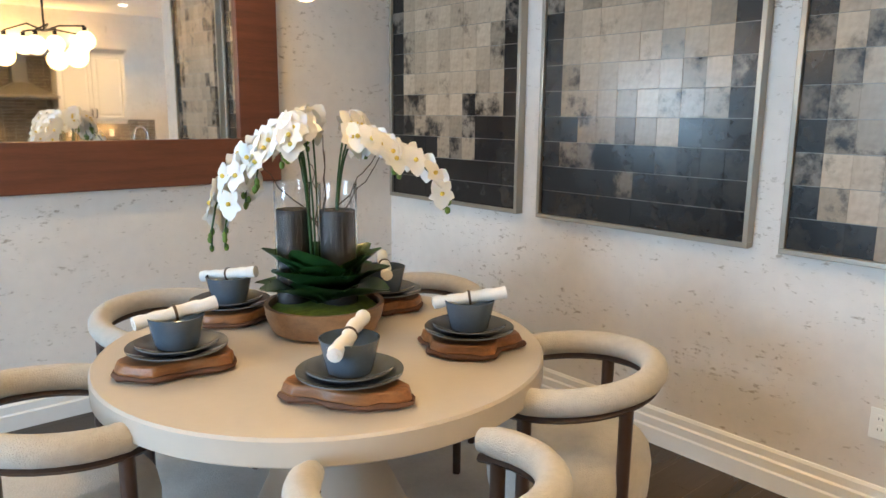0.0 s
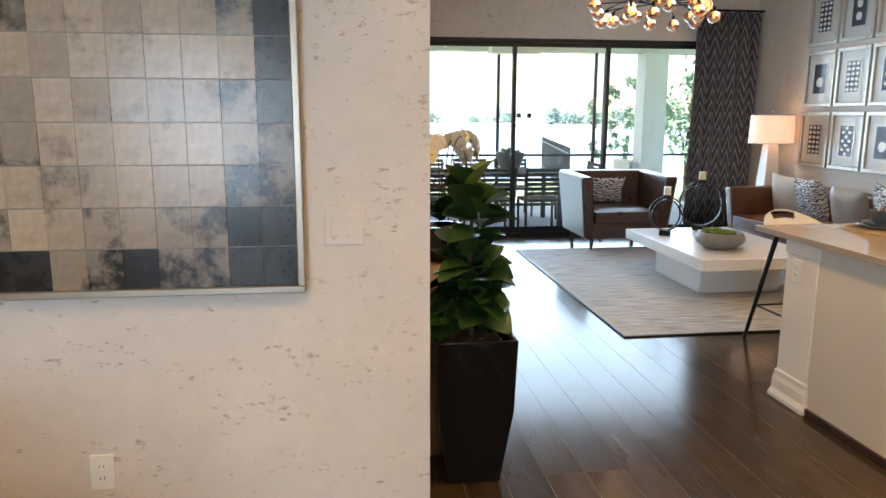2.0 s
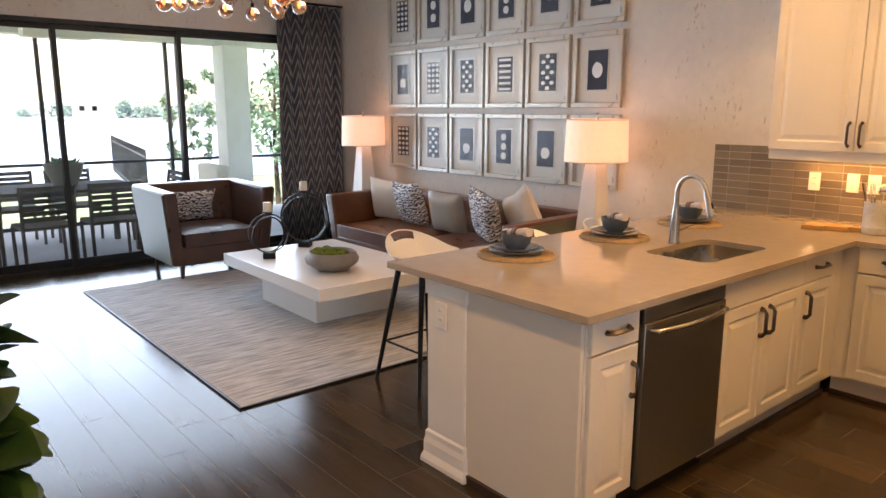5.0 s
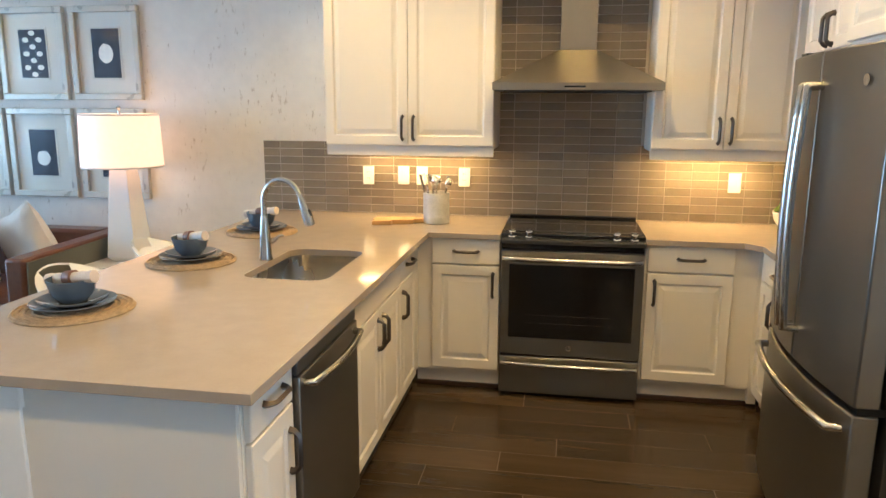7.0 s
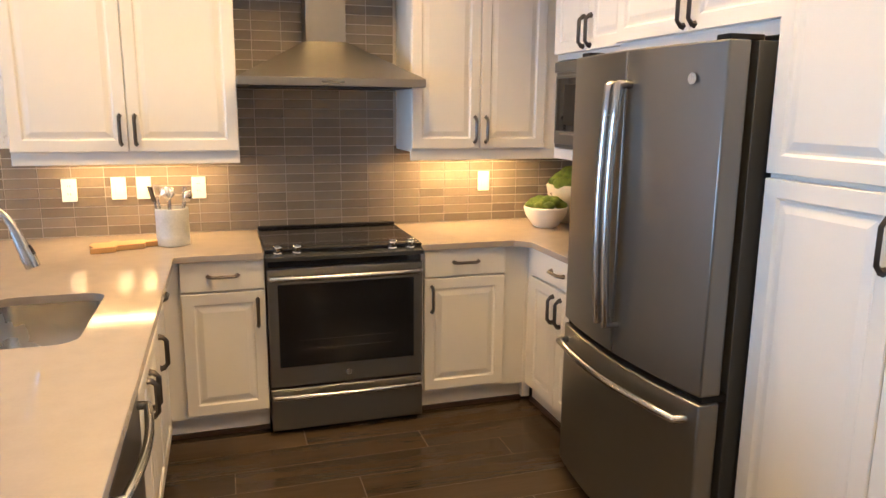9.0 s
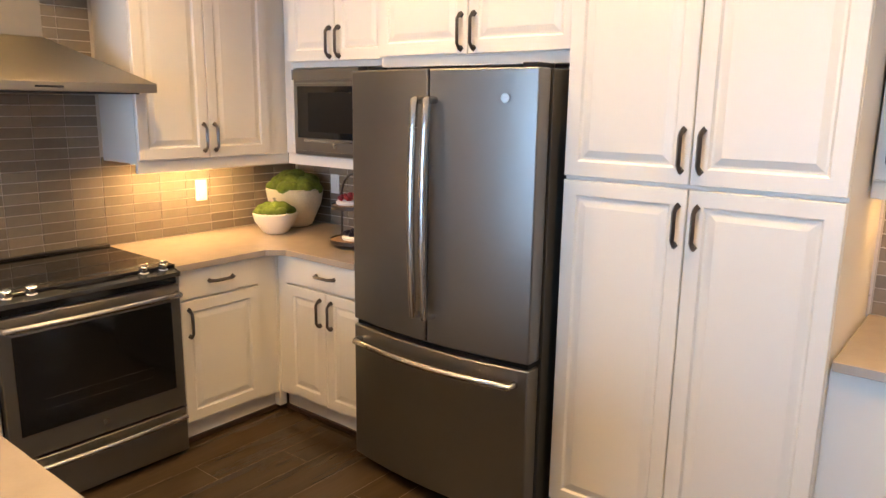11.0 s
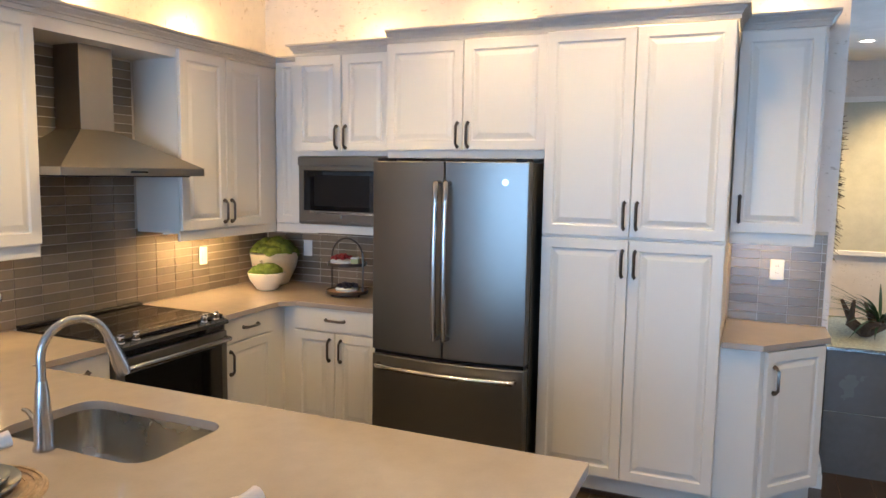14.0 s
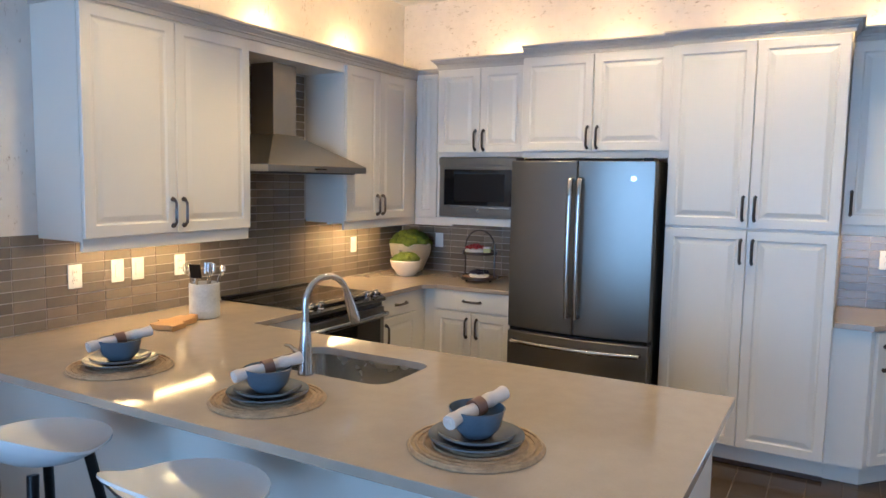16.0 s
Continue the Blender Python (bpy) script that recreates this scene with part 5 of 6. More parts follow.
def framed(x, z, w, h, motif, label):
    c = thing("framed_print", pose(x + w, SY + 0.001, z, 0, 0, 180), label, "framed picture", "gallery of framed prints")
    fw = 0.042
    part("frame", Geo().box(0, w, -0.035, 0, 0, fw).box(0, w, -0.035, 0, h - fw, h).box(0, fw, -0.035, 0, fw, h - fw).box(w - fw, w, -0.035, 0, fw, h - fw), FRAMEW, c, bevel=0.005)
    part("mount", Geo().box(fw, w - fw, -0.012, -0.004, fw, h - fw), MATB, c)
    a, b = w * 0.3, h * 0.24
    part("bevel_trim", Geo().box(a - 0.012, w - a + 0.012, -0.0165, -0.012, b - 0.012, h - b + 0.012), FRAMEW, c)
    part("print", Geo().box(a, w - a, -0.018, -0.0165, b, h - b), NAVY, c)
    g = Geo()
    pw, ph = w - 2 * a, h - 2 * b
    rng = random.Random(int(x * 100 + z * 10))

    def blob(cx, cz, rx, rz):
        pts = [(math.cos(math.tau * i / 14) * rx * rng.uniform(0.92, 1.05), math.sin(math.tau * i / 14) * rz * rng.uniform(0.92, 1.05)) for i in range(14)]
        g.prism(pts, 0, 0.0015, pose(cx, -0.018, cz, 90))
    cx, cz = w / 2, h / 2
    if motif == "one":
        blob(cx, cz, pw * 0.27, ph * 0.2)
    elif motif == "low":
        blob(cx, cz - ph * 0.12, pw * 0.26, ph * 0.17)
    elif motif == "three":
        for k in (-1, 0, 1):
            blob(cx, cz + k * ph * 0.28, pw * 0.18, ph * 0.11)
    elif motif == "two":
        for k in (-1, 1):
            blob(cx, cz + k * ph * 0.2, pw * 0.22, ph * 0.14)
    elif motif == "grid":
        for i in range(3):
            for j in range(6):
                blob(a + pw * (i + 0.5) / 3, b + ph * (j + 0.5) / 6, pw * 0.12, ph * 0.055)
    elif motif == "bars":
        for j in range(6):
            g.box(a + pw * 0.12, w - a - pw * 0.12, -0.0195, -0.018, b + ph * (j + 0.3) / 6, b + ph * (j + 0.7) / 6)
    elif motif == "diamond":
        for j in range(7):
            for i in range(2 if j % 2 else 1):
                blob(cx + (0 if j % 2 == 0 else (i - 0.5) * pw * 0.5), b + ph * (j + 0.5) / 7, pw * 0.12, ph * 0.055)
    part("motif", g, PRINTW, c)
    gl = part("glazing", Geo().box(fw, w - fw, -0.024, -0.022, fw, h - fw), ARGLASS, c, "clear picture glass")
    gl.visible_shadow = False


COLS = [5.25, 5.79, 6.315, 6.84, 7.365, 7.89]
MOT = [["low", "low", "three", "low", "two", "grid"], ["one", "diamond", "grid", "diamond", "grid", "one"], ["grid", "low", "three", "diamond", "low", "three"]]
MOT = [["two", "low", "three", "low", "diamond", "grid"], ["one", "diamond", "bars", "diamond", "grid", "low"], ["grid", "two", "one", "three", "one", "three"][::-1]]
for r, z in enumerate((0.955, 1.615, 2.275)):
    for k, x in enumerate(COLS):
        mo = MOT[r][k]
        framed(x, z, 0.495, 0.605, mo, "silver-white framed navy print with %s" % {"one": "one white pebble shape", "low": "a low white pebble shape", "three": "three stacked white shapes", "two": "two white shapes", "grid": "a grid of white dots", "bars": "white bars", "diamond": "a lattice of white dots"}[mo])


def chandelier(m, label, arms, r, globe_r, drop, seed, spread, glass):
    c = thing("chandelier", m, label, "chandelier")
    rng = random.Random(seed)
    part("canopy", Geo().lathe([(0.06, -0.001), (0.06, -0.02), (0.02, -0.03)], 20), BLACKM, c, smooth=40)
    part("rod", Geo().tube([(0, 0, -0.02), (0, 0, -drop)], 0.007, 8), BLACKM, c)
    frame_g, globes, bulbs = Geo(), Geo(), Geo()
    for k in range(arms):
        a = math.tau * k / arms + rng.uniform(-0.1, 0.1)
        rr = r * rng.uniform(0.45, 1.0)
        zz = -drop + rng.uniform(-spread, spread)
        p0, p1 = Vector((0, 0, -drop)), Vector((rr * math.cos(a), rr * math.sin(a), zz))
        mid = (p0 + p1) / 2 + Vector((rng.uniform(-0.05, 0.05), rng.uniform(-0.05, 0.05), rng.uniform(0, 0.05)))
        part("arm", Geo().tube([p0, mid, p1, p1 + Vector((0, 0, -0.03))], 0.006, 6), BLACKM, c)
        q = p1 + Vector((0, 0, -0.03 - globe_r))
        gl = part("globe", Geo().ball(q, globe_r, 16, 10), glass, c, smooth=60)
        gl.visible_shadow = False
        part("bulb", Geo().ball(q + Vector((0, 0, globe_r * 0.2)), globe_r * 0.3, 10, 6, (0.6, 0.6, 1.3)), BULB, c, smooth=60)
        part("socket", Geo().lathe([(0.014, 0), (0.014, 0.03)], 8, pose(*(p1 + Vector((0, 0, -0.035))))), BLACKM, c)
    return c


AMBER = mat("smoked_glass", (0.75, 0.45, 0.3), 0.02, var=0.0, rvar=0.0, glass=1.0)
MILK = mat("opal_globe", (1, 0.95, 0.85), 0.25, emit=((1.0, 0.72, 0.4), 0.9))
chandelier(pose(6.75, -2.65, CZ), "branching bronze chandelier with smoked glass globes", 22, 0.62, 0.055, 0.6, 11, 0.05, AMBER)
for a in range(3):
    lamp("chandelier_light", "POINT", (6.75 + 0.4 * math.cos(a * 2.1), -2.65 + 0.4 * math.sin(a * 2.1), 2.3), 0.4, TUNG, size=(0.08,))
ch = chandelier(pose(1.3, 1.95, CZ), "black branch chandelier with glowing opal globes over the table", 6, 0.42, 0.062, 1.04, 4, 0.03, MILK)
for a in range(3):
    lamp("chandelier_light", "POINT", (1.3 + 0.25 * math.cos(a * 2.1 + 1), 1.95 + 0.25 * math.sin(a * 2.1 + 1), 1.84), DINE_W, TUNG, size=(0.07,))

# ---- dining room ----
c = thing("dining_rug", pose(1.1, 2.0, 0), "pale grey dining rug under the round table", "rug")
part("weave", Geo().pillow_box(-1.2, 1.15, -1.25, 1.3, 0.001, 0.011, 0.004), mat("pale_rug", (0.55, 0.53, 0.5), 0.95, var=0.15, scale=6, bump=0.8, bscale=150), c)
TC = (1.285, 1.91)
c = thing("dining_table", pose(*TC, 0.0), "round cream plaster dining table on a pedestal", "dining table")
part("tabletop", Geo().lathe([(0.692, 0.672), (0.702, 0.68), (0.702, 0.742), (0.696, 0.75)], 80), STONE, c, smooth=30)
part("pedestal", Geo().lathe([(0.33, 0.012), (0.33, 0.03), (0.2, 0.3), (0.17, 0.5), (0.2, 0.67)], 48), STONE, c, smooth=30)


def dining_chair():
    c = thing("dining_chair", pose(0, 0, 0), "cream boucle barrel dining chair with a dark wood frame", "dining chair", "chairs round the dining table")
    part("seat", Geo().lathe([(0.2, 0.27), (0.245, 0.285), (0.258, 0.33), (0.262, 0.42), (0.254, 0.465), (0.235, 0.49), (0.12, 0.502)], 36), LINEN, c, smooth=60)
    arc = [(0.274 * math.sin(a), -0.02 + 0.274 * math.cos(a), 0.0) for a in [radians(-128 + 256 * i / 24) for i in range(25)]]
    ring = [(x, y, 0.7 + 0.03 * (y / 0.274)) for x, y, z in arc]
    part("backrest", Geo().tube(ring, [0.03] + [0.04] * 23 + [0.03], 14), LINEN, c, "padded boucle ring backrest", smooth=60)
    part("rail", Geo().tube([(x * 1.0, y * 1.0, z - 0.047) for x, y, z in ring], 0.013, 6, flat=1.6), DARKWOOD, c)
    for i in (1, 7, 17, 23):
        x, y, _ = arc[i]
        z = ring[i][2] - 0.05
        part("leg", Geo().tube([(x, y, z), (x, y, 0.012)], [0.021, 0.017], 8), DARKWOOD, c, smooth=50)
    for i, j in ((1, 7), (17, 23), (7, 17), (1, 23)):
        (x0, y0, _), (x1, y1, _) = arc[i], arc[j]
        part("stretcher", Geo().tube([(x0, y0, 0.3), (x1, y1, 0.3)], 0.011, 6), DARKWOOD, c)
    return c


ANG = [-47, -114, 172, 106, 30]
base = dining_chair()
for k, (a, d) in enumerate(((-47, 0.79), (-107, 0.88), (172, 0.8), (106, 0.79), (30, 0.79))):
    m = pose(TC[0] + d * math.cos(radians(a)), TC[1] + d * math.sin(radians(a)), 0, 0, 0, a - 90)
    if k == 0:
        base.matrix_basis = m
    else:
        copy_thing(base, m)


def wood_slab(seed, m, label):
    rng = random.Random(seed)
    n = 26
    ph = [rng.uniform(0, 6.28) for _ in range(4)]
    pts = []
    for i in range(n):
        a = math.tau * i / n
        r = 0.134 * (1 + 0.1 * math.sin(2 * a + ph[0]) + 0.1 * math.sin(3 * a + ph[1]) + 0.09 * math.sin(5 * a + ph[2]) + rng.uniform(-0.04, 0.04))
        pts.append((r * math.cos(a) * 1.1, r * math.sin(a) * 0.9))
    c = thing("wood_slab_charger", m, label, "charger", "root wood chargers")
    g = Geo()
    low = [(x * 0.9, y * 0.9, 0) for x, y in pts]
    mid = [(x * (1 + 0.04 * math.sin(i * 2.1)), y * (1 + 0.04 * math.sin(i * 2.1)), 0.026) for i, (x, y) in enumerate(pts)]
    top = [(x * 0.95, y * 0.95, 0.052) for x, y in pts]
    n = len(pts)
    fs = [tuple(range(n - 1, -1, -1)), tuple(range(2 * n, 3 * n))] + [(k * n + i, k * n + (i + 1) % n, (k + 1) * n + (i + 1) % n, (k + 1) * n + i) for k in (0, 1) for i in range(n)]
    part("top", g.add(low + mid + top, fs), WALNUT, c, bevel=0.005)
    part("bark_edge", Geo().tube([(x * 1.0, y * 1.0, 0.016) for x, y, _ in mid + mid[:1]], [0.008 + 0.003 * math.sin(i * 1.7) for i in range(n + 1)], 6), BARKW, c, "dark rough bark edge", smooth=50)
    return c


def plate_geo(r, z0=0.0):
    return Geo().lathe([(r * 0.5, z0), (r * 0.55, z0 + 0.002), (r * 0.85, z0 + 0.012), (r, z0 + 0.022), (r * 1.0, z0 + 0.026), (r * 0.84, z0 + 0.017), (r * 0.55, z0 + 0.008)], 40)


def place_setting(m, group, where, r=0.142, nap=0.0, tilt=-9, ring=True):
    """A dinner plate, a side plate, a bowl and a rolled napkin: each a thing."""
    c = thing("dinner_plate", m, "grey-blue glazed plate on %s" % where, "plate", "plates " + group)
    part("plate", plate_geo(r), PLATEM, c, smooth=60)
    c = thing("salad_plate", m @ pose(0, 0, 0.011), "smaller grey-blue glazed plate stacked on the dinner plate", "plate", "plates " + group)
    part("plate", plate_geo(r * 0.82), PLATEM, c, smooth=60)
    c = thing("bowl", m @ pose(0, 0, 0.02), "blue-grey glazed bowl on the stacked plates", "bowl", "bowls " + group)
    side = [(0.04, 0), (0.045, 0.004), (0.067, 0.03), (0.079, 0.08), (0.0765, 0.081), (0.065, 0.035), (0.03, 0.012)]
    if not ring:
        side = [(0.058, 0), (0.061, 0.004), (0.07, 0.045), (0.08, 0.092), (0.0775, 0.093), (0.066, 0.04), (0.03, 0.014)]
    part("bowl", Geo().lathe(side, 36), BOWLM, c, smooth=60)
    c = thing("napkin_roll", m @ pose(0, 0, 0.1 if ring else 0.118, 0, 0, nap) @ pose(-0.02 if tilt < -15 else 0, 0, 0, 0, tilt, 0), "rolled cream linen napkin in a brown ring on the bowl", "napkin", "napkins " + group)
    pts = [(-0.115 + 0.23 * i / 12, 0.004 * math.sin(i), 0.0) for i in range(13)]
    part("roll", Geo().tube(pts, [0.02 + 0.002 * math.sin(i * 2.3) for i in range(13)], 12), NAPKIN if ring else NAPW, c, smooth=50)
    sp = [(0.0, 0.0, 0.0)]
    part("fold", Geo().tube([(-0.116, 0.012 * (1 - k / 14) * math.cos(k), 0.012 * (1 - k / 14) * math.sin(k)) for k in range(13)], 0.003, 5), NAPKIN if ring else NAPW, c)
    part("ring", Geo().tube([(-0.017, 0, 0), (0.017, 0, 0)] if ring else [(-0.004, 0, 0), (0.004, 0, 0)], 0.0265 if ring else 0.0235, 16), RINGM if ring else BARK, c, smooth=40)


for k, a in enumerate(ANG):
    r = 0.465
    m = pose(TC[0] + r * math.cos(radians(a)), TC[1] + r * math.sin(radians(a)), 0.75, 0, 0, a + 60 * (k % 2))
    wood_slab(k + 2, m, "rough-edged root wood charger slab on the round table")
    m = pose(TC[0] + r * math.cos(radians(a)), TC[1] + r * math.sin(radians(a)), 0.802)
    place_setting(m, "on the dining table", "a root wood slab", nap=[-40, 38, -10, -58, 60][k], ring=False)


def orchid(m, label, pot, seed, stems, vases, height, scale=1.0, reach=0.3):
    """Arching stems of white blooms over broad dark leaves."""
    rng = random.Random(seed)
    c = thing("orchid_arrangement", m, label, "orchid plant")
    if pot:
        part("bowl", Geo().lathe([(0.15, 0), (0.18, 0.01), (0.2, 0.06), (0.205, 0.1), (0.19, 0.1), (0.185, 0.075)], 40), WOODB, c, "brown wooden bowl", smooth=40)
        part("moss", Geo().lathe([(0.186, 0.075), (0.16, 0.095), (0.05, 0.1)], 28), MOSS, c, smooth=50)
    base_z = 0.09 if pot else 0.2
    if not pot:
        part("pot", Geo().lathe([(0.1, 0), (0.13, 0.03), (0.14, 0.12), (0.12, 0.18), (0.11, 0.18), (0.1, 0.15)], 32), BLACK, c, "dark glazed pot", smooth=50)
    for k in range(30 if pot else 12):
        a = k * 137.5 + rng.uniform(-10, 10)
        g = Geo().leaf(pose(0, 0, base_z, 0, -rng.uniform(30, 78), a), (0.235 if pot else 0.2) * rng.uniform(0.85, 1.15), 0.23 if pot else 0.11, 0.4, 7, 0.25)
        part("leaf", g, LEAFD, c, smooth=60)
    for k, (x, y, h, r) in enumerate(vases):
        part("glass_cylinder", Geo().lathe([(r, base_z - 0.02), (r, base_z + h), (r - 0.004, base_z + h), (r - 0.004, base_z)], 24, pose(x, y, 0), cap=False), GLASS, c, "clear glass cylinder", smooth=50).visible_shadow = False
        part("sand_fill", Geo().lathe([(r - 0.006, base_z), (r - 0.006, base_z + h * 0.78)], 20, pose(x, y, 0)), DARKSAND, c, "dark fill in the cylinder", smooth=50)
    blooms, hearts, stemg, buds, roots = Geo(), Geo(), Geo(), Geo(), Geo()
    for s, (a, out, top, low) in enumerate(stems):
        d = Vector((math.cos(radians(a)), math.sin(radians(a)), 0))
        pts = []
        for i in range(19):
            t = i / 18
            if t < 0.55:
                q = t / 0.55
                pts.append(d * (0.04 + 0.07 * q * q) + Vector((0, 0, base_z + (top - base_z) * math.sin(q * math.pi / 2))))
            else:
                q = (t - 0.55) / 0.45
                pts.append(d * (0.11 + (out - 0.11) * math.sin(q * math.pi / 2)) + Vector((0, 0, top - (top - low) * (1 - math.cos(q * math.pi / 2)))))
        part("stem", Geo().tube(pts, 0.0035, 6), LEAFD, c)
        n = 12
        for k in range(n):
            t = 0.48 + 0.44 * k / (n - 1)
            p = Vector(pts[min(17, int(t * 18))]).lerp(Vector(pts[min(18, int(t * 18) + 1)]), t * 18 % 1)
            side = -1 if k % 2 else 1
            face = pose(p.x, p.y, p.z, 0, 0, a + side * rng.uniform(15, 70)) @ pose(0, 0, 0, 0, 75 + rng.uniform(-20, 20), 0) @ pose(0, side * 0.012, 0.015)
            fg = Geo()
            for j, (w, l) in enumerate(((0.05, 0.047), (0.035, 0.04), (0.035, 0.042), (0.05, 0.047), (0.03, 0.04))):
                fg.leaf(face @ pose(0, 0, 0.003 * (j % 2), 0, -14, (0, 72, 144, 216, 288)[j]), l * scale * 1.15, w * scale * 1.1, 0.2, 4, 0.1)
            b = part("bloom", fg, PETAL, c, smooth=60)
            part("heart", Geo().ball((0, 0, 0.009), 0.008 * scale, 8, 5, m=face), YELLOW, b)
        for k in range(4):
            p = pts[18] if k == 0 else pts[17]
            part("bud", Geo().ball((p[0] + rng.uniform(-0.01, 0.01), p[1] + rng.uniform(-0.01, 0.01), p[2] - k * 0.014), 0.009, 8, 5, (1, 1, 1.4)), LEAFB, c, smooth=60)
    for k in range(6):
        a = rng.uniform(0, 360)
        d = Vector((math.cos(radians(a)), math.sin(radians(a)), 0))
        pts, p = [], Vector((0, 0, base_z + height * 0.5))
        for i in range(9):
            pts.append(tuple(p))
            p = p + Vector((d.x * 0.03 + rng.uniform(-0.015, 0.015), d.y * 0.03 + rng.uniform(-0.015, 0.015), rng.uniform(0.01, 0.06) * height * 2.2))
        part("twig", Geo().tube(pts, [0.003 - i * 0.0002 for i in range(9)], 5), BARK, c)
    return c


WOODB = wood_mat("bowl_wood", (0.28, 0.16, 0.085), 0.5, 4, 0, 0.3)
orchid(pose(TC[0] + 0.08, TC[1] + 0.14, 0.75), "white orchids arching over dark leaves in a wooden bowl", True, 5,
       [(140, 0.38, 0.66, 0.28), (154, 0.32, 0.66, 0.3), (128, 0.28, 0.68, 0.42), (168, 0.22, 0.68, 0.5), (-42, 0.42, 0.64, 0.42), (-50, 0.26, 0.66, 0.56), (-10, 0.16, 0.7, 0.62), (80, 0.14, 0.72, 0.64), (200, 0.18, 0.7, 0.6), (120, 0.14, 0.7, 0.62)],
       [(-0.07, 0.08, 0.42, 0.062), (0.04, -0.03, 0.42, 0.066), (0.1, 0.06, 0.36, 0.055)], 0.5, scale=1.02)

# mirror and tile pictures
c = thing("wall_mirror", pose(0.35, MY - 0.001, 1.11), "big wall mirror in a wide mahogany frame", "mirror")
MW, MH, F = 1.72, 1.5, 0.24
g = Geo().box(-MW, MW, -0.045, 0, 0, F).box(-MW, MW, -0.045, 0, MH - F, MH).box(-MW, -MW + F, -0.045, 0, F, MH - F).box(MW - F, MW, -0.045, 0, F, MH - F)
part("frame", g, MAHOG, c, bevel=0.006)
part("glass", Geo().box(-MW + F, MW - F, -0.02, -0.012, F, MH - F), MIRROR, c, "clear silvered mirror glass")


def tile_picture(y0, y1, z0, z1, seed, dark):
    w, h = y1 - y0, z1 - z0
    c = thing("tile_picture", pose(DX - 0.001, y1, z0, 0, 0, -90), "dark antiqued-mirror tile picture in a slim silver frame", "wall picture", "tile pictures on the dining wall")
    f = 0.022
    part("frame", Geo().box(0, w, -0.05, 0, 0, f).box(0, w, -0.05, 0, h - f, h).box(0, f, -0.05, 0, f, h - f).box(w - f, w, -0.05, 0, f, h - f), SILVERF, c, bevel=0.003)
    part("backing", Geo().box(f, w - f, -0.03, -0.005, f, h - f), SEAM, c)
    rng = random.Random(seed)
    nx, nz = 10, 13
    tw, th = (w - 2 * f) / nx, (h - 2 * f) / nz
    meshes = [Geo().pillow_box(0, tw - 0.0004, 0, th - 0.003, 0, 0.003, 0.0006, pose(0, 0, 0, 90)).data("glass_tile", m) for m in ANT]
    for j in range(nz):
        for i in range(nx):
            u, v = abs((i + 0.5) / nx * 2 - 1), (j + 0.5) / nz
            s = 1.36 - u * u * 0.75 - max(0, dark - v) * 4.2 + rng.uniform(-0.5, 0.28)
            if i in (0, nx - 1):
                s -= 0.5
            k = 0 if s < 0.25 else 1 if s < 0.5 else 2 if s < 0.85 else 3
            o = new("glass_tile", meshes[k])
            o.parent = c
            o.matrix_basis = pose(f + i * tw, -0.03 - rng.uniform(0, 0.0012), f + j * th, rng.uniform(-0.5, 0.5), 0, rng.uniform(-0.5, 0.5))
    return c


tile_picture(0.114, 1.163, 0.975, 2.6, 1, 0.2)
tile_picture(1.285, 2.4, 0.975, 2.6, 2, 0.4)
tile_picture(2.535, 3.65, 0.975, 2.6, 3, 0.42)

# ---- by the partition: fig tree and console ----
c = thing("fig_tree", pose(3.5, -0.51, 0.03), "fiddle-leaf fig in a tall black tapered pot", "potted tree")
vs = []
for r, z in ((0.11, -0.03), (0.155, 0.3), (0.165, 0.6), (0.148, 0.6), (0.146, 0.56)):
    vs += [(r * sx, r * sy, z) for sx, sy in ((-1, -1), (1, -1), (1, 1), (-1, 1))]
fs = [(3, 2, 1, 0)] + [(k * 4 + i, k * 4 + (i + 1) % 4, k * 4 + 4 + (i + 1) % 4, k * 4 + 4 + i) for k in range(4) for i in range(4)]
part("pot", Geo().add(vs, fs), BLACK, c, "tall glossy black tapered pot", bevel=0.004)
part("soil", Geo().box(-0.128, 0.128, -0.128, 0.128, 0.5, 0.56), GRAVEL, c)
rng = random.Random(9)
g = Geo()
for k in range(90):
    g.ball((rng.uniform(-0.115, 0.115), rng.uniform(-0.115, 0.115), 0.562), rng.uniform(0.008, 0.016), 7, 4, (1, 1.2, 0.6))
tagged(part("gravel", g, GRAVEL, c, smooth=60), kind="stuff")
part("trunk", Geo().tube([(0, 0, 0.55), (0.012, 0.0, 0.8), (0.0, 0.01, 1.0), (0.02, -0.02, 1.14)], [0.013, 0.011, 0.009, 0.006], 8), BARK, c, smooth=50)
part("branch", Geo().tube([(0.01, 0, 0.72), (0.07, 0.04, 0.9), (0.09, 0.06, 1.05)], [0.008, 0.006, 0.004], 6), BARK, c)
k = 0
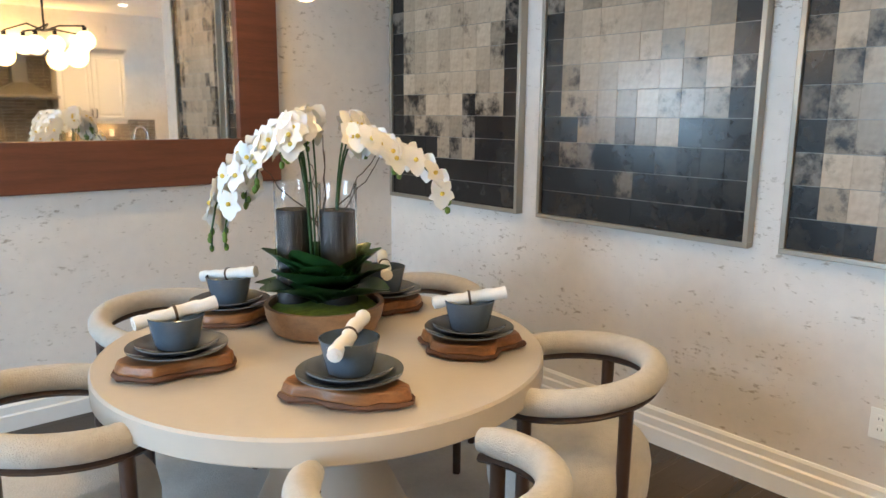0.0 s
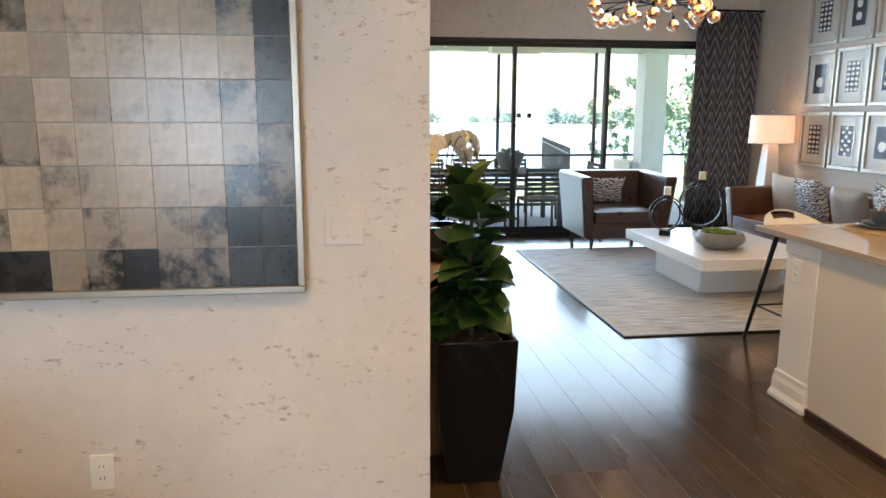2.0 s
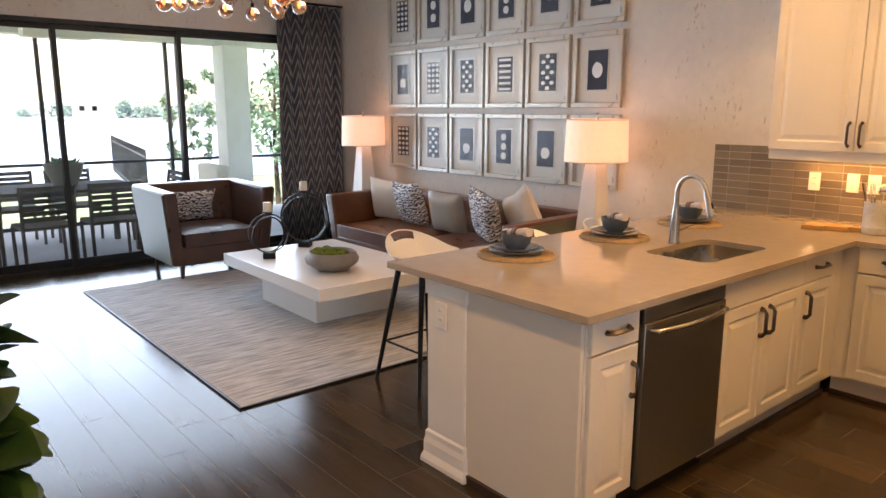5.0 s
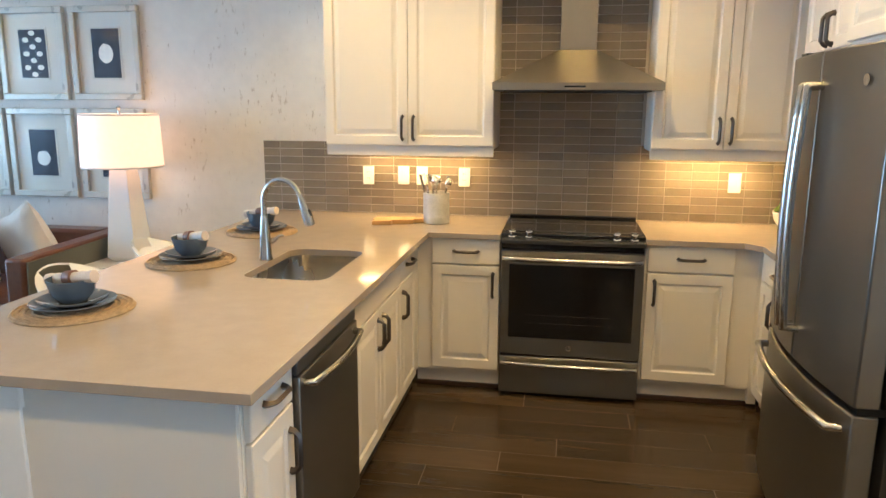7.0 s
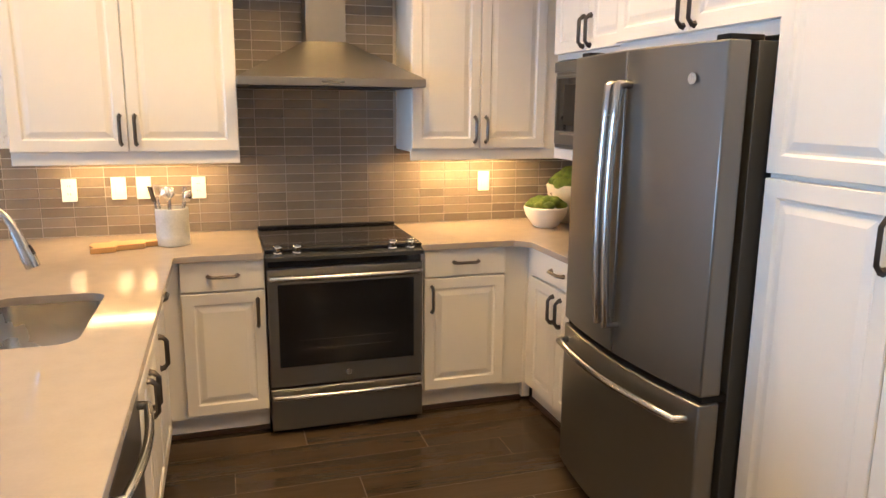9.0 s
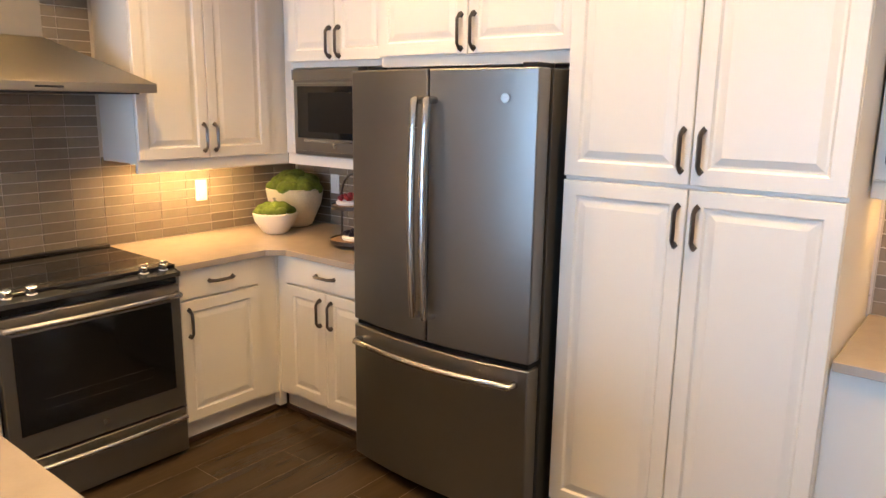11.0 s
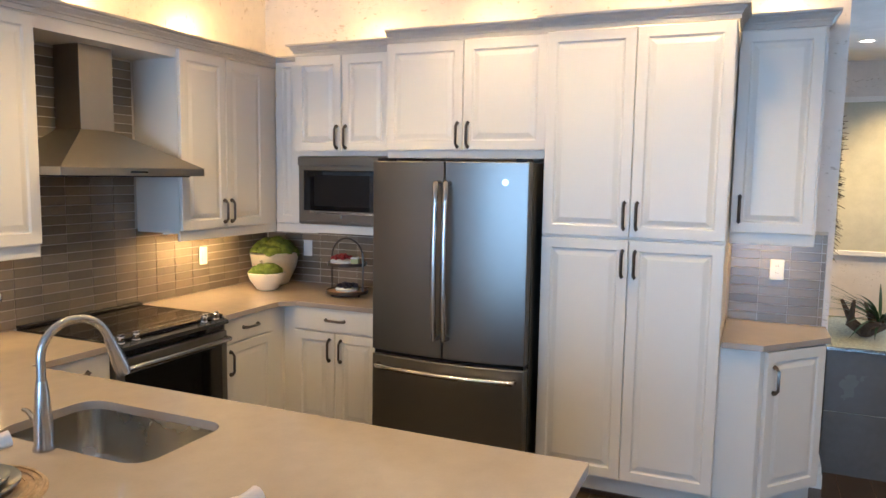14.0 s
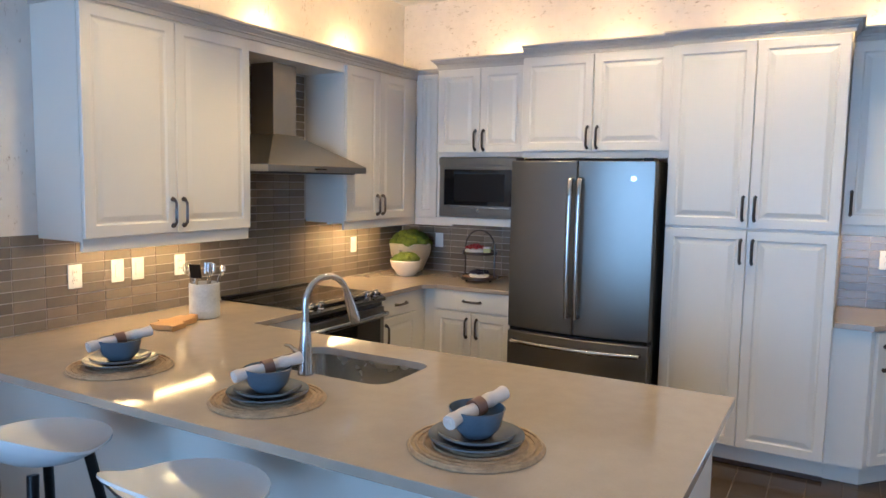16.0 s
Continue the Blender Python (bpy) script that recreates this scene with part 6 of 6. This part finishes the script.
for z0, cnt, ln, up in ((0.7, 10, 0.17, -5), (0.74, 11, 0.18, 5), (0.79, 12, 0.17, 15), (0.84, 11, 0.15, 30), (0.89, 8, 0.13, 50), (0.99, 5, 0.11, 25), (1.05, 5, 0.14, 40), (1.1, 5, 0.15, 55), (1.14, 4, 0.16, 68)):
    for i in range(cnt):
        a = k * 137.5 + rng.uniform(-25, 25)
        k += 1
        tip = up + rng.uniform(-18, 22)
        lg = Geo().leaf(pose(0.03 * math.cos(a), 0.03 * math.sin(a), z0 + rng.uniform(-0.04, 0.04), 0, -tip, a) @ pose(0.015, 0, 0, rng.uniform(-45, 45)), ln * rng.uniform(0.8, 1.15), ln * rng.uniform(0.95, 1.15), 0.5, 6, 0.3)
        part("leaf", lg, LEAFB if z0 > 1.05 and i % 3 == 0 else LEAFD if i % 2 else LEAF, c, smooth=60)

c = thing("console_table", pose(4.25, -0.49, 0.0), "tan lacquered console table against the partition", "console table")
TANM = mat("tan_lacquer", (0.36, 0.26, 0.17), 0.25, var=0.06)
part("tabletop", Geo().box(-0.6, 0.6, -0.15, 0.18, 0.72, 0.78), TANM, c, bevel=0.004)
part("side", Geo().box(-0.6, -0.54, -0.15, 0.18, 0.0, 0.72), TANM, c, bevel=0.004)
part("side", Geo().box(0.54, 0.6, -0.15, 0.18, 0.0, 0.72), TANM, c, bevel=0.004)
part("shelf", Geo().box(-0.54, 0.54, -0.14, 0.14, 0.2, 0.23), TANM, c)
part("back", Geo().box(-0.54, 0.54, 0.14, 0.17, 0.0, 0.72), TANM, c)
orchid(pose(4.25, -0.48, 0.78), "white orchid with dark leaves in a black pot on the console", False, 7, [(-35, 0.3, 0.6, 0.44), (-70, 0.2, 0.62, 0.54), (160, 0.3, 0.6, 0.5)], [], 0.3, scale=0.78)

# ---- kitchen things ----
for y, nap in ((-2.83, 166), (-3.6, 154), (-4.35, 160)):
    c = thing("placemat", pose(4.09, y, 0.91), "round woven seagrass placemat on the quartz worktop", "placemat", "placemats on the peninsula")
    g = Geo().lathe([(0.189, 0), (0.192, 0.004), (0.189, 0.008), (0.01, 0.009)], 48)
    part("mat", g, RATTAN, c, smooth=40)
    for r in (0.02, 0.045, 0.07, 0.095, 0.12, 0.145, 0.165, 0.182):
        part("coil", Geo().tube([(r * math.cos(math.tau * i / 40), r * math.sin(math.tau * i / 40), 0.009 + 0.0012 * (i % 2)) for i in range(41)], 0.0045, 5), RATTAN, c, smooth=60)
    place_setting(pose(4.09, y, 0.921), "on the peninsula", "a woven placemat", r=0.134, nap=nap, tilt=-9)


def counter_stool():
    c = thing("counter_stool", pose(0, 0, 0), "white saddle counter stool with black metal legs", "stool", "stools at the peninsula")
    n, m, vs, fs = 32, 7, [], []
    for s in (0, 1):
        for j in range(m + 1):
            t = j / m
            for i in range(n):
                a = math.tau * i / n
                back = max(0.0, math.sin(a)) ** 1.6
                r = 0.225 * t
                z = 0.728 + (t ** 2.6) * (0.06 + 0.1 * back) - s * 0.014 * (1 - 0.3 * t)
                x, y = r * math.cos(a) * (1.0 + 0.04 * back), r * math.sin(a) * (0.92 + 0.12 * back * t)
                vs.append((x, y, z))
    k = (m + 1) * n
    hole = {(m - 1, i) for i in (6, 7, 8, 9)} | {(m - 1, 10)} - {(m - 1, 10)}
    for s in (0, 1):
        for j in range(m):
            for i in range(n):
                if (j, i) in hole:
                    continue
                a = s * k + j * n
                fs.append((a + i, a + (i + 1) % n, a + n + (i + 1) % n, a + n + i))
    fs += [(m * n + i, m * n + (i + 1) % n, k + m * n + (i + 1) % n, k + m * n + i) for i in range(n)]
    g = Geo().add(vs, fs)
    part("seat", g, SHELLM, c, "white moulded saddle seat with a low back", smooth=50)
    for sx in (-1, 1):
        for sy in (-1, 1):
            part("leg", Geo().tube([(sx * 0.1, sy * 0.1, 0.724), (sx * 0.21, sy * 0.2, 0.0)], [0.018, 0.012], 8), BLACKM, c, smooth=50)
    q = lambda z: 0.1 + 0.11 * (0.63 - z) / 0.63
    r = q(0.24)
    pts = [(-r, -r * 0.97, 0.24), (r, -r * 0.97, 0.24), (r, r * 0.97, 0.24), (-r, r * 0.97, 0.24)]
    for i in range(4):
        part("footrest", Geo().tube([pts[i], pts[(i + 1) % 4]], 0.007, 6), STEEL if i == 0 else BLACKM, c)
    return c


base = counter_stool()
base.matrix_basis = pose(4.93, -2.93, 0, 0, 0, -88)
copy_thing(base, pose(4.5, -3.5, 0, 0, 0, -96))
copy_thing(base, pose(4.5, -4.2, 0, 0, 0, -84))

c = thing("utensil_crock", pose(3.22, -4.86, 0.91), "white stoneware crock holding kitchen utensils", "crock")
part("crock", Geo().lathe([(0.072, 0), (0.077, 0.004), (0.077, 0.035), (0.0785, 0.04), (0.077, 0.045), (0.077, 0.178), (0.071, 0.181), (0.07, 0.02)], 32), CROCKM, c, "white ribbed stoneware crock", smooth=30)
for k, (a, t, kind) in enumerate(((20, 14, "spatula"), (80, 8, "whisk"), (150, 13, "ladle"), (210, 10, "fork"), (280, 9, "ladle"), (330, 12, "whisk"))):
    m = pose(0.03 * math.cos(radians(a)), 0.03 * math.sin(radians(a)), 0.02, 0, 0, a) @ pose(0, 0, 0, 0, t, 0)
    u = part("utensil_" + kind, Geo().tube([(0, 0, 0), (0, 0, 0.2)], 0.0055, 6, m), STEEL, c, "steel kitchen utensil")
    if kind == "whisk":
        for j in range(5):
            b = j * 36
            part("wire", Geo().tube([(0, 0, 0.2), (0.026 * math.cos(radians(b)), 0.026 * math.sin(radians(b)), 0.235), (0.02 * math.cos(radians(b)), 0.02 * math.sin(radians(b)), 0.265), (0, 0, 0.275), (-0.02 * math.cos(radians(b)), -0.02 * math.sin(radians(b)), 0.265), (-0.026 * math.cos(radians(b)), -0.026 * math.sin(radians(b)), 0.235), (0, 0, 0.2)], 0.0012, 4, m), CHROME, u)
    elif kind == "ladle":
        part("bowl", Geo().ball((0.012, 0, 0.228), 0.03, 12, 7, (0.55, 1, 1), m), CHROME, u, smooth=60)
    elif kind == "spatula":
        part("blade", Geo().box(-0.003, 0.003, -0.03, 0.03, 0.2, 0.275, m), BLACKM, u)
    else:
        part("tines", Geo().box(-0.002, 0.002, -0.02, -0.012, 0.2, 0.26, m).box(-0.002, 0.002, -0.004, 0.004, 0.2, 0.26, m).box(-0.002, 0.002, 0.012, 0.02, 0.2, 0.26, m), STEEL, u)

c = thing("cutting_board", pose(3.43, -4.79, 0.911, 0, 0, 16), "maple cutting board with a state-like outline", "cutting board")
pts = [(-0.18, -0.045), (-0.1, -0.045), (-0.1, -0.075), (0.0, -0.08), (0.03, -0.11), (0.06, -0.08), (0.13, -0.085), (0.15, -0.03), (0.14, 0.03), (0.16, 0.06), (0.05, 0.06), (0.04, 0.03), (-0.08, 0.035), (-0.09, 0.0), (-0.18, 0.0)]
part("board", Geo().prism(pts, 0, 0.026), BOARDW, c, bevel=0.003)


def moss_pot(x, y, s, m, label):
    c = thing("moss_bowl", pose(x, y, 0.91), label, "bowl", "moss bowls on the worktop")
    prof = [(0.08, 0), (0.1, 0.01), (0.155, 0.13), (0.172, 0.22), (0.163, 0.23), (0.155, 0.21)] if s > 1 else [(0.055, 0), (0.07, 0.008), (0.115, 0.07), (0.127, 0.115), (0.12, 0.12), (0.114, 0.108)]
    part("bowl", Geo().lathe(prof, 36), m, c, smooth=50)
    g = Geo()
    rng = random.Random(int(x * 50))
    top = prof[-1]
    for k in range(46):
        a, r = rng.uniform(0, math.tau), top[0] * 0.86 * math.sqrt(rng.random())
        lift = (0.1 if s > 1 else 0.065) * (1 - (r / top[0]) ** 2)
        g.ball((r * math.cos(a), r * math.sin(a), top[1] + lift - 0.012), rng.uniform(0.024, 0.046) * (1.3 if s > 1 else 0.85), 12, 8, (1, 1, 0.8))
    part("moss", g, MOSS, c, smooth=60)


moss_pot(0.975, -5.0, 1.4, CHAMP, "tall champagne-glazed bowl heaped with green moss")
moss_pot(1.22, -4.88, 1, CREAMC, "small cream bowl heaped with green moss")

c = thing("tiered_tray", pose(1.17, -4.28, 0.91, 0, 0, 80), "two-tier wood and metal tray with pastries", "tiered tray")
for z, r in ((0.02, 0.135), (0.2, 0.125)):
    part("tray", Geo().lathe([(r, z), (r, z + 0.012), (r - 0.006, z + 0.014)], 32), WOODB, c, "round wooden tray tier", smooth=30)
    part("rim", Geo().lathe([(r + 0.002, z), (r + 0.003, z + 0.02), (r + 0.0005, z + 0.02), (r, z)], 32, cap=False), HANDLE, c, smooth=40)
for k in range(3):
    part("foot", Geo().ball((0.1 * math.cos(k * 2.1), 0.1 * math.sin(k * 2.1), 0.01), 0.01), BLACKM, c, smooth=60)
pts = [(-0.132, 0, 0.02), (-0.132, 0, 0.25)] + [(-0.132 * math.cos(radians(q)), 0, 0.25 + 0.125 * math.sin(radians(q))) for q in range(15, 180, 15)] + [(0.132, 0, 0.25), (0.132, 0, 0.02)]
part("frame", Geo().tube(pts, 0.006, 6), HANDLE, c, smooth=50)
rng = random.Random(6)
for nm, z, mm, cat, lab, cx in (("berry_tart", 0.214, RED, "pastry", "glossy red berry tart on the upper tray", -0.04), ("black_berries", 0.034, BERRY, "fruit", "heap of dark berries on cream on the lower tray", 0.0)):
    c = thing(nm, pose(1.17, -4.28 + cx, 0.91 + z), lab, cat)
    part("base", Geo().lathe([(0.07, 0), (0.076, 0.014), (0.06, 0.024)], 20), PETAL, c, smooth=50)
    for k in range(38):
        a, r = rng.uniform(0, math.tau), 0.062 * math.sqrt(rng.random())
        part("berry", Geo().ball((r * math.cos(a), r * math.sin(a), 0.028 + rng.uniform(0, 0.03) * (1 - r / 0.08)), 0.0125, 8, 5), mm, c, smooth=60)
c = thing("cake_slice", pose(1.17, -4.22, 1.124, 0, 0, 15), "pale layered cake square on the upper tray", "cake")
part("sponge", Geo().box(-0.025, 0.025, -0.025, 0.025, 0, 0.03), mat("pale_cake", (0.6, 0.62, 0.3), 0.7), c, bevel=0.003)
part("icing", Geo().box(-0.026, 0.026, -0.026, 0.026, 0.03, 0.042), PETAL, c, bevel=0.004)

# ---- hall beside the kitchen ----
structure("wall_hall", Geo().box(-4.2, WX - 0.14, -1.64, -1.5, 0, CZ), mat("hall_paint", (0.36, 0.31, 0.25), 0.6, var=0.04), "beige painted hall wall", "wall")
c = thing("sunburst_mirror", pose(-0.25, -1.5, 1.68), "round dark feathery sunburst wall ornament", "wall ornament")
part("disc", Geo().lathe([(0.28, 0), (0.28, 0.03), (0.2, 0.05)], 32, pose(0, 0, 0, -90)), BLACKM, c, smooth=40)
g = Geo()
rng = random.Random(12)
for k in range(900):
    a, r = rng.uniform(0, math.tau), rng.uniform(0.12, 0.5)
    d = Vector((math.cos(a), 0, math.sin(a)))
    p = d * r
    q = p + d * rng.uniform(0.03, 0.08) + Vector((0, rng.uniform(0.07, 0.13), -0.04)) + Vector((rng.uniform(-0.03, 0.03), 0, rng.uniform(-0.03, 0.03)))
    g.tube([p + Vector((0, 0.004, 0)), q], [0.006, 0.0015], 3)
tagged(part("bristle", g, mat("dark_quill", (0.03, 0.016, 0.012), 0.7), c), kind="stuff")
c = thing("tiled_planter", pose(0, 0, 0), "low planter box faced with large grey tiles", "planter")
X0, X1, Y0, Y1 = -0.55, 0.55, -1.44, -0.72
part("core", Geo().box(X0 + 0.006, X1 - 0.006, Y0 + 0.006, Y1 - 0.006, 0, 0.735), TGROUT, c)
for z in (0.002, 0.375):
    for a in range(2):
        yy = Y0 + a * (Y1 - Y0) / 2
        part("tile", Geo().box(X1 - 0.006, X1, yy + 0.003, yy + (Y1 - Y0) / 2 - 0.002, z, z + 0.368), DTILE, c)
    for a in range(2):
        xx = X0 + a * (X1 - X0) / 2
        part("tile", Geo().box(xx + 0.003, xx + (X1 - X0) / 2 - 0.002, Y0, Y0 + 0.006, z, z + 0.368), DTILE, c)
        part("tile", Geo().box(xx + 0.003, xx + (X1 - X0) / 2 - 0.002, Y1 - 0.006, Y1, z, z + 0.368), DTILE, c)
part("edge_trim", Geo().sweep([(X0, Y0), (X1, Y0), (X1, Y1), (X0, Y1)], [(-0.03, 0.735), (0.004, 0.735), (0.004, 0.75), (-0.03, 0.75)], closed=True), STEEL, c)
part("gravel_bed", Geo().box(X0 + 0.03, X1 - 0.03, Y0 + 0.03, Y1 - 0.03, 0.735, 0.745), mat("pale_pebbles", (0.5, 0.5, 0.38), 0.8, var=0.4, scale=60, bump=1), c)
c = thing("driftwood", pose(0.1, -1.2, 0.745), "gnarled grey driftwood in the planter", "driftwood")
for k in range(5):
    a = k * 1.3
    part("limb", Geo().tube([(0, 0, 0.02), (0.1 * math.cos(a), 0.1 * math.sin(a), 0.08), (0.2 * math.cos(a + 0.4), 0.14 * math.sin(a + 0.4), 0.12 + 0.03 * k)], [0.035, 0.025, 0.01], 7), BARK, c, smooth=50)
c = thing("grassy_plant", pose(-0.05, -1.1, 0.745), "arching green air plant in the planter", "plant")
for k in range(44):
    a = rng.uniform(0, 360)
    part("blade", Geo().leaf(pose(0, 0, 0.03, 0, -rng.uniform(35, 80), a), rng.uniform(0.25, 0.42), 0.02, 0.9, 6, 0.3), LEAF, c, smooth=60)
# Flat panel added in place of the hall doorway and lit papered room beyond.
c = thing("wall_panel", pose(-4.19, -1.49, 0.85, 0, 0, 90), "framed lattice wallpaper panel standing in for the hall's lit doorway", "wall panel")
part("paper", Geo().box(0.02, 1.3, -0.008, 0, 0.05, 1.75), WPAPER, c)
part("frame", Geo().box(0, 0.06, -0.03, 0, 0, 1.8).box(1.26, 1.32, -0.03, 0, 0, 1.8).box(0.06, 1.26, -0.03, 0, 0, 0.06).box(0.06, 1.26, -0.03, 0, 1.74, 1.8), TRIM, c, bevel=0.006)
c = thing("thermostat", pose(-4.16, -1.06, 1.6, 0, 0, 90), "small white thermostat on the hall wall", "thermostat")
part("body", Geo().box(-0.06, 0.06, -0.025, 0.02, -0.045, 0.045), WHITEP, c, bevel=0.004)
part("display", Geo().box(-0.04, 0.04, -0.027, -0.025, 0.0, 0.03), BLACK, c)

# ---- pieces: backsplash tiles and floor planks ----


def shared(name, geo, material):
    return geo.data(name, material)


def piece(name, mesh, at, parent):
    ob = new(name, mesh)
    ob.parent = parent
    ob.location = at
    return ob


TW, TH = 0.152, 0.0502
tile = shared("tile", Geo().pillow_box(0.001, TW - 0.0024, 0.001, TH - 0.0032, 0, 0.0026, 0.0006, pose(0, 0, 0, 90)), TILE)
beds = [o for o in bpy.data.objects if o.name.startswith("backsplash_bed")]
south, west = beds
y = SY + 0.004
rest = Geo()
count = 0


def lay(x0, x1, z0, z1, bed, facing, joint=0.0):
    """Rows of stretcher tiles from the worktop up; the joints stand one above another."""
    global count
    row = 0
    z = z0
    while z < z1 - 0.02:
        h = min(TH, z1 - z)
        x = x0 - (x0 - joint) % TW
        while x < x1 - 0.004:
            a, b = max(x, x0), min(x + TW, x1)
            full = abs(b - a - TW) < 0.002 and h > TH - 0.002
            m = pose(a, SY + 0.004, z) @ Matrix.Diagonal((1, -1, 1, 1)) if facing == "y" else pose(WX + 0.004, a, z, 0, 0, 90)
            if b - a > 0.012:
                if full:
                    o = piece("tile", tile, (0, 0, 0), bed)
                    o.matrix_basis = pose(a + TW, SY + 0.004, z, 0, 0, 180) if facing == "y" else m
                else:
                    me = Geo().pillow_box(0.001, b - a - 0.0032, 0.001, h - 0.0032, 0, 0.0026, 0.0006, pose(0, 0, 0, 90))
                    o = piece("tile", me.data("tile", TILE), (0, 0, 0), bed)
                    o.matrix_basis = pose(b, SY + 0.004, z, 0, 0, 180) if facing == "y" else m
            x += TW
        z += TH
        row += 1


lay(WX + 0.012, 4.43, 0.912, 1.362, south, "y", 4.316)
lay(2.03, 2.885, 1.3638, 2.32, south, "y", 4.316)
lay(-5.186, -3.89, 0.912, 1.362, west, "x", -5.186)
lay(-1.98, -1.5, 0.912, 1.42, west, "x", -1.98)

PW, PL = 0.178, 1.24
JOINTS = {4: 2.655, 5: 2.108, 6: 1.75, 7: 2.472, 8: 2.73}
plank = shared("plank", Geo().pillow_box(0.0015, PL - 0.0015, 0.0015, PW - 0.0015, -0.006, 0, 0.0006), PLANK)
floor = bpy.data.objects["floor_base"]
far = Geo()
rows = int((4.0 + 5.25) / PW)
n = 0
for j in range(rows + 1):
    y0 = -5.273 + j * PW
    first = JOINTS.get(j, (j * j * 0.37 + j * 0.61) % 1 * PL)
    x0 = first - PL * math.ceil((first + 4.2) / PL)
    while x0 < GX:
        cx, cy = x0 + PL / 2, y0 + PW / 2
        if x0 + PL > -4.2:
            a, b = max(x0, -4.2), min(x0 + PL, GX + 0.1)
            near = 0.7 < cx < 6.2 and -4.6 < cy < 0.6 and b - a > PL - 0.01
            if near and n < 300:
                piece("plank", plank, (x0, y0, 0), floor)
                n += 1
            else:
                far.pillow_box(a + 0.0008, b - 0.0008, y0 + 0.0008, y0 + PW - 0.0008, -0.006, 0, 0.0003)
        x0 += PL
tagged(part("far_planks", far, PLANK, floor), kind="stuff")
